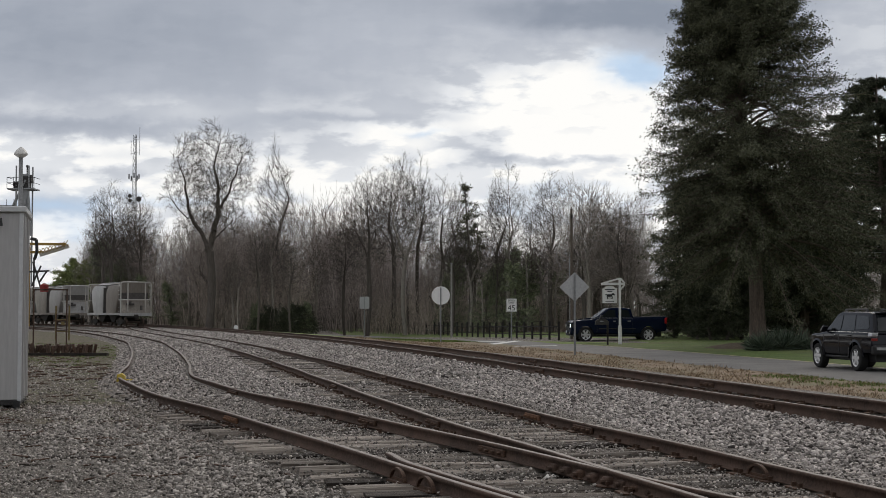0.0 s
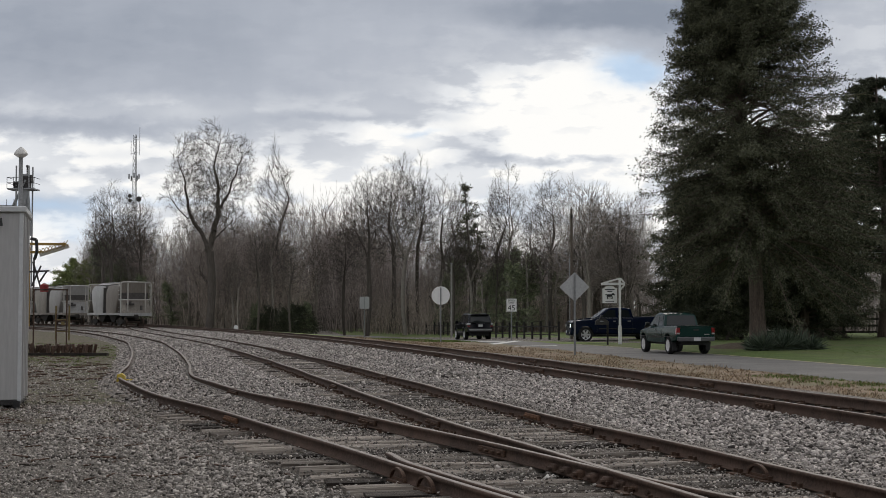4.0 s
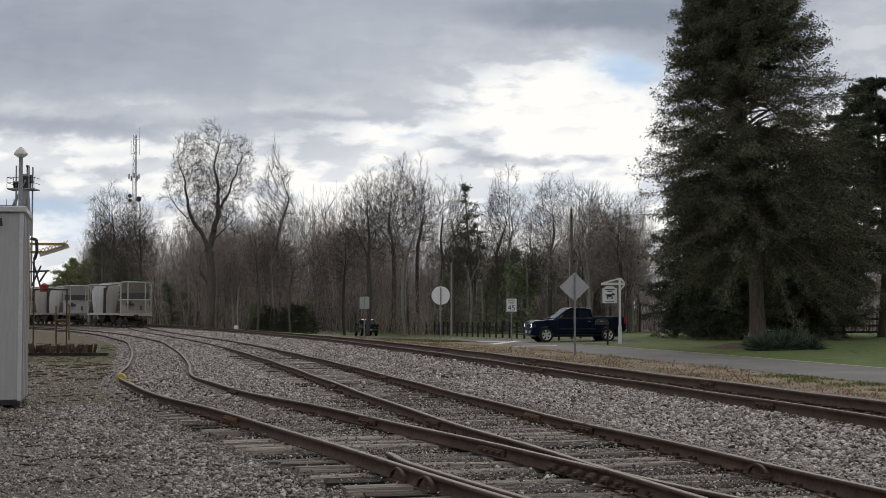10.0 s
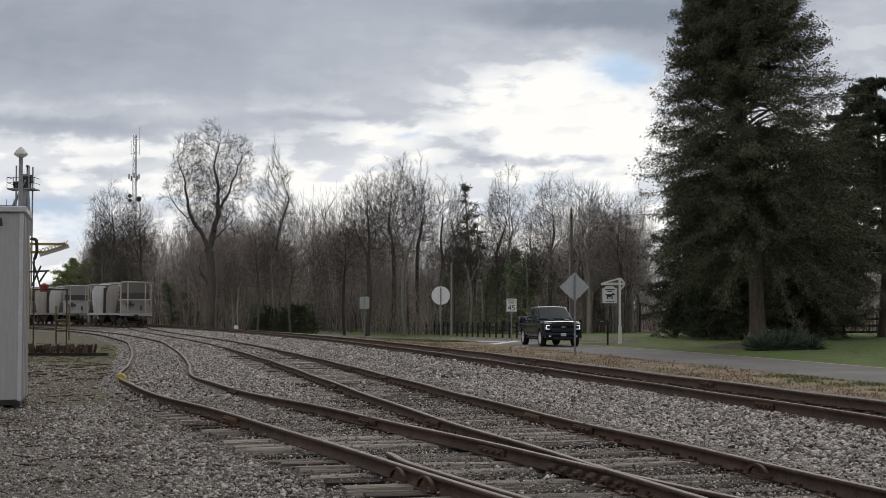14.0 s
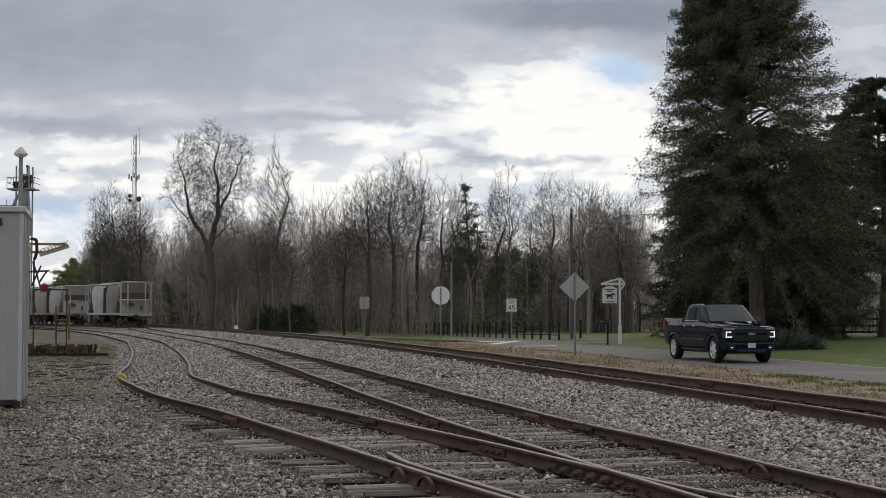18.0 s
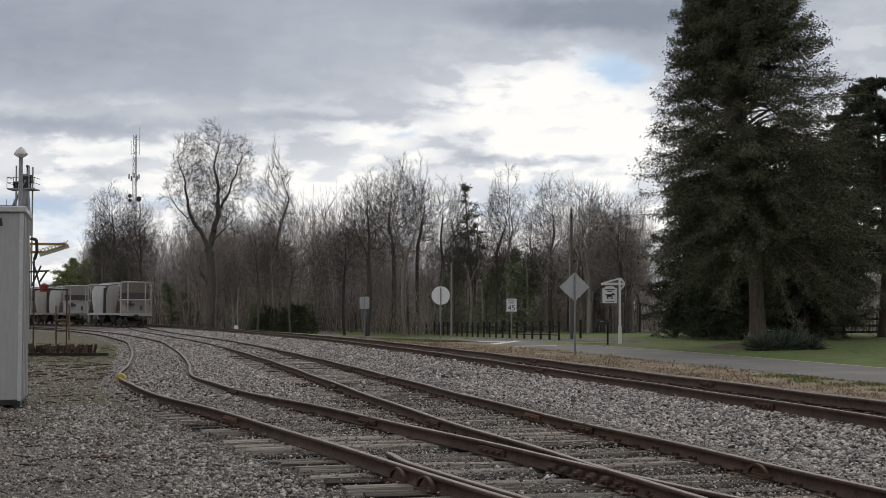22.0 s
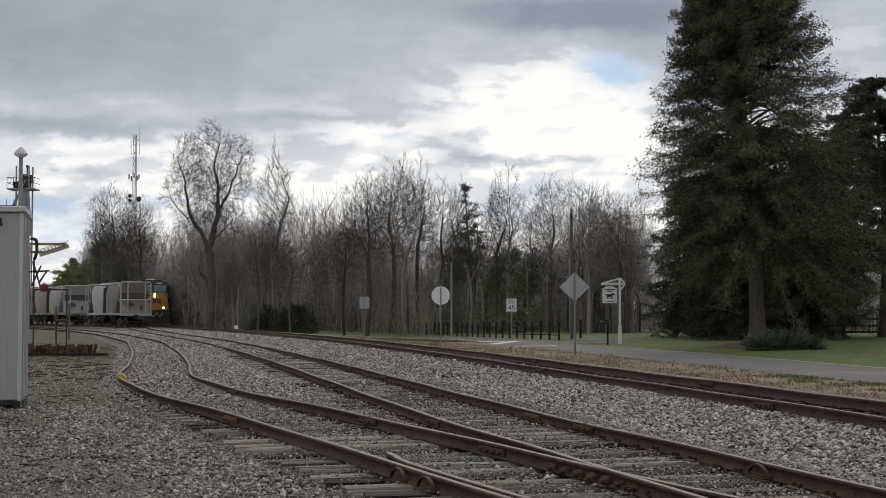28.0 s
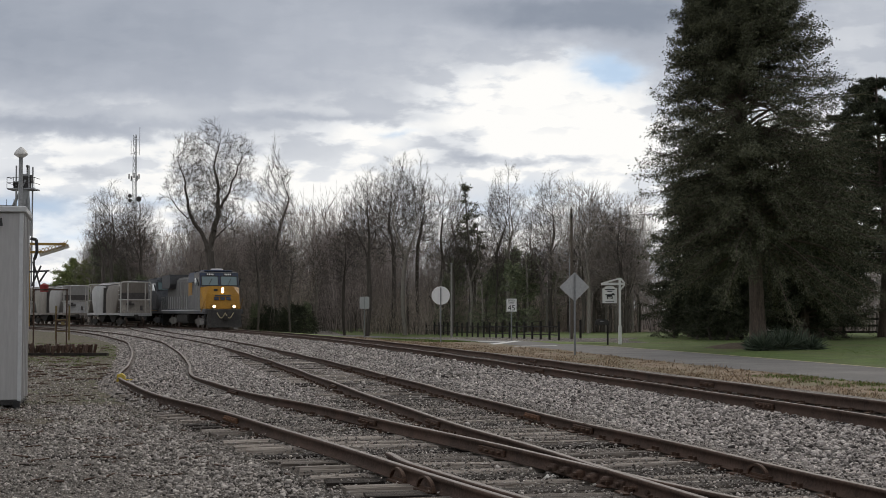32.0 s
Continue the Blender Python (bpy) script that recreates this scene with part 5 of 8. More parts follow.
# mailbox
my = 68.3
mb = thing("mailbox", pose(by_sight(1075, my), my, float(land(8.3, my)), 0, 0, 0), "dark mailbox on a black wooden post", "mailbox")
box_part("post", (-0.045, 0.045, -0.045, 0.045, -0.1, 1.05), M_FENCE, mb, bevel=0.008)
bm = bmesh.new()
add_profile(bm, [(-0.62, 1.05), (0.05, 1.05), (0.05, 1.22), (-0.02, 1.30), (-0.15, 1.34), (-0.42, 1.34), (-0.55, 1.30), (-0.62, 1.22)], -0.13, 0.13)
part("box", bm, M_DARKSTEEL, mb, "dark metal box")
box_part("flag", (-0.40, -0.22, -0.145, -0.135, 1.20, 1.25), M_GALV, mb)

# utility poles and service wires
up1 = thing("utility_pole", pose(by_sight(1012, 83), 83, float(land(7.9, 83))), "tall brown wooden utility pole", "utility pole")
rod_part("pole", (0, 0, -0.3), (0, 0, 8.0), 0.095, M_POLE, up1, r1=0.075, sides=10)
box_part("bracket", (-0.06, 0.06, -0.16, -0.10, 7.4, 7.6), M_DARKSTEEL, up1)
rod_part("conduit", (-0.13, -0.05, 0), (-0.13, -0.05, 5.0), 0.025, M_GALV, up1)
up2 = thing("utility_pole", pose(by_sight(799, 104), 104, float(land(0.7, 104))), "shorter grey wooden pole at the wood's edge", "utility pole")
rod_part("pole", (0, 0, -0.3), (0, 0, 5.75), 0.085, M_POLE_G, up2, r1=0.07, sides=10)
box_part("cap", (-0.10, 0.10, -0.10, 0.10, 5.75, 5.80), M_GALV, up2)


def wire(name, a, b, sag, label, r=0.014):
    t = thing(name, pose(0, 0, 0), label, "wire")
    bm = bmesh.new()
    a, b = Vector(a), Vector(b)
    n, prev = 14, None
    for i in range(n + 1):
        k = i / n
        p = a.lerp(b, k) - Vector((0, 0, 4 * sag * k * (1 - k)))
        if prev is not None:
            add_rod(bm, prev, p, r, sides=5, caps=False)
        prev = p
    part("cable", bm, M_WIRE, t)


wire("service_wire", (7.9, 83, 7.1), (24.0, 72, 5.6), 0.5, "thin service wire from the utility pole")
wire("service_wire", (7.9, 83, 6.1), (24.0, 72, 4.7), 0.45, "thin service wire from the utility pole")

# ---- fences ----
fence = thing("fence", pose(0, 0, 0), "black board fence with square posts along the lawn", "fence")
fp = []
for i in range(34):
    k = i / 18
    y = 79 + 39 * k
    fp.append((6.74 - 6.7 * k - (0.02 * (i - 18) ** 1.3 if i > 18 else 0), y))
bm = bmesh.new()
add_box(bm, -0.06, 0.06, -0.06, 0.06, -0.2, 1.15, 0.01)
first = part("post", bm, M_FENCE, fence)
first.matrix_basis = pose(fp[0][0], fp[0][1], float(land(*fp[0])))
for i, (x, y) in enumerate(fp[1:]):
    put("post", first.data, fence, pose(x, y, float(land(x, y)) + 0.04 * math.sin(i * 2.3), 0, 0, 8))
for (xa, ya), (xb, yb) in zip(fp[:-1], fp[1:]):
    for z in (0.35, 0.85):
        a, b = Vector((xa, ya, float(land(xa, ya)) + z)), Vector((xb, yb, float(land(xb, yb)) + z))
        bm = bmesh.new()
        d = b - a
        add_box(bm, -d.length / 2, d.length / 2, -0.012, 0.012, -0.03, 0.03, m=Matrix.Translation((a + b) / 2) @ d.to_track_quat("X", "Z").to_matrix().to_4x4())
        part("board", bm, M_FENCE, fence)
gate_x = by_sight(1027, 84)
put("post", first.data, fence, pose(gate_x, 84, float(land(gate_x, 84)), 0, 0, 8))
fence2 = thing("fence", pose(0, 0, 0), "dark board fence with three rails across the lawn", "fence")
fx = [20.5 + 2.75 * i for i in range(9)]
for i, x in enumerate(fx):
    y = 88 + 0.05 * i
    put("post", first.data, fence2, pose(x, y, float(land(x, y))) @ Matrix.Diagonal((1.1, 1.1, 1.0, 1)))
    if i:
        for z in (0.28, 0.70, 1.12):
            box_part("board", (fx[i - 1], x, y - 0.10, y - 0.07, float(land(x, y)) + z - 0.07, float(land(x, y)) + z + 0.07), M_FENCE, fence2)

# ---- signal hut ----
hut = thing("signal_hut", pose(-6.62, 21.3, 0.0, 0, 0, 14), "grey sheet metal railway signal hut on short legs", "hut")
box_part("body", (-2.3, 0, 0, 1.7, 0.14, 3.08), M_HUT, hut, bevel=0.01)
for x in (-2.3, -1.72, -1.14, -0.56):
    box_part("panel_seam", (x + 0.54, x + 0.57, -0.012, 0.0, 0.16, 3.04), M_HUT, hut)
box_part("corner_trim", (-0.045, 0.012, -0.014, 0.05, 0.12, 3.08), M_HUT_TRIM, hut)
for k, y in enumerate((0.12, 0.5, 0.95, 1.4)):
    box_part("side_rib", (0.0, 0.035, y, y + 0.07, 0.14, 3.06), M_HUT, hut)
box_part("roof_cap", (-2.36, 0.06, -0.06, 1.76, 3.08, 3.18), M_HUT_TRIM, hut, "pale roof edge", bevel=0.015)
box_part("base_frame", (-2.28, 0.0, 0.0, 1.68, 0.06, 0.14), M_DARKSTEEL, hut)
for x in (-2.2, -0.14):
    for y in (0.06, 1.5):
        box_part("leg", (x, x + 0.12, y, y + 0.12, -0.02, 0.07), M_DARKSTEEL, hut)
box_part("conduit_box", (-0.10, 0.0, -0.09, -0.014, 0.02, 0.13), M_BLACK, hut)
bm = bmesh.new()
add_rod(bm, (-0.32, -0.03, 2.98), (-0.32, -0.12, 2.93), 0.015)
add_rod(bm, (-0.32, -0.12, 2.94), (-0.32, -0.12, 2.86), 0.02, 0.035)
part("lamp", bm, M_BLACK, hut, "small dark lamp under the roof edge")
rod_part("mast", (-0.06, 0.35, 3.16), (-0.06, 0.35, 4.02), 0.032, M_GALV, hut)
bm = bmesh.new()
for z0, z1, r0, r1 in ((3.99, 4.03, 0.05, 0.10), (4.03, 4.055, 0.108, 0.108), (4.055, 4.11, 0.106, 0.07), (4.11, 4.16, 0.07, 0.012)):
    add_rod(bm, (-0.06, 0.35, z0), (-0.06, 0.35, z1), r0, r1, 16)
part("antenna_dome", bm, mat("pale_plastic", (0.62, 0.60, 0.57), (0.72, 0.70, 0.67), 4, 0.5, 0.05), hut, "pale mushroom shaped antenna")

# ---- elevator head with railings, far behind the hut ----
ty = 150.0
tower = thing("elevator_head", pose(by_sight(37, ty), ty, -0.1) @ Matrix.Diagonal((1, 1, 1.115, 1)), "grey steel elevator head with railed platform", "elevator")


def frame_rods(name, pairs, r, material, parent, label=""):
    for a, b in pairs:
        rod_part(name, a, b, r, material, parent, label, sides=6)


frame_rods("leg", [((-0.7, 0, 0), (-0.7, 0, 16)), ((0.7, 0, 0), (0.7, 0, 16)), ((-0.7, 1.4, 0), (-0.7, 1.4, 16)), ((0.7, 1.4, 0), (0.7, 1.4, 16))], 0.09, M_GALV, tower)
box_part("casing", (-0.28, 0.5, 0.2, 0.9, 0, 15.2), M_GALV, tower)
bm = bmesh.new()
add_box(bm, -0.3, 0.75, 0.1, 1.0, 13.7, 15.1, 0.18)
add_rod(bm, (-0.3, 0.5, 14.7), (0.9, 0.5, 14.7), 0.42, sides=14)
add_rod(bm, (0.35, 0.5, 15.0), (0.35, 0.5, 16.0), 0.08)
add_box(bm, 0.22, 0.48, 0.4, 0.6, 15.85, 16.1, 0.04)
part("head_casing", bm, M_DARKSTEEL, tower)
bm = bmesh.new()
add_rod(bm, (-1.0, 0.1, 14.2), (-0.45, 0.1, 14.2), 0.24, sides=12)
add_box(bm, -0.95, -0.5, -0.1, 0.3, 13.75, 14.0, 0.03)
part("motor", bm, M_DARKSTEEL, tower)
box_part("sloped_chute", (-0.35, 0.35, 0.0, 0.5, -1.5, 0.0), M_GALV, tower, m=pose(0.3, 0, 13.6, 0, 12, 0))
box_part("platform", (-1.6, 1.4, -0.4, 1.8, 13.6, 13.72), M_GALV, tower)
box_part("platform", (-2.4, -0.8, -0.4, 1.8, 10.4, 10.52), M_GALV, tower)
frame_rods("railing", [((x, -0.4, 13.7), (x, -0.4, 14.8)) for x in (-1.6, -0.9, -0.2, 0.6, 1.4)] + [((-1.6, -0.4, z), (1.4, -0.4, z)) for z in (14.25, 14.8)] + [((-1.6, -0.4, z), (-1.6, 1.8, z)) for z in (14.25, 14.8)] + [((1.4, -0.4, z), (1.4, 1.8, z)) for z in (14.25, 14.8)], 0.03, M_DARKSTEEL, tower)
frame_rods("railing", [((x, -0.4, 10.5), (x, -0.4, 12.6)) for x in (-2.4, -1.6, -0.8)] + [((-2.4, -0.4, z), (-0.8, -0.4, z)) for z in (11.5, 12.0)], 0.03, M_DARKSTEEL, tower)
frame_rods("spout", [((0.3, 0.2, 14.6), (-1.8, 0.2, 10.6)), ((0.5, 0.2, 13.8), (0.95, 0.2, 9))], 0.16, M_GALV, tower)

# ---- yellow loading boom and its stand ----
ly = 135.0
boom = thing("loading_boom", pose(by_sight(54, ly), ly, -0.1), "yellow steel loading boom with hanging black hose", "loading boom")
box_part("mast", (-0.35, -0.12, 0, 0.25, 0, 8.5), M_YELLOW, boom)
box_part("beam", (-0.4, 3.3, 0, 0.2, 8.25, 8.5), M_YELLOW, boom, "yellow beam", m=pose(0, 0, 0, 0, 0.6, 0))
box_part("beam", (-0.2, 1.3, 0.4, 0.6, 7.45, 7.7), M_YELLOW, boom, "yellow beam")
bm = bmesh.new()
add_box(bm, -1.5, 1.5, 0, 0.25, -0.2, 0.2, m=pose(2.25, 0.1, 7.75, 0, -17, 0))
part("walkway", bm, mat("pale_worn_steel", (0.40, 0.38, 0.34), (0.60, 0.58, 0.53), 2.0, 0.7, 0.3, stain=(0.5, 0.36, 0.1), amount=0.5), boom, "pale sloping walkway")
frame_rods("hose", [((0.0, -0.2, 8.9), (0.55, -0.2, 8.8)), ((0.55, -0.2, 8.8), (0.65, -0.2, 7.6)), ((0.65, -0.2, 7.6), (0.4, -0.2, 6.8))], 0.16, M_BLACK, boom)
frame_rods("strut", [((-0.2, 0, 5.6), (1.8, 0, 5.7)), ((0.2, 0, 6.6), (1.0, 0, 4.0)), ((1.0, 0, 6.2), (0.1, 0, 4.2)), ((0.3, 0, 7.0), (0.3, 0, 4.0)), ((1.6, 0, 5.7), (0.9, 0, 4.6))], 0.09, M_DARKSTEEL, boom)
bm = bmesh.new()
add_rod(bm, (1.45, -0.3, 4.25), (1.45, -0.3, 3.6), 0.42, 0.42, 12)
add_rod(bm, (1.45, -0.3, 4.45), (1.45, -0.3, 4.25), 0.12, 0.42, 12)
part("red_funnel", bm, M_RED, boom, "red spout funnel")

bm = bmesh.new()
for k in range(8):
    x0, x1 = 0.85 + 0.35 * k, 1.2 + 0.35 * k
    za, zb = 7.32 + 0.306 * (x0 - 0.85), 7.32 + 0.306 * (x1 - 0.85)
    add_rod(bm, (x0, -0.08, za), (x1, -0.08, zb + 0.55), 0.035, sides=4)
    add_rod(bm, (x1, -0.08, zb), (x0, -0.08, za + 0.55), 0.035, sides=4)
part("truss", bm, M_YELLOW, boom, "yellow lattice along the walkway")

# ---- radio mast ----
ry = 300.0
mast = thing("radio_mast", pose(by_sight(236.5, ry), ry, -2.2), "tall thin grey lattice radio mast with dishes", "radio mast")
corners = [(-0.6, -0.35), (0.6, -0.35), (0, 0.7)]


def mast_w(z):
    return 1.25 - 0.65 * z / 43


for cx, cy_ in corners:
    rod_part("leg", (cx * mast_w(0), cy_ * mast_w(0), 0), (cx * mast_w(43), cy_ * mast_w(43), 43), 0.05, M_GALV, mast, sides=5)
bm = bmesh.new()
for i in range(26):
    z0, z1 = 43 * i / 26, 43 * (i + 1) / 26
    for j in range(3):
        a, b = corners[j], corners[(j + 1) % 3]
        w0, w1 = mast_w(z0), mast_w(z1)
        add_rod(bm, (a[0] * w0, a[1] * w0, z0), (b[0] * w1, b[1] * w1, z1), 0.026, sides=4, caps=False)
        add_rod(bm, (b[0] * w0, b[1] * w0, z0), (a[0] * w1, a[1] * w1, z1), 0.026, sides=4, caps=False)
        add_rod(bm, (a[0] * w1, a[1] * w1, z1), (b[0] * w1, b[1] * w1, z1), 0.026, sides=4, caps=False)
part("lattice", bm, M_GALV, mast)
for x, z, r in ((1.15, 28.6, 0.6), (-0.85, 29.3, 0.42), (-0.8, 28.3, 0.42)):
    bm = bmesh.new()
    add_rod(bm, (x, -1.1, z), (x, -0.6, z), r, r * 0.75, 16)
    part("dish", bm, M_DARKSTEEL, mast, "dark round dish antenna")
for x, z in ((-1.1, 33.6), (0.0, 33.9), (1.1, 33.6), (-0.6, 33.2), (0.7, 33.3)):
    box_part("antenna_panel", (x - 0.11, x + 0.11, -1.0, -0.7, z - 0.55, z + 0.55), M_DARKSTEEL, mast)
for x, z in ((-0.9, 38.5), (1.0, 38.6), (1.0, 41.5)):
    rod_part("whip", (x, 0, z), (x, 0, z + 3.2), 0.06, M_GALV, mast, sides=5)
    rod_part("whip_arm", (0, 0, z + 0.4), (x, 0, z + 0.4), 0.05, M_GALV, mast, sides=5)

# ---- yard clutter ----
ky = 62.5
rack = thing("steel_frame", pose(by_sight(60, ky), ky, -0.07, 0, 0, 4), "rusty steel goalpost frame standing in the yard", "frame")
for x in (0.0, 1.5):
    box_part("post", (x - 0.03, x + 0.03, -0.03, 0.03, -0.05, 2.58), M_RAIL, rack)
box_part("crossbar", (-0.05, 1.55, -0.035, 0.035, 2.57, 2.64), M_RAIL, rack)
box_part("post", (0.96, 1.01, 0.2, 0.25, -0.05, 1.5), M_PLATE, rack)
box_part("mid_bar", (0.9, 1.5, -0.02, 0.02, 1.15, 1.2), M_PLATE, rack)
box_part("tag", (1.26, 1.42, -0.06, -0.045, 0.98, 1.14), M_DULLYELLOW, rack, "small dull yellow tag")
bm = bmesh.new()
add_box(bm, 0, 0.08, 0, 0.08, 0, 1.9, 0.01)
add_box(bm, 0.05, 0.75, 0, 0.06, 1.1, 1.18, 0.01)
add_box(bm, 0.05, 0.75, 0, 0.06, 0.5, 0.56, 0.01)
add_box(bm, 0.70, 0.78, 0, 0.08, 0, 1.9, 0.01)
stand_y = part("body", bm, M_DULLYELLOW, thing("yellow_stand", pose(by_sight(98, 72), 72, -0.06), "worn yellow steel stand beside the hopper cars", "stand"))

pile = thing("scrap_pile", pose(by_sight(108, 47), 47, -0.06, 0, 0, -2), "low pile of broken old ties and rusty scrap", "scrap pile")
r_ = random.Random(8)
box_part("sill_timber", (-1.2, 1.75, -0.45, -0.2, 0, 0.17), M_TIE_D, pile, "dark timber under the pile", bevel=0.012)
box_part("sill_timber", (-1.1, 1.2, 0.1, 0.3, 0, 0.16), M_TIE_D, pile, "dark timber under the pile", bevel=0.012)
for i in range(58):
    bm = bmesh.new()
    a, w = r_.uniform(0.20, 0.42), r_.uniform(0.028, 0.05)
    add_box(bm, -w, w, -w * 0.8, w * 0.8, -a / 2, a / 2, 0.008, m=pose(-1.15 + 2.3 * (i % 29) / 28 + r_.uniform(-0.03, 0.03), (-0.3 if i < 29 else 0.05) + r_.uniform(-0.1, 0.1), 0.25 + r_.uniform(0, 0.06), r_.uniform(-30, 30), r_.uniform(-12, 38), r_.uniform(0, 90)))
    part("scrap_piece", bm, M_RAIL if i % 3 else M_PLATE, pile)

for k, (px, yy, ln, an) in enumerate(((150, 36, 1.4, 10), (120, 30, 0.9, -8), (420, 50, 0.6, 20), (345, 48, 0.7, 5), (155, 14.2, 0.75, -6), (85, 13.6, 0.5, 12), (640, 22, 0.8, 30), (995, 26, 0.34, 5), (352, 52, 0.5, 40), (368, 46, 0.4, -20), (430, 44, 0.45, 15), (1015, 24.6, 0.25, 50), (300, 33, 0.4, 30), (96, 25, 0.5, -12), (60, 20.5, 0.35, 25), (190, 27, 0.6, 8))):
    c = thing("timber_scrap", pose(by_sight(px, yy), yy, -0.05, 0, 2, an), "broken dark piece of timber lying on the gravel", "timber", "loose timber")
    bm = bmesh.new()
    add_box(bm, -ln / 2, ln / 2, -0.06, 0.06, -0.02, 0.05, 0.012)
    for q in bm.verts:
        q.co += Vector((r_.uniform(-0.03, 0.03), r_.uniform(-0.02, 0.02), r_.uniform(-0.015, 0.015)))
    part("piece", bm, M_TIE, c)

# yellow derail on the spur's outer rail
dy = 27.6
der = thing("derail", pose(float(glide(SPUR, dy)) - HALF, dy, RAIL_TOP, 0, 0, 10), "yellow painted derail block lying over the rail", "derail")
der.scale = (0.75, 0.75, 0.8)
M_DERAIL = mat("bright_yellow_paint", (0.50, 0.36, 0.03), (0.72, 0.55, 0.08), 6.0, 0.6, 0.3, stain=(0.25, 0.17, 0.06), amount=0.4)
bm = bmesh.new()
add_profile(bm, [(-0.10, -0.14), (0.12, -0.14), (0.12, 0.03), (0.03, 0.09), (-0.08, 0.06)], -0.24, 0.2, inset=0.05)
part("block", bm, M_DERAIL, der)
bm = bmesh.new()
add_box(bm, 0.05, 0.46, -0.32, 0.02, -0.165, -0.10, 0.02, m=pose(0, 0, 0, 4, 9, -16))
add_box(bm, 0.12, 0.34, -0.2, -0.1, -0.12, -0.05, 0.015)
part("arm", bm, M_DERAIL, der)

# whistle marker beyond the main track
wm = thing("marker_post", pose(by_sight(418, 106), 106, float(land(by_sight(418, 106), 106)) - 0.02) @ Matrix.Scale(0.8, 4), "short white round-topped marker post by the track", "marker")
bm = bmesh.new()
add_profile(bm, [(-0.20, -0.2), (0.20, -0.2), (0.20, 0.42)] + [(0.20 * math.cos(math.pi * i / 8), 0.42 + 0.20 * math.sin(math.pi * i / 8)) for i in range(1, 8)] + [(-0.20, 0.42)], -0.09, 0.09)
bmesh.ops.recalc_face_normals(bm, faces=bm.faces)
part("stone", bm, M_SIGNWHITE, wm)

# pale lumps of stone by the frog
for k, (x, y, s_) in enumerate(((0.93, 12.1, 0.05), (0.98, 12.15, 0.035), (1.62, 11.0, 0.05), (0.70, 11.75, 0.03), (-1.85, 10.35, 0.07))):
    c = thing("pale_stone", pose(x, y, 0.05 if k < 4 else -0.03, 10 * k, 0, 40 * k), "pale lump of stone lying by the rail", "stone", "pale stones")
    bm = bmesh.new()
    bmesh.ops.create_icosphere(bm, subdivisions=1, radius=s_)
    for q in bm.verts:
        q.co = Vector((q.co.x * r_.uniform(0.8, 1.4), q.co.y * r_.uniform(0.7, 1.1), q.co.z * r_.uniform(0.5, 0.9)))
    part("lump", bm, mat("pale_stone", (0.5, 0.48, 0.44), (0.72, 0.70, 0.66), 20, 0.8, 0.3) if k < 4 else M_DIRT, c)

# road paint: crossing lines on the road ahead, and a pale apron
def painted(name, quad, label, material, dz=0.008):
    v = [(x, y, float(road_z(y)) + dz) for x, y in quad]
    return tagged(raw(name, v, [(0, 1, 2, 3)], material), label, "road marking", kind="structure")


painted("stop_line", ((2.26, 70.35), (2.68, 69.51), (4.67, 79.38), (4.20, 79.80)), "white painted line across the road", M_PAINT_W)
painted("stop_line", ((3.31, 65.73), (3.46, 64.89), (5.62, 66.36), (5.57, 67.09)), "white painted line across the road", M_PAINT_W)
painted("cross_line", ((0.95, 77.17), (1.16, 76.23), (3.57, 77.07), (3.57, 78.12)), "white painted line across the road", M_PAINT_W)
drive = tagged(raw("driveway", [(6.2, 69.8, -0.145), (11.0, 73.5, -0.10), (17.3, 74.5, -0.03), (16.8, 79.5, -0.03), (10.5, 79.5, -0.07), (4.7, 80.5, -0.185)], [(0, 1, 2, 3, 4, 5)], M_GRASS_F), "short grass-grown driveway joining the road", "driveway", kind="structure")

# ---- plants along the road ----
def tufts(name, n, place, length, width, seed, material, label, droop=-0.5, per=6):
    r = np.random.default_rng(seed)
    x, y = place(r, n)
    n = len(x)
    z = np.array([float(land(a, b)) for a, b in zip(x, y)])
    at = np.repeat(np.stack([x, y, z], 1), per, 0) + r.normal(size=(n * per, 3)) * np.array([0.05, 0.05, 0.0])
    along = np.zeros((n * per, 3)) + np.array([0, 0, 0.9])
    ob = quick(name, *leaves(r, at, along, length, width, droop), material)
    return tagged(ob, label, "grass", kind="stuff")


def along_line(line, a, b, y0, y1, patchy=0.0):
    def f(r, n):
        y = y0 + (y1 - y0) * r.random(n) ** 1.4
        x = glide(line, y) + r.uniform(a, b, n)
        k = (x < road_edge(y) - 0.05) | (x > glide(FAR_LANE, y) + 1.2)
        if patchy:
            k &= np.sin(x * 2.3 + 1.7 * np.sin(y * 0.9)) * np.sin(y * 1.35 + 1.3 * np.sin(x * 1.9)) + r.normal(size=n) * 0.35 > patchy - 1.0
        return x[k], y[k]
    return f


tufts("dry_grass", 16000, along_line(MAIN, 2.5, 7.6, 14, 80, 0.75), 0.075, 0.008, 71, M_STRAW, "dry tan grass tufts along the verge", droop=0.45)
tufts("dry_grass", 2600, along_line(MAIN, 2.5, 7.6, 14, 80, 1.35), 0.15, 0.009, 77, M_STRAW, "tall dry tan grass clumps along the verge", droop=0.15)
tufts("green_grass", 3000, along_line(NEAR_LANE, -3.6, -2.0, 14, 36, 0.95), 0.08, 0.010, 72, M_BLADE, "green grass tufts beside the road")
tufts("lawn_grass", 9000, along_line(FAR_LANE, 1.25, 13, 26, 74), 0.03, 0.007, 75, M_BLADE, "short green grass of the lawn", per=4)
tufts("roadside_grass_blades", 4000, along_line(NEAR_LANE, -4.4, -1.25, 76, 120), 0.07, 0.012, 76, M_BLADE, "green grass along the road's edge", per=5)
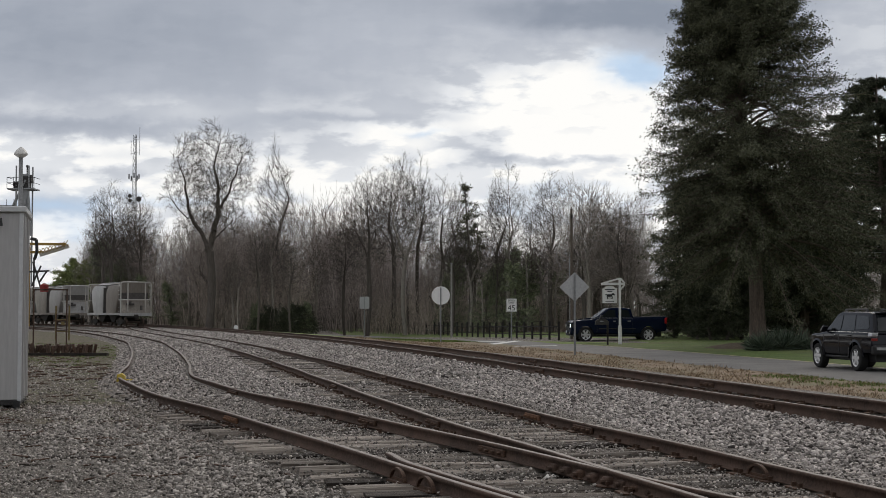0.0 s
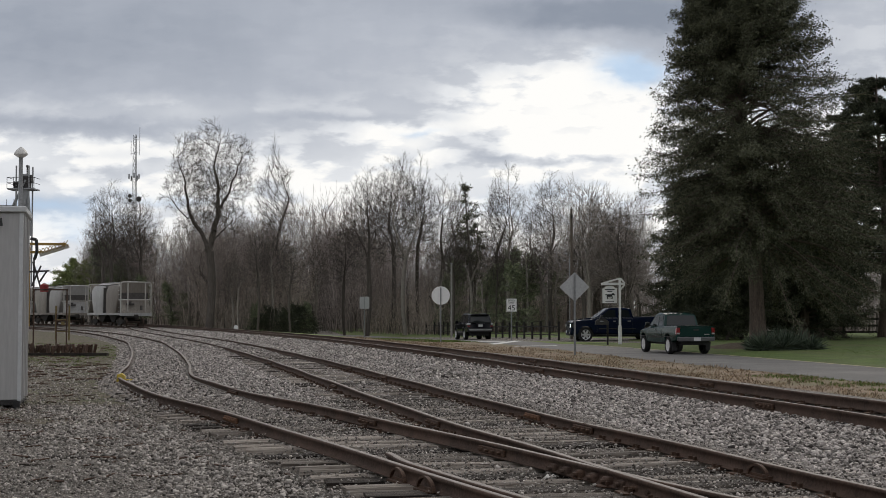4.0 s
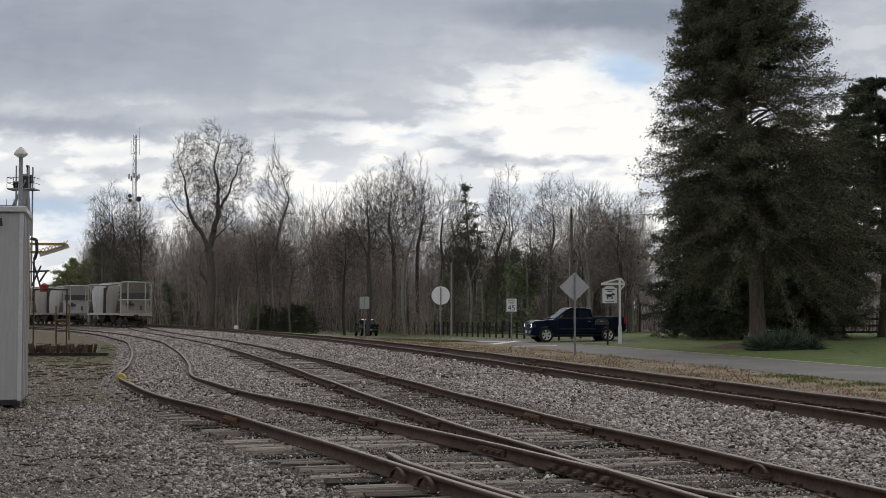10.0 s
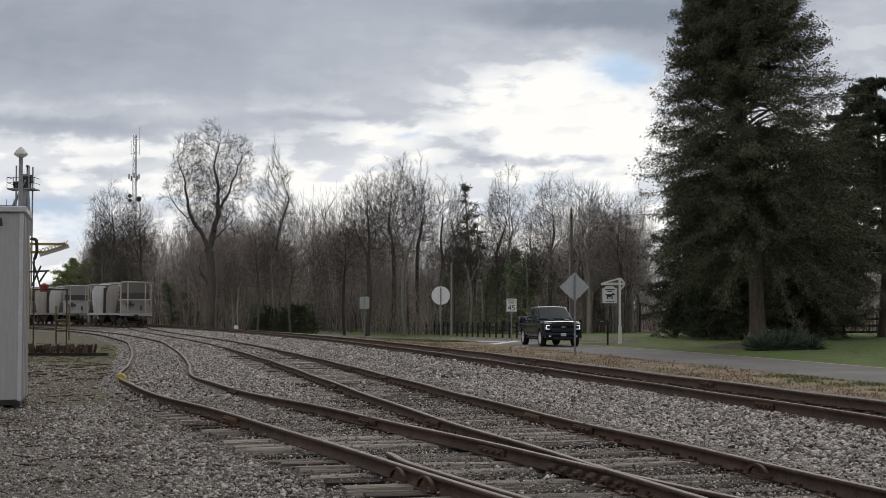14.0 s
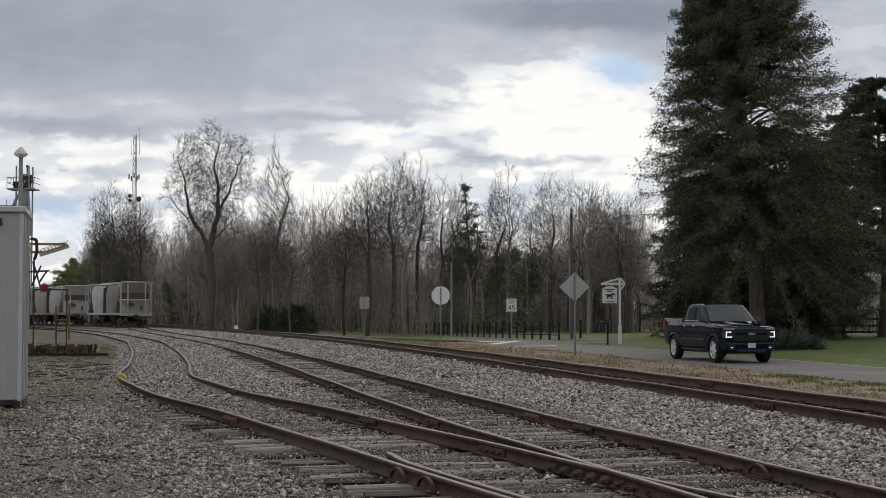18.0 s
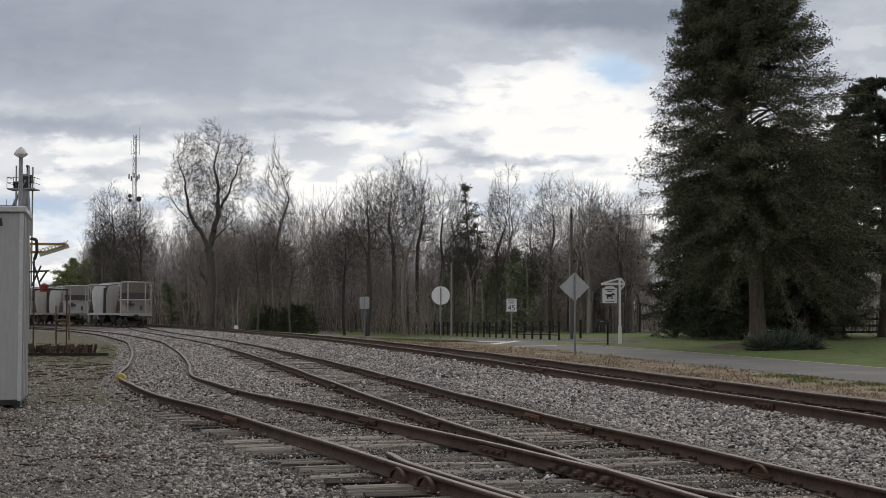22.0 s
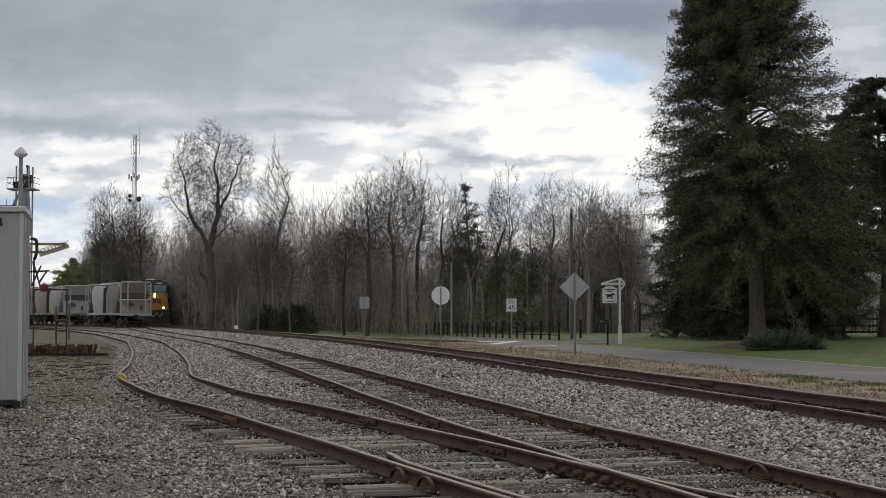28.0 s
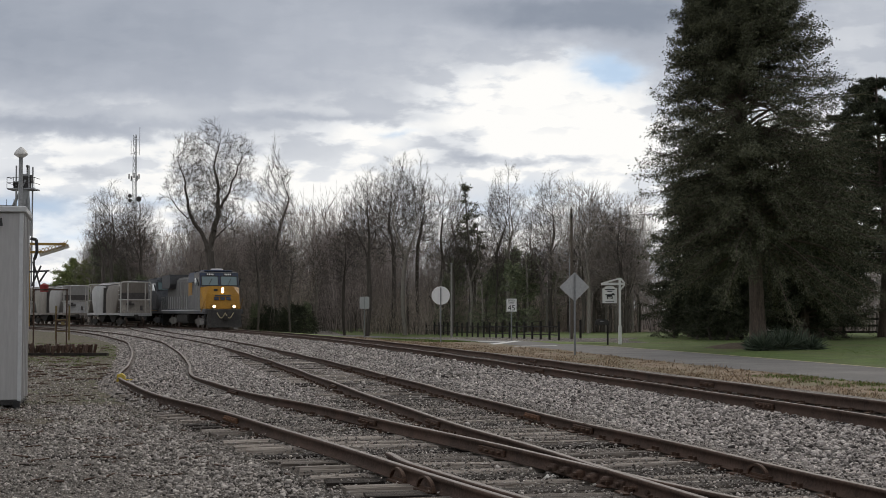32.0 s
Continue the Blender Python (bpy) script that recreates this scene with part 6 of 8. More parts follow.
tufts("yard_weeds", 3000, along_line(SPUR, -7, -1.3, 37, 66, 0.95), 0.045, 0.009, 74, M_BLADE, "thin green weeds in the yard dirt", per=4)
tufts("yard_weeds", 420, along_line(SPUR, -0.62, 0.6, 30.5, 35, 0.8), 0.035, 0.008, 78, M_BLADE, "thin green weeds between the spur rails", per=4)
tufts("yard_weeds", 380, along_line(SPUR, -3.6, -1.7, 17.5, 21.5, 1.0), 0.018, 0.005, 79, M_BLADE, "low green weeds among the yard stones", per=4)

yy = 57.0
yucca = thing("yucca_clump", pose(by_sight(1384, yy), yy, float(land(14, yy))), "clump of dark green strap-leaved yucca under the cedar", "bush")
r_n = np.random.default_rng(9)
for k in range(16):
    cx, cy_ = -1.35 + 2.7 * k / 15 + r_n.uniform(-0.12, 0.12), r_n.uniform(-0.5, 0.7)
    m = 150
    d = r_n.normal(size=(m, 3)) * np.array([0.8, 0.8, 0.5]) + np.array([0, 0, 0.7])
    at = np.zeros((m, 3)) + np.array([cx, cy_, 0.1])
    quick("rosette", *leaves(r_n, at, d, 0.82 if abs(cx) < 0.9 else 0.6, 0.018, 0.2), M_YUCCA, yucca)
# bare soil round the cedar's foot
soil = thing("soil_mound", pose(by_sight(1322, 60.5), 60.5, float(land(13.8, 60.5)) - 0.03), "low patch of bare brown soil round the cedar's foot", "soil")
bm = bmesh.new()
rings = []
for k, rr in enumerate((0.0, 0.35, 0.7, 1.0)):
    ring = []
    for i in range(22):
        a = 2 * math.pi * i / 22
        wob = 1 + 0.22 * math.sin(3 * a + 1) + 0.12 * math.sin(7 * a)
        ring.append(bm.verts.new((2.0 * rr * wob * math.cos(a), 1.5 * rr * wob * math.sin(a), 0.26 * (1 - rr * rr) + 0.02 * math.sin(5 * a + k))))
    rings.append(ring)
for p, q in zip(rings[:-1], rings[1:]):
    for i in range(22):
        bm.faces.new((p[i], q[i], q[(i + 1) % 22], p[(i + 1) % 22]))
bmesh.ops.remove_doubles(bm, verts=bm.verts, dist=0.03)
bmesh.ops.recalc_face_normals(bm, faces=bm.faces)
part("soil", bm, M_SHADE, soil, smooth=True)

# splinters, bark and small dark litter on the yard
rl = np.random.default_rng(12)
seg = []
for i in range(1500):
    y = 12 + 46 * rl.random()
    x = float(glide(SPUR, y)) - 1.5 - 7 * rl.random() ** 0.8
    a, ln = rl.uniform(0, math.pi), rl.uniform(0.05, 0.30)
    p = np.array([x, y, 0.012])
    seg.append((p, p + np.array([math.cos(a) * ln, math.sin(a) * ln, 0.01]), 0.008 + 0.008 * rl.random(), 0.006))
for i in range(80):
    y = 29 + 9.5 * rl.random()
    x = float(glide(SPUR, y)) - 1.2 - 5 * rl.random()
    a, ln = rl.normal() * 0.9, rl.uniform(0.10, 0.42)
    p = np.array([x, y, 0.015])
    seg.append((p, p + np.array([math.cos(a) * ln, math.sin(a) * ln, 0.02 * rl.random()]), 0.014 + 0.022 * rl.random(), 0.010))
tagged(quick("yard_litter", *tubes(seg, 4), M_PLATE), "dark splinters and twigs littering the yard", "litter", kind="stuff")


# ---- railway vehicles; local x points forward, z = 0 is the rail's top ----
M_HOPPER = mat("weathered_pale_grey_paint", (0.19, 0.172, 0.148), (0.33, 0.30, 0.262), 0.8, 0.6, 0.1, stain=(0.12, 0.10, 0.085), amount=0.6, stretch=(1.5, 1.5, 0.35))
M_CAGE = mat("white_cage_paint", (0.36, 0.35, 0.33), (0.53, 0.515, 0.485), 2.0, 0.6, 0.1, stain=(0.30, 0.25, 0.20), amount=0.4)
M_HOPPER_W = mat("pale_white_paint", (0.30, 0.298, 0.292), (0.45, 0.446, 0.438), 0.8, 0.5, 0.1, stain=(0.20, 0.18, 0.16), amount=0.5, stretch=(1.5, 1.5, 0.35))
# darker hopper grey: painted shade in gaps and recesses; the brake gear's own paint
M_HOPPER_D = mat("shade_and_dark_grey_paint", (0.06, 0.055, 0.052), (0.11, 0.10, 0.095), 0.8, 0.7, 0.1)
M_UNDER = mat("grimy_undercarriage", (0.012, 0.011, 0.010), (0.05, 0.045, 0.04), 3.0, 0.85, 0.3)
M_WHEEL = mat("rusty_wheel_steel", (0.04, 0.03, 0.025), (0.12, 0.085, 0.065), 4.0, 0.6, 0.2, metal=0.4)
M_LOCO_Y = mat("locomotive_yellow_paint", (0.30, 0.145, 0.012), (0.43, 0.22, 0.022), 1.4, 0.5, 0.05, stain=(0.20, 0.11, 0.035), amount=0.55)
M_LOCO_G = mat("dusty_grey_paint", (0.06, 0.058, 0.055), (0.23, 0.22, 0.205), 1.6, 0.6, 0.1, stain=(0.14, 0.14, 0.15), amount=0.5, stretch=(1, 1, 0.5))
M_LOCO_B = mat("dark_blue_paint", (0.022, 0.032, 0.062), (0.045, 0.06, 0.10), 1.0, 0.5, 0.05, stain=(0.06, 0.06, 0.065), amount=0.5)
M_LOCO_K = mat("dusty_dark_paint", (0.03, 0.033, 0.04), (0.085, 0.09, 0.10), 1.0, 0.65, 0.1, stain=(0.12, 0.11, 0.10), amount=0.5)
M_TRUCK = mat("dusty_truck_paint", (0.10, 0.093, 0.085), (0.26, 0.245, 0.225), 2.0, 0.7, 0.2, stain=(0.07, 0.055, 0.045), amount=0.5)
M_PILOT = mat("sooty_pilot_paint", (0.010, 0.010, 0.010), (0.06, 0.055, 0.05), 2.0, 0.75, 0.3, stain=(0.075, 0.068, 0.06), amount=0.5)
M_LOCO_P = mat("pale_dusty_paint", (0.30, 0.30, 0.29), (0.46, 0.46, 0.45), 2.0, 0.6, 0.1)
# tint and the sky's pale teal reflection, both put into the base colour
M_GLASS_T = plain("cab_glass_with_sky_teal", (0.12, 0.175, 0.185), 0.08, 0.0, coat=0.5)
M_LAMP = plain("lit_headlamp", (1, 0.95, 0.85), 0.3, glow=(1.0, 0.66, 0.34), strength=7)
M_WHITE = plain("white_paint", (0.75, 0.75, 0.74), 0.5)
M_ROPE = plain("pale_hose", (0.42, 0.36, 0.22), 0.7)


def wheelset(name, parent, x, r, gauge=1.435):
    bm = bmesh.new()
    for s in (-1, 1):
        y = s * gauge / 2
        add_rod(bm, (0, y, 0), (0, y + s * 0.12, 0), r, r * 0.985, 20)
        add_rod(bm, (0, y - s * 0.03, 0), (0, y, 0), r + 0.025, r + 0.025, 20)
        add_rod(bm, (0, y + s * 0.12, 0), (0, y + s * 0.16, 0), r * 0.35, r * 0.3, 12)
    add_rod(bm, (0, -gauge / 2, 0), (0, gauge / 2, 0), 0.08)
    ob = part(name, bm, M_WHEEL, parent)
    ob.matrix_basis = pose(x, 0, r)
    return ob


def bogie(parent, x, axles, r, frame_h=0.26, paint=None):
    span = abs(axles[-1] - axles[0])
    bm = bmesh.new()
    for s in (-1, 1):
        y = s * 1.0
        add_profile(bm, [(x - span / 2 - 0.35, r - 0.08), (x - span / 2 + 0.3, r - 0.12), (x - 0.35, r - 0.26), (x + 0.35, r - 0.26), (x + span / 2 - 0.3, r - 0.12), (x + span / 2 + 0.35, r - 0.08), (x + span / 2 + 0.35, r + 0.14), (x + 0.5, r + frame_h), (x - 0.5, r + frame_h), (x - span / 2 - 0.35, r + 0.14)], y - 0.07, y + 0.07)
        for a in axles:
            add_box(bm, x + a - 0.14, x + a + 0.14, y + s * 0.05 - 0.06, y + s * 0.05 + 0.10, r - 0.15, r + 0.15, 0.03)
        for k in (-0.14, 0.0, 0.14):
            add_rod(bm, (x + k, y, r - 0.22), (x + k, y, r + 0.12), 0.055)
    add_box(bm, x - 0.2, x + 0.2, -1.05, 1.05, r - 0.05, r + 0.2, 0.03)
    bmesh.ops.recalc_face_normals(bm, faces=bm.faces)
    part("bogie_frame", bm, paint or M_UNDER, parent)
    return [wheelset("wheelset", parent, x + a, r) for a in axles]


def hopper_car(name, m, label, paint):
    """A covered hopper: bulging bins with a slope sheet at each end, end cages, ladders and a roof walk."""
    c = thing(name, m, label, "hopper car", "parked hopper cars")
    W = 2.86
    sec = [(-W / 2 + 0.06, 1.15), (-W / 2 - 0.0, 1.7), (-W / 2, 2.6), (-W / 2 + 0.05, 3.3), (-W / 2 + 0.28, 3.72), (-0.55, 3.98), (0.55, 3.98), (W / 2 - 0.28, 3.72), (W / 2 - 0.05, 3.3), (W / 2, 2.6), (W / 2, 1.7), (W / 2 - 0.06, 1.15)]
    # inner wall coloured dark to paint the shade between the bins
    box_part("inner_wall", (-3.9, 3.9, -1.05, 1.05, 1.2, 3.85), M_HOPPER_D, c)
    for k, (xa, xb) in enumerate(((-5.3, -0.3), (0.3, 5.3))):
        bm = bmesh.new()
        rows = []
        for i in range(17):
            u = i / 16
            x = xa + (xb - xa) * u
            f = 0.74 + 0.27 * math.sin(u * math.pi) ** 0.28
            over = max(0.0, abs(x) - 3.7)
            rows.append([bm.verts.new((x - math.copysign(over * 0.85 * max(0.0, min(1.0, (2.75 - z) / 1.5)), x), y * f, z)) for y, z in sec])
        for p, q in zip(rows[:-1], rows[1:]):
            for j in range(len(sec)):
                bm.faces.new((p[j], p[(j + 1) % len(sec)], q[(j + 1) % len(sec)], q[j]))
        bm.faces.new(rows[0][::-1])
        bm.faces.new(rows[-1])
        bmesh.ops.recalc_face_normals(bm, faces=bm.faces)
        part("bin", bm, paint[k], c, smooth=True).data.set_sharp_from_angle(angle=radians(30))
    # ribs take the same dark tone, painted shade of the bin gap
    for s in (-1, 1):
        for x in (-0.28, 0.28):
            box_part("side_rib", (x - 0.03, x + 0.03, min(s * 1.06, s * 1.32), max(s * 1.06, s * 1.32), 1.2, 3.55), M_HOPPER_D, c, "recessed rib between the bins, coloured dark as shade")
    for xa, xb in ((-3.6, -0.4), (0.4, 3.6)):
        bm = bmesh.new()
        add_profile(bm, [(xa, 1.16), (xa + 1.15, 0.42), (xb - 1.15, 0.42), (xb, 1.16)], -1.0, 1.0)
        part("discharge_bay", bm, M_UNDER, c)
    for s in (-1, 1):
        box_part("side_sill", (-6.0, 6.0, s * 1.40 - 0.06, s * 1.40 + 0.06, 1.05, 1.25), paint[0], c)
    box_part("centre_sill", (-6.2, 6.2, -0.2, 0.2, 0.82, 1.1), M_UNDER, c)
    box_part("roof_walk", (-5.4, 5.4, -0.32, 0.32, 4.03, 4.08), M_GALV, c)
    for i in range(5):
        bm = bmesh.new()
        add_rod(bm, (-4.4 + 2.2 * i, 0, 3.96), (-4.4 + 2.2 * i, 0, 4.10), 0.42, 0.40, 14)
        part("hatch", bm, paint[0], c)
    for s in (-1, 1):
        x0 = s * 5.3
        bm = bmesh.new()
        add_profile(bm, [(x0, 3.05), (x0 + s * 0.1, 3.05), (x0 + s * 0.1, 3.95), (x0, 3.95)], -1.25, 1.25)
        bmesh.ops.recalc_face_normals(bm, faces=bm.faces)
        part("end_sheet", bm, paint[1], c)
        # flat sheet coloured dark as the shade over the slope sheet
        bm = bmesh.new()
        add_profile(bm, [(x0 + s * 0.02, 3.25), (x0 + s * 0.08, 3.25), (x0 + s * 0.08, 2.45), (x0 + s * 0.02, 2.45)], -1.3, 1.3)
        bmesh.ops.recalc_face_normals(bm, faces=bm.faces)
        part("dark_opening", bm, M_HOPPER_D, c, "flat dark sheet painted as shade over the slope sheet")
        bm = bmesh.new()
        add_profile(bm, [(x0 + s * 0.04, 2.42), (x0 + s * 0.12, 2.42), (x0 + s * 0.85, 1.25), (x0 + s * 0.75, 1.22)], -1.3, 1.3)
        bmesh.ops.recalc_face_normals(bm, faces=bm.faces)
        part("slope_sheet", bm, paint[1], c)
        box_part("end_sill", (min(s * 5.95, s * 6.15), max(s * 5.95, s * 6.15), -1.42, 1.42, 0.98, 1.24), paint[0], c)
        for y in (-1.36, -0.72, 0.85, 1.36):
            rod_part("end_post", (s * 6.05, y, 1.2), (s * 6.05, y, 3.85 if abs(y) > 1 else 4.0), 0.06, M_CAGE, c, sides=6)
        for z in (1.22, 2.42, 3.98):
            rod_part("end_bar", (s * 6.05, -1.3, z), (s * 6.05, 1.3, z), 0.055, M_CAGE, c, sides=6)
        bm = bmesh.new()
        for sy in (-1, 1):
            add_rod(bm, (s * 6.05, sy * 1.36, 3.83), (s * 6.05, sy * 1.22, 4.0), 0.055, sides=6)
            add_rod(bm, (s * 6.05, sy * 1.36, 3.6), (s * 5.35, sy * 1.36, 3.75), 0.04, sides=6)
            add_rod(bm, (s * 6.05, sy * 1.36, 2.4), (s * 5.35, sy * 1.36, 2.4), 0.04, sides=6)
        part("grab_rail", bm, M_CAGE, c)
        for sy in (-1, 1):
            for i in range(7):
                rod_part("ladder_rung", (s * 5.75, sy * 1.40, 1.35 + 0.38 * i), (s * 5.35, sy * 1.40, 1.35 + 0.38 * i), 0.022, paint[0], c, sides=5)
        bm = bmesh.new()
        add_box(bm, s * 5.9 - 0.1, s * 5.9 + 0.1, -0.85, -0.1, 1.95, 2.12, 0.04)
        add_rod(bm, (s * 5.9, -0.5, 2.12), (s * 5.9, -0.5, 2.26), 0.15, 0.15, 12)
        add_rod(bm, (s * 6.02, 0.5, 1.5), (s * 6.02, 0.5, 1.9), 0.12, 0.12, 10)
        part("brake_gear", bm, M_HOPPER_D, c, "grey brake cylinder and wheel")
        bm = bmesh.new()
        add_box(bm, min(s * 6.1, s * 6.7), max(s * 6.1, s * 6.7), -0.12, 0.12, 0.72, 1.0, 0.03)
        add_rod(bm, (s * 6.2, 0.4, 0.95), (s * 6.45, 0.35, 0.35), 0.03)
        part("coupler", bm, M_UNDER, c)
        bogie(c, s * 4.6, (-0.88, 0.88), 0.42)
    return c


def on_line(line, y, z=0.0, base=10.0):
    """A pose on a track's rail tops: the middle of a vehicle whose bogies are 'base' apart."""
    ys = np.linspace(y - base, y + base, 81)
    xs = glide(line, ys)
    i0 = int(np.argmin(np.abs(np.hypot(xs[:40] - xs[40], ys[:40] - ys[40]) - base / 2)))
    i1 = 41 + int(np.argmin(np.abs(np.hypot(xs[41:] - xs[40], ys[41:] - ys[40]) - base / 2)))
    a = math.atan2(ys[i0] - ys[i1], xs[i0] - xs[i1])
    mx, my = (xs[i0] + xs[i1]) / 2, (ys[i0] + ys[i1]) / 2
    return pose(mx, my, z, 0, 0, math.degrees(a))


def arc_y(line, y0, dist):
    """Depth reached by going dist metres outward along a line from depth y0."""
    ys = np.arange(y0, y0 + dist + 30, 0.25)
    xs = glide(line, ys)
    s = np.concatenate(([0], np.cumsum(np.hypot(np.diff(xs), np.diff(ys)))))
    return float(np.interp(dist, s, ys))


HOP0 = 126.3
hy = HOP0
for k, lab, pt in ((0, "pale grey covered hopper car with an end cage", (M_HOPPER_W, M_HOPPER)), (1, "white and grey covered hopper car", (M_HOPPER, M_HOPPER_W)), (2, "grey covered hopper car", (M_HOPPER, M_HOPPER))):
    hopper_car("hopper_car", on_line(SIDE, hy, RAIL_TOP - 0.03, base=9.2), lab, pt)
    hy = arc_y(SIDE, hy, 19.5 if k == 0 else 13.4)


def locomotive(name, label, hood, nose, cab, lit):
    """A six-axle road diesel: nose, wide cab, long hood, radiator wings, walkways with railings."""
    c = thing(name, pose(0, 0, 0), label, "locomotive", "locomotives")
    # underframe, tank, plough
    box_part("underframe", (-11.0, 10.9, -1.45, 1.45, 1.15, 1.52), M_LOCO_K, c, bevel=0.03)
    bm = bmesh.new()
    add_profile(bm, [(-2.9, 0.42), (2.6, 0.42), (2.6, 1.15), (-2.9, 1.15)], -1.35, 1.35)
    bmesh.ops.bevel(bm, geom=bm.edges[:], offset=0.12, segments=2, affect="EDGES")
    part("fuel_tank", bm, M_UNDER, c)
    for s in (1, -1):
        bm = bmesh.new()
        add_profile(bm, [(s * 10.9, 0.12), (s * 11.35, 0.14), (s * 11.15, 0.75), (s * 11.0, 1.5), (s * 10.85, 1.5)], -1.27, 1.27)
        bmesh.ops.recalc_face_normals(bm, faces=bm.faces)
        part("plough", bm, M_PILOT, c)
        box_part("coupler", (min(s * 11.0, s * 11.7), max(s * 11.0, s * 11.7), -0.14, 0.14, 0.7, 1.0), M_UNDER, c, bevel=0.03)
        prev = None
        bm = bmesh.new()
        for i in range(13):
            u = i / 12
            p = Vector((s * 11.35, -0.62 + 1.24 * u, 1.25 - 0.42 * abs(math.sin(2 * math.pi * u)) - 0.0))
            if prev is not None:
                add_rod(bm, prev, p, 0.03, sides=5)
            prev = p
        part("air_hose", bm, M_ROPE, c, "pale looping air hoses")
        for sy in (-1, 1):
            bm = bmesh.new()
            for i in range(4):
                add_box(bm, s * 10.5 - 0.32, s * 10.5 + 0.32, sy * 1.48 - 0.12, sy * 1.48 + 0.06, 0.35 + 0.3 * i, 0.39 + 0.3 * i)
            add_box(bm, s * 10.5 - 0.36, s * 10.5 - 0.32, sy * 1.36, sy * 1.36 + 0.1, 0.3, 1.5)
            part("steps", bm, M_LOCO_K, c)
    for x in (6.6, -6.6):
        bogie(c, x, (-1.95, 0.0, 1.95), 0.53, 0.32, M_TRUCK if lit else M_LOCO_K)
    # long hood
    bm = bmesh.new()
    add_profile(bm, [(-10.3, 1.52), (6.4, 1.52), (6.4, 4.25), (-10.3, 4.25)], -0.98, 0.98, inset=0.05)
    bmesh.ops.bevel(bm, geom=[e for e in bm.edges if min(v.co.z for v in e.verts) > 4], offset=0.18, segments=3, affect="EDGES")
    part("long_hood", bm, hood, c)
    for i in range(9):
        for sy in (-1, 1):
            box_part("hood_door", (-4.6 + 1.05 * i, -3.66 + 1.05 * i, min(sy * 0.975, sy * 1.005), max(sy * 0.975, sy * 1.005), 1.75, 3.85), hood, c, bevel=0.008)
    bm = bmesh.new()
    add_profile(bm, [(-10.2, 3.35), (-6.0, 3.35), (-5.6, 3.75), (-5.6, 4.55), (-10.2, 4.55)], -1.5, 1.5)
    part("radiator_wing", bm, M_LOCO_K, c)
    bm = bmesh.new()
    add_profile(bm, [(2.9, 3.7), (5.6, 3.7), (5.6, 4.45), (2.9, 4.45)], -1.4, 1.4, inset=0.1)
    part("brake_blister", bm, M_LOCO_B if lit else M_LOCO_K, c, "dark box over the walkway")
    box_part("side_cabinet", (3.0, 6.2, -1.30, 1.30, 1.52, 2.65), hood, c, bevel=0.02)
    for x in (-1.5, -0.2, 1.2):
        bm = bmesh.new()
        add_box(bm, x - 0.4, x + 0.4, -0.6, 0.6, 4.2, 4.42, 0.04)
        part("roof_hatch", bm, M_LOCO_K, c)
    box_part("exhaust_stack", (0.1, 0.8, -0.35, 0.35, 4.4, 4.68), M_UNDER, c)
    # cab and nose
    bm = bmesh.new()
    add_profile(bm, [(6.4, 1.52), (9.05, 1.52), (9.05, 3.25), (8.72, 4.22), (8.45, 4.45), (6.4, 4.45)], -1.52, 1.52)
    bmesh.ops.bevel(bm, geom=[e for e in bm.edges if min(v.co.z for v in e.verts) > 4.1], offset=0.12, segments=2, affect="EDGES")
    part("cab", bm, cab, c)
    bm = bmesh.new()
    a = [bm.verts.new(p) for p in ((9.05, -1.5, 1.52), (9.05, 1.5, 1.52), (9.05, 1.5, 3.22), (9.05, -1.5, 3.22))]
    b = [bm.verts.new(p) for p in ((10.55, -1.34, 1.52), (10.55, 1.34, 1.52), (10.3, 1.30, 2.62), (10.3, -1.30, 2.62))]
    d = [bm.verts.new(p) for p in ((9.95, 0.85, 3.28), (9.95, -0.85, 3.28))]
    bm.faces.new(b)
    bm.faces.new((b[3], b[2], d[0], d[1]))
    bm.faces.new((a[3], a[2], d[0], d[1])[::-1])
    bm.faces.new((a[1], a[2], d[0], b[2], b[1]))
    bm.faces.new((a[0], b[0], b[3], d[1], a[3]))
    bm.faces.new((a[0], a[1], b[1], b[0]))
    bmesh.ops.recalc_face_normals(bm, faces=bm.faces)
    bmesh.ops.bevel(bm, geom=bm.edges[:], offset=0.05, segments=2, affect="EDGES")
    part("nose", bm, nose, c, "tall yellow nose" if lit else "")
    if lit:
        tl = math.degrees(math.atan2(0.33, 0.97))
        bm = bmesh.new()
        add_box(bm, -0.01, 0.008, -1.5, 1.5, -0.5, 0.62, 0.004, m=pose(8.885, 0, 3.76, 0, -tl, 0))
        part("cab_front", bm, M_LOCO_B, c, "dark blue cab front round the windows")
    # roof with its pale top, number boards, windscreens
    box_part("cab_roof", (6.5, 8.5, -1.1, 1.1, 4.43, 4.55), M_LOCO_G, c, bevel=0.04)
    bm = bmesh.new()
    add_box(bm, 7.4, 8.2, -0.42, 0.42, 4.53, 4.68, 0.05)
    part("air_conditioner", bm, M_WHITE, c, "pale unit on the cab roof")
    tilt = math.degrees(math.atan2(0.33, 0.97))
    for sy in (-1, 1):
        bm = bmesh.new()
        add_box(bm, -0.012, 0.016, -0.62, 0.62, -0.36, 0.36, 0.01, m=pose(8.905, sy * 0.74, 3.70, 0, -tilt, 0))
        ws = part("windscreen", bm, M_GLASS_T, c, "teal cab window with tint and sky reflection in its colour")
        for y0, y1, z0, z1 in ((-0.66, 0.66, 0.36, 0.42), (-0.66, 0.66, -0.42, -0.36), (-0.67, -0.61, -0.38, 0.38), (0.61, 0.67, -0.38, 0.38)):
            bm = bmesh.new()
            add_box(bm, -0.012, 0.03, y0, y1, z0, z1, m=pose(8.905, sy * 0.74, 3.70, 0, -tilt, 0))
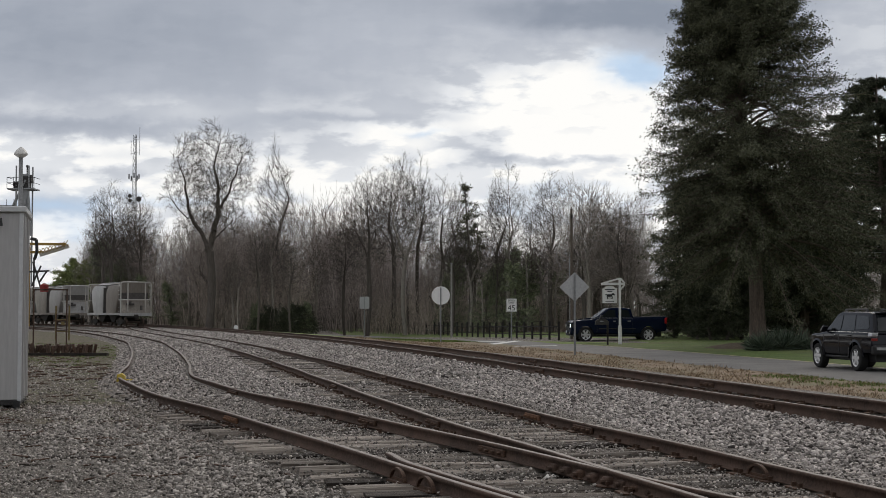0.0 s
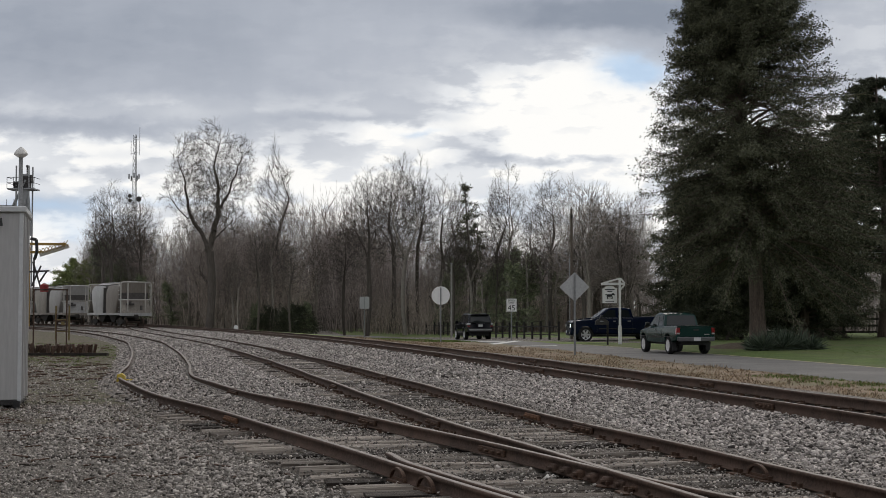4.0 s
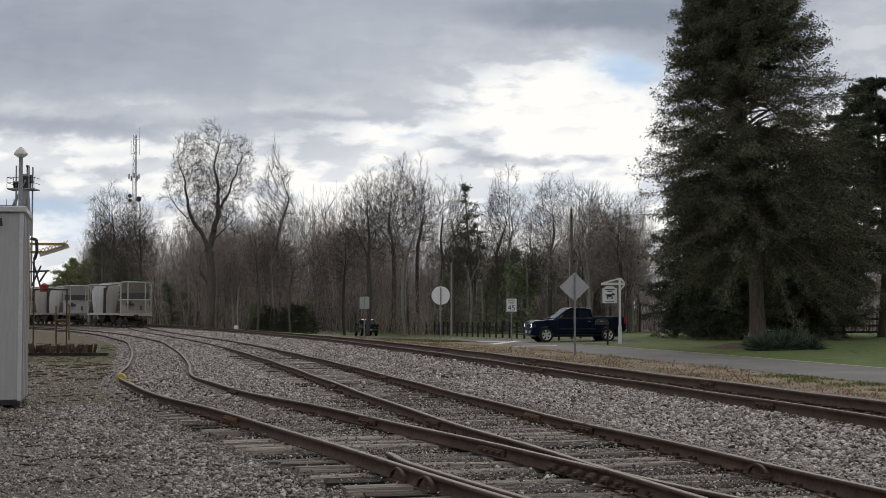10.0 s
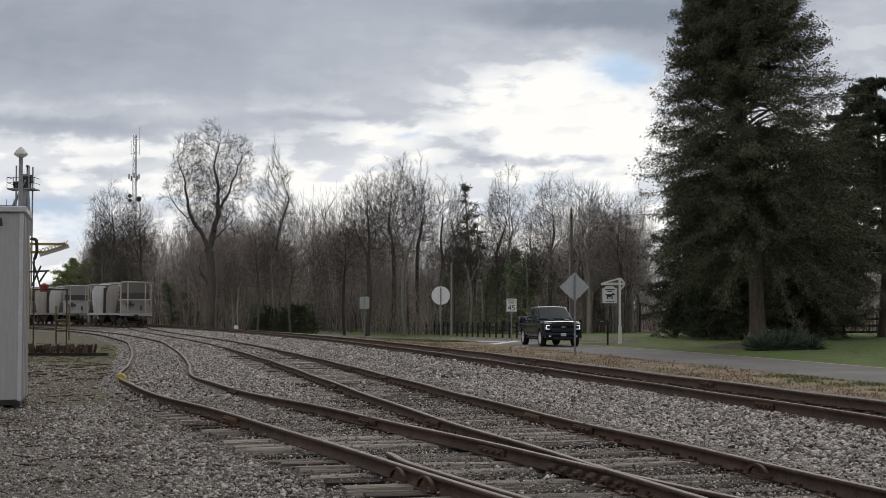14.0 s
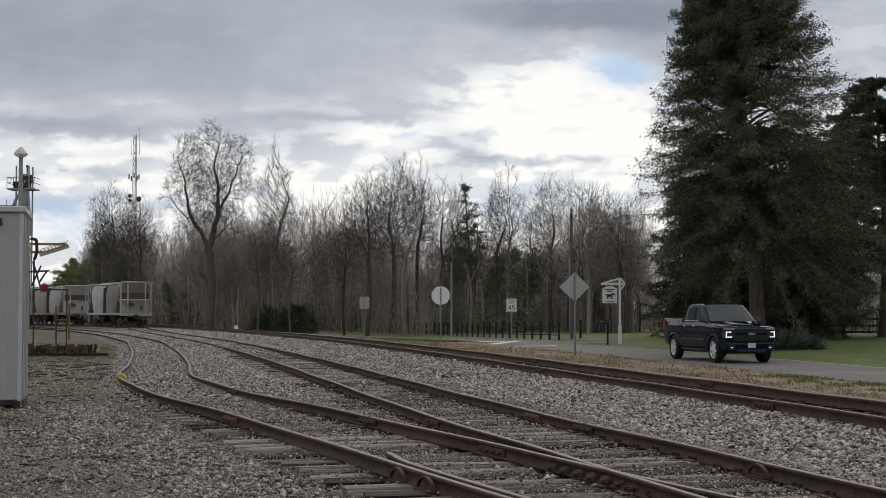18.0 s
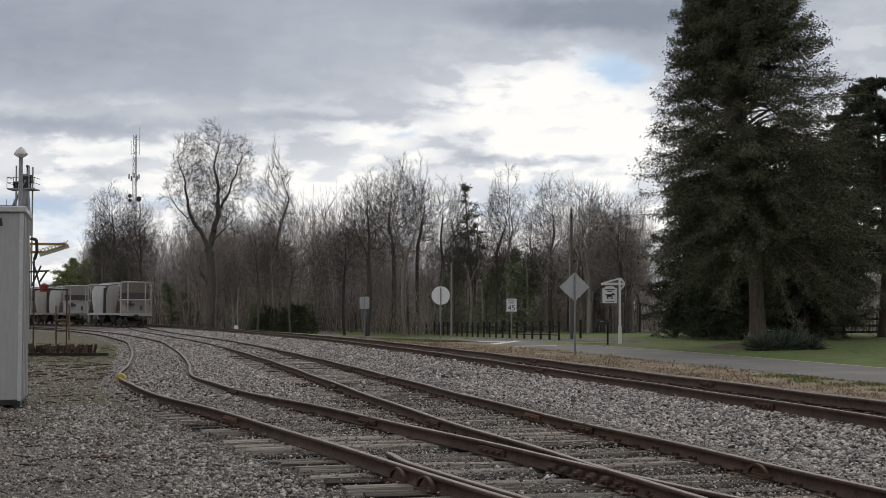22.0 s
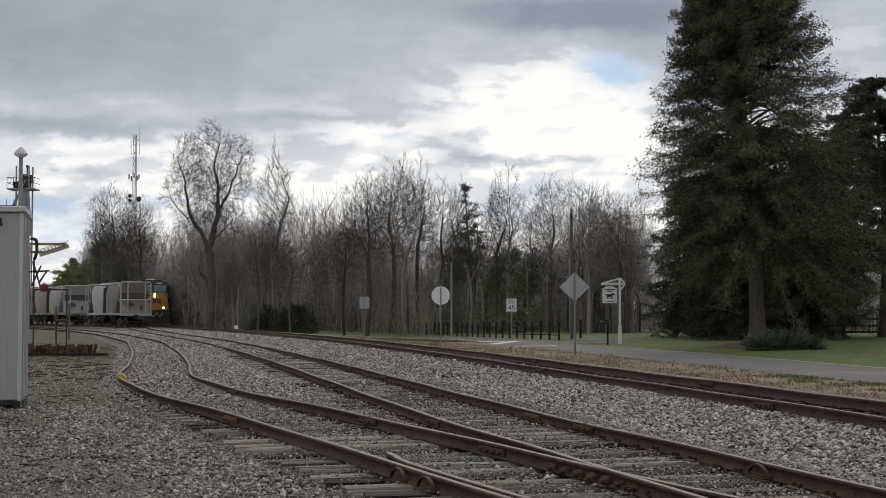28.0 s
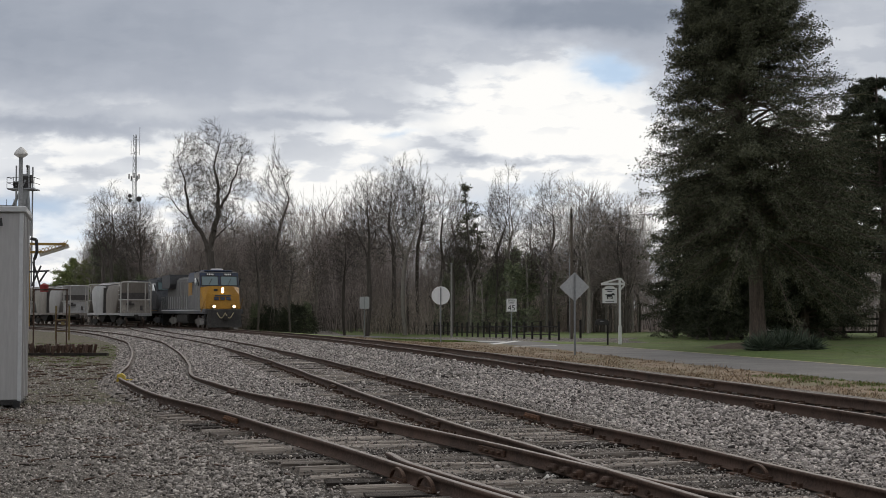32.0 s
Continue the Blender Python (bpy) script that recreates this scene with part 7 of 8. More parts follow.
            part("window_frame", bm, M_BLACK, ws)
        bm = bmesh.new()
        add_rod(bm, (0.03, -0.1, -0.36), (0.03, 0.18, 0.2), 0.018, sides=5)
        bmesh.ops.transform(bm, matrix=pose(8.905, sy * 0.74, 3.70, 0, -tilt, 0), verts=bm.verts)
        part("wiper", bm, M_BLACK, ws)
        bm = bmesh.new()
        add_box(bm, -0.03, 0.03, -0.34, 0.34, -0.11, 0.11, 0.01, m=pose(8.74, sy * 0.68, 4.20, 0, -tilt, 0))
        nb = part("number_board", bm, M_BLACK, c, "black number board")
        for k in range(4):
            bm = bmesh.new()
            add_box(bm, 0.032, 0.038, -0.045, 0.045, -0.065, 0.065, m=pose(8.74, sy * 0.68 - 0.21 + 0.14 * k, 4.20, 0, -tilt, 0))
            part("number_bar", bm, M_WHITE, nb)
        for xa, xb in ((6.75, 7.45), (7.6, 8.35)):
            box_part("side_window", (xa, xb, min(sy * 1.515, sy * 1.53), max(sy * 1.515, sy * 1.53), 3.3, 3.95), M_GLASS_T, c)
        rod_part("mirror", (8.7, sy * 1.55, 3.3), (8.7, sy * 1.7, 3.9), 0.05, M_BLACK, c)
    # lamps: pair in the nose, ditch lights over the pilot
    lamp = M_LAMP if lit else M_GLASS_T
    box_part("lamp_housing", (9.98, 10.24, -0.17, 0.17, 2.70, 3.22), M_LOCO_Y if lit else M_BLACK, c, bevel=0.05)
    for z in (2.85, 3.07):
        rod_part("headlamp", (10.2, 0, z), (10.27, 0, z), 0.105, lamp, c, "lit headlamp" if lit else "", sides=16)
    box_part("nose_hatch", (10.08, 10.16, -0.66, -0.36, 2.78, 3.06), M_BLACK, c, "small dark hatch beside the headlamp", bevel=0.02)
    for sy in (-1, 1):
        rod_part("ditch_light", (10.8, sy * 0.76, 1.72), (10.95, sy * 0.76, 1.72), 0.10, lamp, c, "lit ditch light" if lit else "", sides=16)
        box_part("ditch_bracket", (10.6, 10.82, sy * 0.76 - 0.14, sy * 0.76 + 0.14, 1.52, 1.86), M_BLACK, c)
    if lit:
        # nose door and the plain dark blue device on the nose
        bm = bmesh.new()
        add_box(bm, -0.012, 0.012, -0.62, 0.62, -0.05, 0.05, m=pose(10.43, -0.02, 2.55, 0, -13, 0))
        for x in (-0.46, 0.0, 0.46):
            add_box(bm, -0.014, 0.014, x - 0.19, x + 0.15, -0.13, 0.13, 0.02, m=pose(10.44, -0.02, 2.33, 0, -13, 0))
        part("nose_device", bm, M_LOCO_B, c, "plain dark blue device on the nose")
        bm = bmesh.new()
        add_box(bm, 0, 0.05, -1.1, -0.7, 2.35, 2.6, 0.01, m=pose(9.98, 0.35, 0.48, 0, 0, 0))
        part("nose_vent", bm, M_BLACK, c)
        box_part("plate", (10.92, 10.95, -0.26, 0.26, 1.38, 1.50), M_WHITE, c, "small pale plate")
        for sy in (-1, 1):
            box_part("yellow_panel", (1.0, 2.6, min(sy * 1.0, sy * 1.03), max(sy * 1.0, sy * 1.03), 2.6, 3.7), M_LOCO_Y, c, "faded yellow panel on the hood")
    # walkways and railings
    for sy in (-1, 1):
        box_part("walkway", (-10.6, 6.4, min(sy * 0.98, sy * 1.48), max(sy * 0.98, sy * 1.48), 1.50, 1.56), M_LOCO_K, c)
        for i in range(12):
            rod_part("railing_post", (-10.4 + 1.2 * i, sy * 1.46, 1.55), (-10.4 + 1.2 * i, sy * 1.46, 2.62), 0.028, M_LOCO_P if lit else M_LOCO_K, c, sides=5)
        rod_part("handrail", (-10.4, sy * 1.46, 2.62), (2.8, sy * 1.46, 2.62), 0.026, M_LOCO_G, c, sides=5)
        rod_part("handrail", (9.4, sy * 1.50, 1.3), (10.9, sy * 1.42, 2.3), 0.026, M_LOCO_Y if lit else M_LOCO_K, c, sides=5)
        box_part("sill_stripe", (-10.6, 9.0, min(sy * 1.45, sy * 1.462), max(sy * 1.45, sy * 1.462), 1.42, 1.48), M_WHITE if lit else M_LOCO_Y, c)
    return c


lead = locomotive("locomotive", "grey diesel locomotive with a yellow nose and lit headlamps", M_LOCO_G, M_LOCO_Y, M_LOCO_G, True)
for o in lead.children:
    if o.name.startswith("cab_roof"):
        o.data.materials[0] = M_LOCO_B
second = locomotive("locomotive", "dusty dark grey diesel locomotive coupled behind the first", M_LOCO_G, M_LOCO_K, M_LOCO_K, False)


# ---- road vehicles; local x points forward, y to the left, z = 0 is the road ----
M_NAVY = plain("navy_car_paint", (0.003, 0.0075, 0.026), 0.05)
M_GREEN = plain("dark_green_car_paint", (0.006, 0.030, 0.026), 0.22)
M_CHAR = plain("charcoal_car_paint", (0.007, 0.0075, 0.011), 0.10)
M_GLASS_C = plain("dark_car_glass", (0.014, 0.017, 0.018), 0.06)
M_GLASS_W = plain("windscreen_glass", (0.035, 0.042, 0.042), 0.06)
M_TRIM = plain("black_plastic_trim", (0.010, 0.010, 0.011), 0.5)
M_TYRE = mat("tyre_rubber", (0.012, 0.012, 0.012), (0.03, 0.03, 0.03), 8.0, 0.85, 0.2)
M_RIM = plain("silver_alloy", (0.62, 0.62, 0.63), 0.35, 0.6)
M_CHROME = plain("dull_chrome", (0.42, 0.42, 0.43), 0.28, 0.8)
M_TAIL = plain("red_tail_lamp", (0.20, 0.008, 0.010), 0.25, coat=0.5)
M_BRAKE = plain("bright_red_tail_lamp", (0.42, 0.015, 0.02), 0.25, coat=0.4)
M_DRL = plain("lit_running_lamp", (0.9, 0.9, 0.9), 0.3, glow=(0.95, 0.97, 1.0), strength=1.2)
M_CLEAR_B = plain("bright_fog_lamp", (0.7, 0.7, 0.7), 0.2, glow=(1, 0.97, 0.9), strength=0.3)
M_CLEAR = plain("clear_lamp", (0.40, 0.40, 0.41), 0.15, 0.2, coat=0.6)
M_PLATE_W = plain("pale_number_plate", (0.55, 0.55, 0.56), 0.5)
M_STEP = plain("dull_grey_bumper", (0.10, 0.10, 0.105), 0.45, 0.3)
M_SILVER = plain("silver_bumper_paint", (0.40, 0.40, 0.41), 0.35, 0.3)


def arch(cx, r, z0, n=9):
    """Points of a wheel arch from rear to front, open downward."""
    a0 = math.asin(min(1, z0 / r)) if z0 < r else 0
    return [(cx - r * math.cos(a0 + (math.pi - 2 * a0) * i / n), 0.40 + r * math.sin(a0 + (math.pi - 2 * a0) * i / n) - 0.0) for i in range(n + 1)]


def shell(name, pts, half, tuck, paint, parent, bevel=0.05, inset=0.0, label=""):
    """A body form: a side outline drawn across the car's width with rounded shoulders."""
    bm = bmesh.new()
    add_profile(bm, pts, -half, half, inset=inset)
    bmesh.ops.recalc_face_normals(bm, faces=bm.faces)
    rim = [e for e in bm.edges if abs(e.verts[0].co.y - e.verts[1].co.y) < half and len(e.link_faces) == 2]
    bmesh.ops.bevel(bm, geom=rim, offset=bevel, segments=3, affect="EDGES", profile=0.6, clamp_overlap=True)
    for v in bm.verts:
        if v.co.z < tuck:
            v.co.y *= 1 - 0.02 * (tuck - v.co.z)
    return part(name, bm, paint, parent, label)


def side_glass(parent, pts, y_at, material=None, name="side_window"):
    for s in (-1, 1):
        bm = bmesh.new()
        a = [bm.verts.new((x, s * (y_at(z) + 0.012), z)) for x, z in pts]
        b = [bm.verts.new((x, s * (y_at(z) - 0.03), z)) for x, z in pts]
        bm.faces.new(a)
        bm.faces.new(b[::-1])
        for i in range(len(pts)):
            bm.faces.new((a[i], b[i], b[(i + 1) % len(pts)], a[(i + 1) % len(pts)]))
        bmesh.ops.recalc_face_normals(bm, faces=bm.faces)
        part(name, bm, material or M_GLASS_C, parent)


def cross_glass(name, parent, lo, hi, w_lo, w_hi, material, out=0.014):
    """A windscreen or rear window between two heights; lo and hi are (x, z)."""
    n = Vector((hi[1] - lo[1], 0, lo[0] - hi[0])).normalized()
    if name == "rear_window":
        n = -n
    bm = bmesh.new()
    q = [Vector((lo[0], -w_lo, lo[1])), Vector((lo[0], w_lo, lo[1])), Vector((hi[0], w_hi, hi[1])), Vector((hi[0], -w_hi, hi[1]))]
    a = [bm.verts.new(p + n * out) for p in q]
    b = [bm.verts.new(p - n * 0.03) for p in q]
    bm.faces.new(a)
    bm.faces.new(b[::-1])
    for i in range(4):
        bm.faces.new((a[i], b[i], b[(i + 1) % 4], a[(i + 1) % 4]))
    bmesh.ops.recalc_face_normals(bm, faces=bm.faces)
    part(name, bm, material, parent)


def wheel(parent, x, y, r, w, spokes):
    """A tyre with its rim and spokes; turns about its own y axis."""
    s = 1 if y > 0 else -1
    bm = bmesh.new()
    prof = ((r * 0.66, -0.46), (r * 0.93, -0.5), (r, -0.36), (r, 0.36), (r * 0.93, 0.5), (r * 0.66, 0.46))
    n, rings = 28, []
    for i in range(n):
        a = 2 * math.pi * i / n
        rings.append([bm.verts.new((q * math.cos(a), k * w, q * math.sin(a))) for q, k in prof])
    for i in range(n):
        p, q = rings[i], rings[(i + 1) % n]
        for j in range(len(prof)):
            k = (j + 1) % len(prof)
            bm.faces.new((p[j], p[k], q[k], q[j]))
    bmesh.ops.recalc_face_normals(bm, faces=bm.faces)
    t = part("wheel", bm, M_TYRE, parent)
    t.matrix_basis = pose(x, y, r)
    bm = bmesh.new()
    add_rod(bm, (0, s * w * 0.12, 0), (0, s * w * 0.16, 0), r * 0.62, r * 0.62, 24)
    part("brake_disc", bm, M_TRIM, t)
    bm = bmesh.new()
    for k in range(spokes):
        a = 2 * math.pi * k / spokes
        add_box(bm, 0.05, r * 0.60, -0.02, 0.02, -0.05, 0.05, 0.008, m=pose(0, s * w * 0.36, 0, 0, math.degrees(a), 0))
    add_rod(bm, (0, s * w * 0.30, 0), (0, s * w * 0.44, 0), 0.075, 0.06, 12)
    for k in range(24):
        a, b = 2 * math.pi * k / 24, 2 * math.pi * (k + 1) / 24
        pts = [(r * q * math.cos(c), s * w * z, r * q * math.sin(c)) for c in (a, b) for q, z in ((0.67, 0.47), (0.60, 0.40), (0.60, 0.1))]
        v = [bm.verts.new(p) for p in pts]
        bm.faces.new((v[0], v[1], v[4], v[3]))
        bm.faces.new((v[1], v[2], v[5], v[4]))
    part("rim", bm, M_RIM, t, "silver spoked alloy rim")
    return t


def door_lines(parent, xs, y, z0, z1):
    for x in xs:
        for s in (-1, 1):
            box_part("door_gap", (x - 0.006, x + 0.006, min(s * (y - 0.02), s * (y + 0.003)), max(s * (y - 0.02), s * (y + 0.003)), z0, z1), M_TRIM, parent)


def handles(parent, xs, y, z, material):
    for x in xs:
        for s in (-1, 1):
            box_part("door_handle", (x - 0.09, x + 0.09, min(s * y, s * (y + 0.035)), max(s * y, s * (y + 0.035)), z - 0.018, z + 0.018), material, parent, bevel=0.008)


def mirrors(parent, x, y, z, material):
    for s in (-1, 1):
        bm = bmesh.new()
        add_box(bm, x - 0.07, x + 0.06, min(s * (y + 0.06), s * (y + 0.27)), max(s * (y + 0.06), s * (y + 0.27)), z - 0.09, z + 0.10, 0.03)
        add_box(bm, x - 0.03, x + 0.03, min(s * (y - 0.05), s * (y + 0.1)), max(s * (y - 0.05), s * (y + 0.1)), z - 0.07, z - 0.03)
        part("door_mirror", bm, material, parent)


def flares(parent, cx, r, y, material, width=0.06):
    for s in (-1, 1):
        bm = bmesh.new()
        n = 14
        ring = []
        for i in range(n + 1):
            a = math.pi * (0.02 + 0.96 * i / n)
            ring.append([bm.verts.new((cx + q * math.cos(a), s * yy, 0.40 + q * math.sin(a))) for q, yy in ((r, y + 0.025), (r + width, y + 0.012), (r + width, y - 0.04), (r, y - 0.04))])
        for p, q in zip(ring[:-1], ring[1:]):
            for j in range(4):
                bm.faces.new((p[j], p[(j + 1) % 4], q[(j + 1) % 4], q[j]))
        bmesh.ops.recalc_face_normals(bm, faces=bm.faces)
        part("wheel_arch", bm, material, parent)


def sculpt(car, wheels, form, xs, ys, zs):
    """Round a car's panels: cut every panel along the given planes, then bend the whole by one form."""
    skip = set(wheels) | {o for w in wheels for o in w.children_recursive}
    for ob in car.children_recursive:
        if ob in skip:
            continue
        bm = bmesh.new()
        bm.from_mesh(ob.data)
        for axis, cuts in ((0, xs), (1, ys), (2, zs)):
            for c in cuts:
                at, n = Vector((0, 0, 0)), Vector((0, 0, 0))
                at[axis], n[axis] = c, 1.0
                bmesh.ops.bisect_plane(bm, geom=bm.verts[:] + bm.edges[:] + bm.faces[:], dist=1e-5, plane_co=at, plane_no=n)
        for v in bm.verts:
            v.co = form(v.co)
        bm.normal_update()
        bm.to_mesh(ob.data)
        bm.free()
        ob.data.polygons.foreach_set("use_smooth", [True] * len(ob.data.polygons))
        ob.data.set_sharp_from_angle(angle=radians(32))


def ease(x, a, b):
    t = max(0.0, min(1.0, (x - a) / (b - a)))
    return t * t * (3 - 2 * t)


def car_form(hw, nose, tail, belt, roof, widths, bow=0.10, crown=0.045, screen=0.10):
    """Barrel sides, a nose and tail that curve back at the corners, a crowned bonnet and roof, bent glass."""
    zs, ws = zip(*widths)

    def form(p):
        x, y, z = p
        a = min(1.1, abs(y) / hw)
        k = float(np.interp(z, zs, ws)) * (1 - 0.085 * ease(x, nose - 0.75, nose)) * (1 - 0.045 * ease(-x, -tail - 0.55, -tail))
        if z <= belt + 0.02:
            x2 = x - bow * a * a * ease(x, nose - 0.8, nose) + 0.06 * a * a * ease(-x, -tail - 0.5, -tail)
            z2 = z - crown * a * a * ease(z, belt - 0.25, belt - 0.1) * ease(x, nose - 1.7, nose - 1.2)
        else:
            t = ease(z, belt, belt + 0.12)
            mid = 0.5 * (nose + tail)
            x2 = x + screen * (0.45 - a * a) * t * (ease(x, mid + 0.25, mid + 0.7) - 0.6 * ease(-x, 0.4 - mid, 1.5 - mid))
            z2 = z + 0.035 * (0.5 - a * a) * ease(z, belt + 0.3, roof)
        return Vector((x2, y * k, z2))

    return form


def navy_pickup():
    c = thing("pickup_truck", pose(0, 0, 0), "dark navy blue crew cab pickup truck with lit running lamps", "pickup truck", "vehicles")
    hw = 1.0
    fa, ra, r = 1.98, -1.77, 0.415
    low = [(-2.90, 0.62), (-2.40, 0.56)] + arch(ra, 0.50, 0.10) + [(-1.15, 0.46), (1.36, 0.46)] + arch(fa, 0.50, 0.10) + [(2.62, 0.40), (2.84, 0.42), (2.92, 0.56), (2.94, 0.94), (2.93, 1.10), (2.86, 1.18), (2.68, 1.225), (2.1, 1.265), (1.42, 1.30), (-0.86, 1.30), (-0.92, 1.38), (-2.92, 1.42), (-2.94, 1.30), (-2.93, 0.66)]
    shell("body", low, hw, 0.9, M_NAVY, c, 0.045)
    top = [(1.50, 1.26), (0.60, 1.872), (0.34, 1.905), (-0.40, 1.90), (-0.76, 1.85), (-0.90, 1.34), (-0.90, 1.26)]
    shell("cab_roof", top, 0.93, 0, M_NAVY, c, 0.05, inset=0.16)

    def ya(z):
        return 0.93 - 0.16 * (z - 1.26) / 0.655

    side_glass(c, [(1.14, 1.38), (0.62, 1.775), (0.17, 1.79), (0.17, 1.38)], ya)
    side_glass(c, [(0.03, 1.38), (0.03, 1.79), (-0.46, 1.785), (-0.64, 1.73), (-0.71, 1.40)], ya)
    cross_glass("windscreen", c, (1.42, 1.32), (0.635, 1.855), 0.85, 0.71, M_GLASS_W)
    cross_glass("rear_window", c, (-0.893, 1.40), (-0.75, 1.79), 0.76, 0.68, M_GLASS_C)
    bm = bmesh.new()
    add_box(bm, -2.85, -0.98, -0.86, 0.86, 1.385, 1.425, 0.01)
    part("bed_cover", bm, M_TRIM, c, "flat black bed cover")
    door_lines(c, (1.30, 0.10, -0.84), hw, 0.52, 1.30)
    handles(c, (0.28, -0.62), hw - 0.004, 1.16, M_CHROME)
    mirrors(c, 1.12, 0.90, 1.38, M_TRIM)
    for cx in (fa, ra):
        flares(c, cx, 0.49, hw - 0.015, M_NAVY, 0.05)
    for s in (-1, 1):
        box_part("running_board", (-1.05, 1.30, min(s * 0.82, s * 1.02), max(s * 0.82, s * 1.02), 0.36, 0.42), M_TRIM, c, bevel=0.015)
        box_part("belt_trim", (-0.82, 1.28, min(s * 0.925, s * 0.95), max(s * 0.925, s * 0.95), 1.325, 1.345), M_CHROME, c)
        box_part("lower_moulding", (-1.0, 1.2, min(s * 0.985, s * 1.012), max(s * 0.985, s * 1.012), 0.72, 0.76), M_TRIM, c)
        # C-shaped running lamps in a dark lamp unit that wraps round the corner
        lampb = box_part("headlamp", (2.66, 2.955, min(s * 0.64, s * 1.0), max(s * 0.64, s * 1.0), 0.80, 1.03), M_TRIM, c, bevel=0.02)
        bm = bmesh.new()
        for z0, z1, w0 in ((0.985, 1.008, 0.79), (0.825, 0.848, 0.76), (0.83, 1.005, 0.955)):
            add_box(bm, 2.955, 2.975, min(s * w0, s * 0.985), max(s * w0, s * 0.985), z0, z1)
        part("running_lamp", bm, M_DRL, lampb, "lit white C-shaped lamp")
        box_part("upper_lamp", (2.80, 2.958, min(s * 0.66, s * 1.0), max(s * 0.66, s * 1.0), 1.07, 1.12), M_CLEAR, c, "thin clear lamp strip", bevel=0.008)
        box_part("fog_lamp", (2.93, 2.985, min(s * 0.74, s * 0.84), max(s * 0.74, s * 0.84), 0.48, 0.53), M_CLEAR_B, c, bevel=0.01)
        box_part("bumper_corner", (2.92, 2.98, min(s * 0.66, s * 0.92), max(s * 0.66, s * 0.92), 0.42, 0.58), M_TRIM, c, bevel=0.02)
        bm = bmesh.new()
        add_profile(bm, [(1.55, 1.27), (2.45, 1.235), (2.52, 1.25), (1.70, 1.335), (1.55, 1.325)], min(s * 0.26, s * 0.56), max(s * 0.26, s * 0.56))
        bmesh.ops.recalc_face_normals(bm, faces=bm.faces)
        bmesh.ops.bevel(bm, geom=bm.edges[:], offset=0.015, segments=2, affect="EDGES")
        scoop = part("bonnet_bulge", bm, M_NAVY, c, "raised bonnet bulge with a dark vent")
        box_part("bonnet_vent", (1.545, 1.56, min(s * 0.30, s * 0.52), max(s * 0.30, s * 0.52), 1.285, 1.315), M_TRIM, scoop)
        box_part("tail_lamp", (-2.955, -2.80, min(s * 0.86, s * 1.008), max(s * 0.86, s * 1.008), 1.02, 1.36), M_BRAKE, c, "red tail lamp", bevel=0.015)
    grille = box_part("grille", (2.84, 2.955, -0.66, 0.66, 0.70, 1.12), M_TRIM, c, "wide black grille", bevel=0.015)
    for z, h, q in ((0.745, 0.016, M_TRIM), (0.805, 0.014, M_TRIM), (0.86, 0.014, M_TRIM), (0.935, 0.034, M_NAVY), (1.01, 0.014, M_TRIM), (1.065, 0.014, M_TRIM)):
        box_part("grille_bar", (2.95, 2.972, -0.64, 0.64, z - h, z + h), q, grille)
    bm = bmesh.new()
    add_box(bm, 2.97, 2.99, -0.15, 0.15, 0.915, 0.955, 0.006)
    add_box(bm, 2.97, 2.99, -0.065, 0.065, 0.895, 0.975, 0.006)
    part("badge", bm, M_CHROME, grille, "small plain badge")
    bm = bmesh.new()
    add_box(bm, 2.58, 2.97, -0.99, 0.99, 0.40, 0.68, 0.06, seg=3)
    bump_f = part("front_bumper", bm, M_NAVY, c)
    box_part("air_intake", (2.90, 2.975, -0.6, 0.6, 0.36, 0.455), M_TRIM, bump_f)
    box_part("number_plate", (2.972, 2.985, -0.155, 0.155, 0.50, 0.65), M_PLATE_W, bump_f, "pale number plate")
    bm = bmesh.new()
    add_box(bm, -3.02, -2.78, -0.98, 0.98, 0.52, 0.72, 0.04)
    part("rear_bumper", bm, M_CHROME, c)
    box_part("tailgate", (-2.955, -2.935, -0.84, 0.84, 0.80, 1.36), M_NAVY, c, bevel=0.008)
    box_part("underbody", (-2.6, 2.6, -0.78, 0.78, 0.30, 0.62), M_TRIM, c)
    box_part("roof_aerial", (-0.35, -0.2, -0.03, 0.03, 1.90, 1.96), M_TRIM, c)
    ws = [wheel(c, x, y, r, 0.28, 6) for x in (fa, ra) for y in (0.86, -0.86)]
    sculpt(c, ws, car_form(1.0, 2.95, -2.95, 1.30, 1.90, ((0.3, 0.93), (0.5, 0.972), (0.72, 1.0), (0.95, 0.988), (1.12, 1.0), (1.25, 0.996), (1.42, 0.985), (1.9, 0.99))), (-2.6, -2.1, -1.3, -0.4, 0.4, 0.9, 1.6, 1.9, 2.2, 2.45, 2.65, 2.8, 2.9), (-0.8, -0.6, -0.35, 0, 0.35, 0.6, 0.8), (0.5, 0.72, 0.95, 1.06, 1.12, 1.2, 1.27, 1.45, 1.6, 1.75))
    return c, ws, r


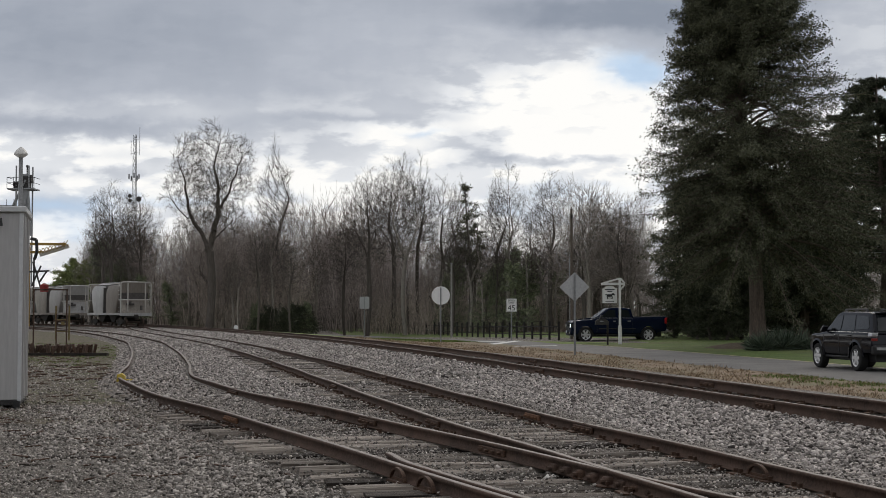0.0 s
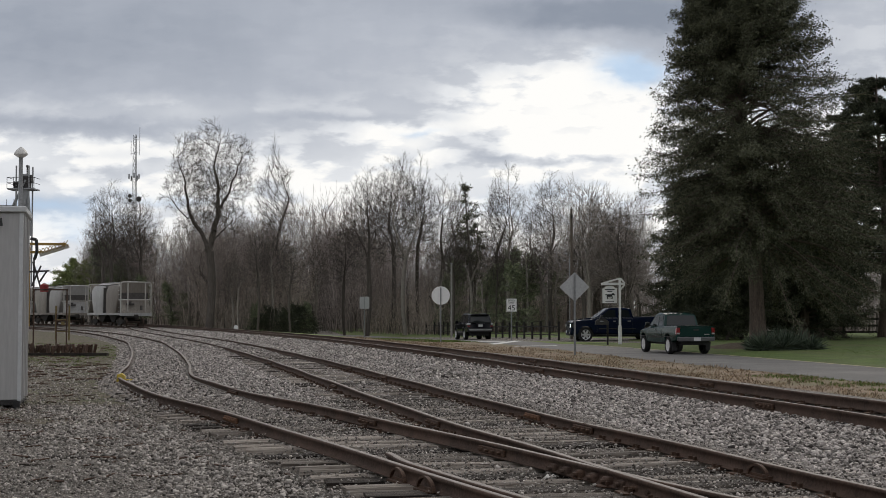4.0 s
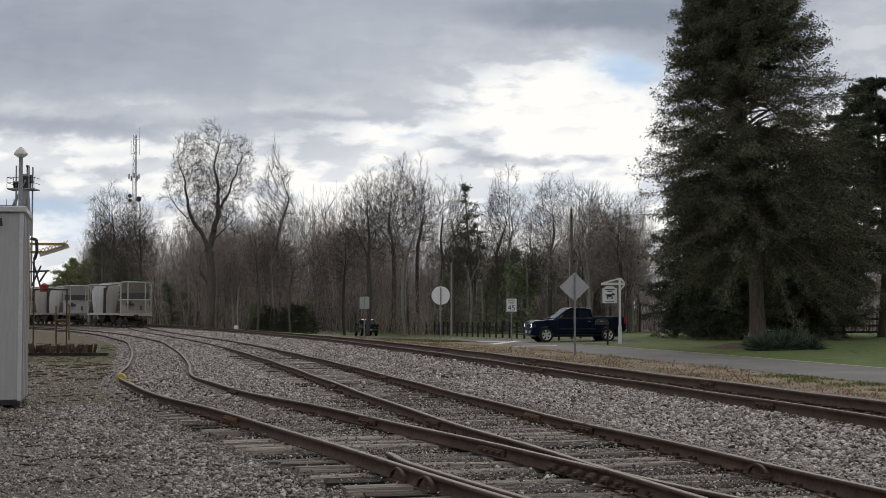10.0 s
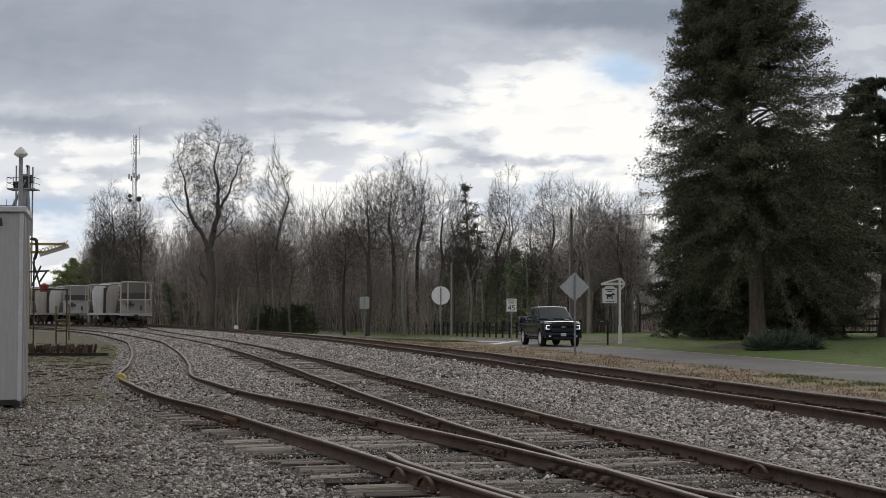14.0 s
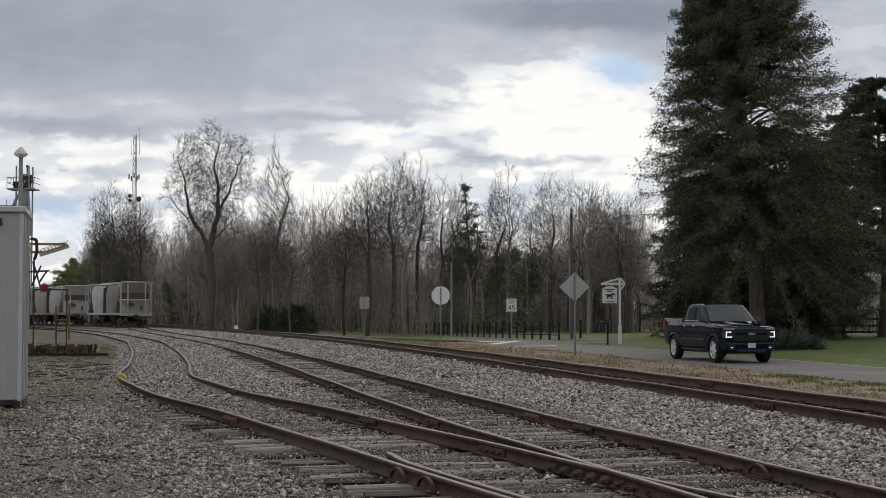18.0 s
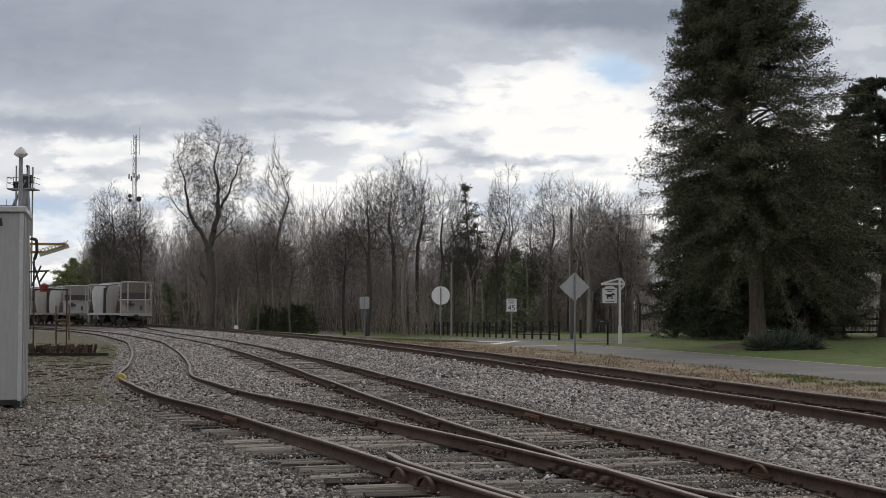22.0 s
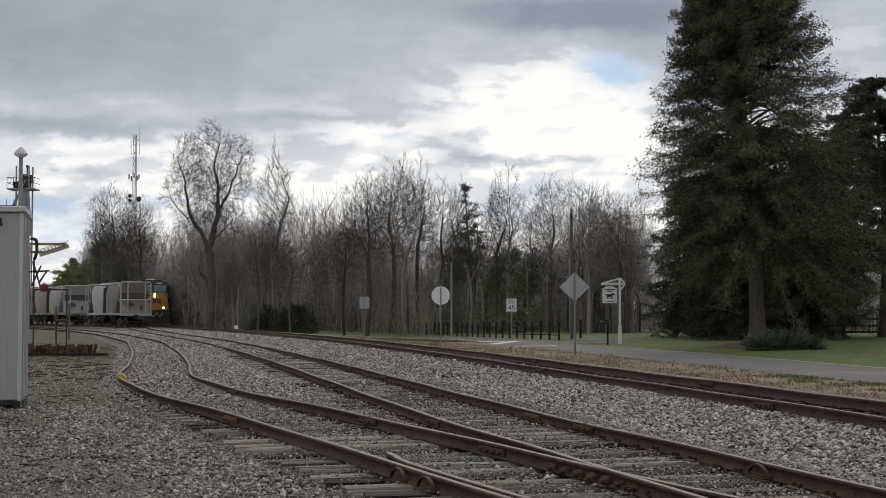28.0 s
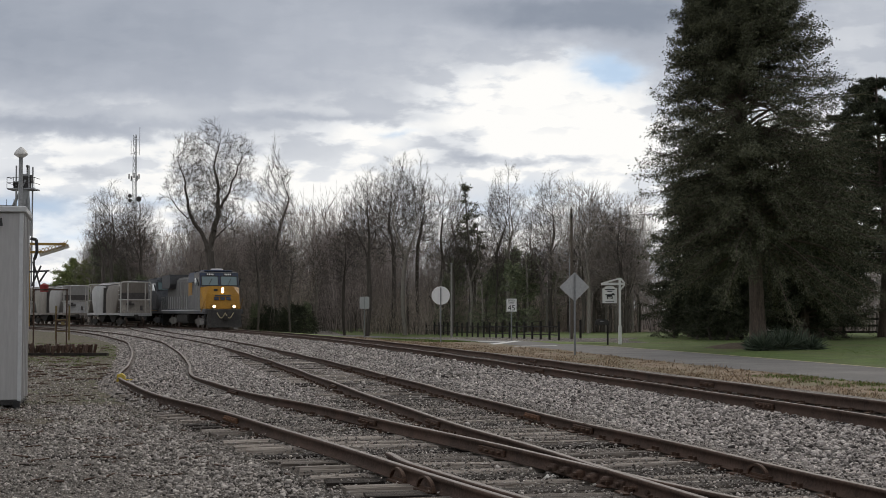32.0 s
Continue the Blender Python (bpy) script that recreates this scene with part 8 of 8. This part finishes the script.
def green_pickup():
    c = thing("pickup_truck", pose(0, 0, 0), "older dark green small pickup truck with an open bed", "pickup truck", "vehicles")
    hw, fa, ra, r = 0.89, 1.72, -1.47, 0.36
    low = [(-2.50, 0.60), (-2.0, 0.54)] + arch(ra, 0.44, 0.10) + [(-0.95, 0.46), (1.18, 0.46)] + arch(fa, 0.44, 0.10) + [(2.30, 0.44), (2.50, 0.50), (2.52, 0.82), (2.44, 0.98), (1.20, 1.10), (-0.72, 1.10), (-0.76, 1.14), (-2.52, 1.16), (-2.53, 0.64)]
    shell("body", low, hw, 0.85, M_GREEN, c, 0.04)
    top = [(1.28, 1.06), (0.58, 1.62), (0.25, 1.70), (-0.45, 1.69), (-0.66, 1.62), (-0.78, 1.12), (-0.78, 1.06)]
    shell("cab_roof", top, 0.84, 0, M_GREEN, c, 0.04, inset=0.14)

    def ya(z):
        return 0.84 - 0.14 * (z - 1.06) / 0.64

    side_glass(c, [(1.02, 1.15), (0.54, 1.55), (-0.02, 1.59), (-0.02, 1.15)], ya, M_GLASS_W)
    side_glass(c, [(-0.10, 1.15), (-0.10, 1.59), (-0.50, 1.57), (-0.62, 1.17)], ya)
    cross_glass("windscreen", c, (1.22, 1.11), (0.62, 1.60), 0.76, 0.66, M_GLASS_W)
    cross_glass("rear_window", c, (-0.765, 1.18), (-0.675, 1.58), 0.70, 0.62, M_GLASS_C)
    # solid slab coloured dark in place of the open bed's shaded inside
    bm = bmesh.new()
    add_box(bm, -2.42, -0.84, -0.74, 0.74, 1.12, 1.168, 0.005)
    part("bed_liner", bm, M_TRIM, c, "dark slab painted as the open bed's shaded inside")
    door_lines(c, (1.14, -0.06, -0.74), hw, 0.52, 1.08)
    handles(c, (0.12,), hw - 0.004, 0.98, M_TRIM)
    mirrors(c, 0.95, 0.84, 1.2, M_TRIM)
    for s in (-1, 1):
        box_part("tail_lamp", (-2.55, -2.40, min(s * 0.74, s * 0.898), max(s * 0.74, s * 0.898), 0.82, 1.10), M_TAIL, c, "red tail lamp", bevel=0.015)
        box_part("reversing_lamp", (-2.556, -2.45, min(s * 0.75, s * 0.88), max(s * 0.75, s * 0.88), 0.83, 0.89), M_CLEAR, c)
        box_part("side_moulding", (-2.4, 2.3, min(s * 0.88, s * 0.905), max(s * 0.88, s * 0.905), 0.70, 0.73), M_TRIM, c)
        box_part("mud_flap", (ra - 0.50, ra - 0.47, min(s * 0.70, s * 0.90), max(s * 0.70, s * 0.90), 0.16, 0.5), M_TRIM, c)
        box_part("headlamp", (2.40, 2.53, min(s * 0.55, s * 0.84), max(s * 0.55, s * 0.84), 0.78, 0.94), M_CLEAR, c, bevel=0.02)
    bm = bmesh.new()
    add_box(bm, -2.66, -2.46, -0.86, 0.86, 0.54, 0.72, 0.03)
    rb = part("rear_bumper", bm, M_STEP, c, "dull grey step bumper")
    box_part("number_plate", (-2.675, -2.66, -0.16, 0.16, 0.56, 0.70), M_PLATE_W, rb, "pale number plate")
    box_part("tailgate", (-2.545, -2.525, -0.73, 0.73, 0.74, 1.12), M_GREEN, c, bevel=0.006)
    box_part("tailgate_handle", (-2.555, -2.54, -0.12, 0.12, 0.98, 1.04), M_TRIM, c)
    box_part("maker_bar", (-2.552, -2.546, -0.62, -0.38, 0.80, 0.84), M_CHROME, c)
    bm = bmesh.new()
    add_box(bm, 2.36, 2.60, -0.86, 0.86, 0.48, 0.68, 0.04)
    part("front_bumper", bm, M_CHROME, c)
    box_part("grille", (2.45, 2.535, -0.52, 0.52, 0.74, 0.94), M_TRIM, c)
    box_part("underbody", (-2.3, 2.2, -0.6, 0.6, 0.38, 0.6), M_TRIM, c)
    ws = [wheel(c, x, y, r, 0.24, 8) for x in (fa, ra) for y in (0.76, -0.76)]
    sculpt(c, ws, car_form(0.89, 2.52, -2.52, 1.10, 1.70, ((0.3, 0.93), (0.5, 0.965), (0.74, 1.0), (0.98, 0.99), (1.1, 0.965), (1.2, 0.955), (1.7, 0.96)), 0.12), (-2.2, -1.0, -0.3, 0.3, 0.8, 1.4, 1.8, 2.1, 2.3, 2.45), (-0.7, -0.5, -0.25, 0, 0.25, 0.5, 0.7), (0.5, 0.62, 0.74, 0.86, 0.98, 1.05, 1.2, 1.4, 1.55))
    return c, ws, r


def dark_suv():
    c = thing("suv", pose(0, 0, 0), "charcoal sport utility vehicle with roof rails", "car", "vehicles")
    hw, fa, ra, r = 0.945, 1.50, -1.29, 0.385
    low = [(-2.28, 0.56), (-1.85, 0.54)] + arch(ra, 0.47, 0.10) + [(-0.74, 0.46), (0.92, 0.46)] + arch(fa, 0.47, 0.10) + [(2.05, 0.46), (2.34, 0.54), (2.38, 0.90), (2.26, 1.06), (2.05, 1.10), (0.98, 1.16), (-2.20, 1.16), (-2.36, 1.08), (-2.40, 0.80)]
    shell("body", low, hw, 0.85, M_CHAR, c, 0.05)
    top = [(1.10, 1.12), (0.36, 1.68), (0.05, 1.76), (-1.70, 1.75), (-2.10, 1.70), (-2.36, 1.12)]
    shell("cab_roof", top, 0.90, 0, M_CHAR, c, 0.05, inset=0.16)

    def ya(z):
        return 0.90 - 0.16 * (z - 1.12) / 0.64

    side_glass(c, [(0.86, 1.20), (0.36, 1.60), (-0.10, 1.64), (-0.10, 1.20)], ya)
    side_glass(c, [(-0.18, 1.20), (-0.18, 1.64), (-0.98, 1.65), (-1.10, 1.20)], ya)
    side_glass(c, [(-1.20, 1.22), (-1.10, 1.64), (-1.85, 1.62), (-2.06, 1.30), (-2.0, 1.24)], ya)
    cross_glass("windscreen", c, (1.04, 1.17), (0.40, 1.65), 0.80, 0.68, M_GLASS_W)
    cross_glass("rear_window", c, (-2.345, 1.15), (-2.125, 1.64), 0.78, 0.66, M_GLASS_C, 0.03)
    door_lines(c, (0.98, -0.14, -1.14), hw, 0.52, 1.14)
    handles(c, (0.08, -0.92), hw - 0.004, 1.04, M_CHAR)
    mirrors(c, 0.76, 0.90, 1.22, M_CHAR)
    for cx in (fa, ra):
        flares(c, cx, 0.46, hw - 0.01, M_CHAR, 0.07)
    for s in (-1, 1):
        bm = bmesh.new()
        add_box(bm, -1.5, 0.1, min(s * 0.60, s * 0.645), max(s * 0.60, s * 0.645), 1.80, 1.835, 0.012)
        for x in (-1.42, -0.7, 0.02):
            add_box(bm, x - 0.05, x + 0.05, min(s * 0.60, s * 0.645), max(s * 0.60, s * 0.645), 1.74, 1.81)
        part("roof_rail", bm, M_STEP, c, "dull grey roof rail")
        box_part("tail_lamp", (-2.40, -2.16, min(s * 0.74, s * 0.955), max(s * 0.78, s * 0.955), 1.02, 1.14), M_CLEAR, c, "clear and red tail lamp", bevel=0.02)
        box_part("brake_lens", (-2.405, -2.2, min(s * 0.76, s * 0.94), max(s * 0.76, s * 0.94), 0.90, 0.975), M_TAIL, c, bevel=0.01)
        box_part("step_bar", (-0.72, 0.92, min(s * 0.84, s * 0.96), max(s * 0.84, s * 0.96), 0.36, 0.42), M_TRIM, c, bevel=0.012)
        box_part("headlamp", (2.12, 2.36, min(s * 0.58, s * 0.90), max(s * 0.58, s * 0.90), 0.86, 1.02), M_CLEAR, c, bevel=0.02)
    bm = bmesh.new()
    add_box(bm, -2.34, -2.0, -0.68, 0.68, 1.69, 1.745, 0.02)
    part("spoiler", bm, M_CHAR, c)
    bm = bmesh.new()
    add_box(bm, -2.50, -2.2, -0.93, 0.93, 0.50, 0.78, 0.05)
    rb = part("rear_bumper", bm, M_TRIM, c, "dark bumper with a pale lower bar")
    box_part("bumper_bar", (-2.525, -2.48, -0.84, 0.84, 0.64, 0.72), M_SILVER, rb, "pale bumper bar")
    box_part("number_plate", (-2.42, -2.395, -0.155, 0.155, 0.90, 1.05), M_PLATE_W, c, "pale number plate")
    box_part("hatch_trim", (-2.42, -2.385, -0.30, 0.30, 1.09, 1.11), M_STEP, c)
    bm = bmesh.new()
    add_box(bm, 2.2, 2.44, -0.93, 0.93, 0.48, 0.76, 0.05)
    part("front_bumper", bm, M_CHAR, c)
    box_part("grille", (2.3, 2.395, -0.55, 0.55, 0.78, 1.02), M_TRIM, c)
    box_part("underbody", (-2.1, 2.0, -0.70, 0.70, 0.28, 0.6), M_TRIM, c)
    ws = [wheel(c, x, y, r, 0.26, 6) for x in (fa, ra) for y in (0.80, -0.80)]
    sculpt(c, ws, car_form(0.945, 2.42, -2.42, 1.16, 1.75, ((0.3, 0.92), (0.5, 0.965), (0.72, 1.0), (0.92, 0.985), (1.05, 0.995), (1.16, 0.965), (1.3, 0.95), (1.75, 0.95)), 0.16, 0.045, 0.14), (-2.3, -2.1, -1.8, -1.0, -0.2, 0.5, 0.9, 1.3, 1.7, 2.0, 2.2, 2.3), (-0.75, -0.55, -0.3, 0, 0.3, 0.55, 0.75), (0.5, 0.62, 0.74, 0.86, 0.98, 1.06, 1.12, 1.2, 1.35, 1.5, 1.65))
    return c, ws, r


navy, navy_wheels, NAVY_R = navy_pickup()
green_truck, green_wheels, GREEN_R = green_pickup()
suv, suv_wheels, SUV_R = dark_suv()
navy.scale, green_truck.scale, suv.scale = (0.945, 0.94, 1.012), (0.885, 0.93, 0.95), (0.885, 0.94, 0.95)
for q, gloss in ((M_NAVY, 0.27), (M_GREEN, 0.27), (M_CHAR, 0.27)):
    q.node_tree.nodes["Principled BSDF"].inputs["Specular IOR Level"].default_value = gloss


# ---- what moves ----
def lane_pose(line, y, away):
    """A car on a lane at depth y, heading away from the camera or towards it."""
    s = float(glide(line, y + 1) - glide(line, y - 1)) / 2
    d = (s, 1.0) if away else (-s, -1.0)
    dz = float(road_z(y + 1) - road_z(y - 1)) / 2
    return pose(float(glide(line, y)), y, float(road_z(y)), 0, math.degrees(math.atan(-dz if away else dz)), math.degrees(math.atan2(d[1], d[0])))


def roll_wheels(wheels, r, times, dist):
    """Turn the wheels by the way that the car has gone."""
    for w in wheels:
        at = w.matrix_basis.translation.copy()
        walk(w, [(t, pose(*at, 0, 0, 0) @ Matrix.Rotation(s / r, 4, "Y")) for t, s in zip(times, dist)])


def ticks(a, b, step):
    return [a + step * i for i in range(int(round((b - a) / step)) + 1)]


def drive_lane(car, wheels, r, line, t_knots, y_knots):
    times = ticks(0, 32, 0.25)
    ys = np.interp(times, t_knots, y_knots)
    walk(car, [(t, lane_pose(line, float(y), True)) for t, y in zip(times, ys)])
    fine = ticks(0, 12.5, 1 / 30) + [32.0]
    fy = np.interp(fine, t_knots, y_knots)
    s = (fy - fy[0]) * 1.02
    s[-1] = s[-2]
    roll_wheels(wheels, r, fine, s)


def motions():
    walk(backdrop, [(0.0, pose(0, 0, 0, 0, 0, -0.5)), (32.0, pose(0, 0, 0, 0, 0, 0.6))])
    # the two cars that drive away, each at a nearly even speed
    drive_lane(suv, suv_wheels, SUV_R, FAR_LANE, (0, 1, 2, 3, 3.5, 5.5, 7, 8.5, 10, 16, 32), (39.4, 51.2, 64.3, 77.8, 84.4, 107.7, 125.1, 144.0, 165.5, 246.8, 420.0))
    drive_lane(green_truck, green_wheels, GREEN_R, FAR_LANE, (0, 2.5, 3.5, 5.5, 7, 8.5, 10, 11.5, 12.5, 20, 32), (10.7, 37.4, 48.6, 73.8, 93.0, 112.4, 130.6, 147.3, 158.6, 246.8, 388.5))
    # the navy pickup waits, pulls out across the road, turns and drives towards the camera
    rows = [(0.0, 9.79, 77.0, 184), (8.2, 9.79, 77.0, 184), (8.6, 9.68, 77.0, 184), (9.0, 9.26, 77.0, 184), (9.5, 8.4, 76.9, 185), (10.0, 7.42, 76.5, 190), (10.5, 6.4, 75.9, 200), (11.0, 5.53, 75.1, 214), (11.5, 4.89, 74.1, 230), (12.0, 4.45, 72.9, 247), (12.5, 4.34, 71.7, 260), (13.0, 4.54, 70.3, 270), (13.5, 4.85, 68.9, 276), (14.0, 5.26, 67.5, 280), (14.5, 5.67, 65.9, 282)]
    walk_rows = [(t, pose(x, y, float(road_z(y)), 0, 0, a)) for t, x, y, a in rows]
    path = [(x, y) for _, x, y, _ in rows]
    times = [r[0] for r in rows]
    for t, y in ((15.5, 60.3), (16.5, 54.3), (17.0, 51.4), (17.5, 48.9), (18.0, 46.4), (18.5, 43.5), (19.0, 40.7), (19.5, 38.2), (20.0, 35.4), (20.5, 32.4), (21.0, 29.2), (22.0, 22.5), (24.0, 7.8), (28.0, -20.6), (32.0, -41.6)):
        walk_rows.append((t, lane_pose(NEAR_LANE, y, False)))
        path.append((float(glide(NEAR_LANE, y)), y))
        times.append(t)
    walk(navy, walk_rows)
    gone = np.concatenate(([0], np.cumsum([math.dist(a, b) for a, b in zip(path[:-1], path[1:])])))
    fine = [0.0] + ticks(8.2, 24, 0.06) + [32.0]
    s = np.interp(fine, times, gone)
    s[-1] = s[-2]
    roll_wheels(navy_wheels, NAVY_R, fine, s)
    # the train comes round the bend on the main track
    times = ticks(0, 32, 0.5)
    nose = np.interp(times, (0, 28, 30, 32), (390.0, 136.0, 118.4, 103.3))
    for loco, back in ((lead, 10.6), (second, 33.4)):
        walk(loco, [(t, on_line(MAIN, arc_y(MAIN, float(y), back), RAIL_TOP, base=13.2)) for t, y in zip(times, nose)])


motions()
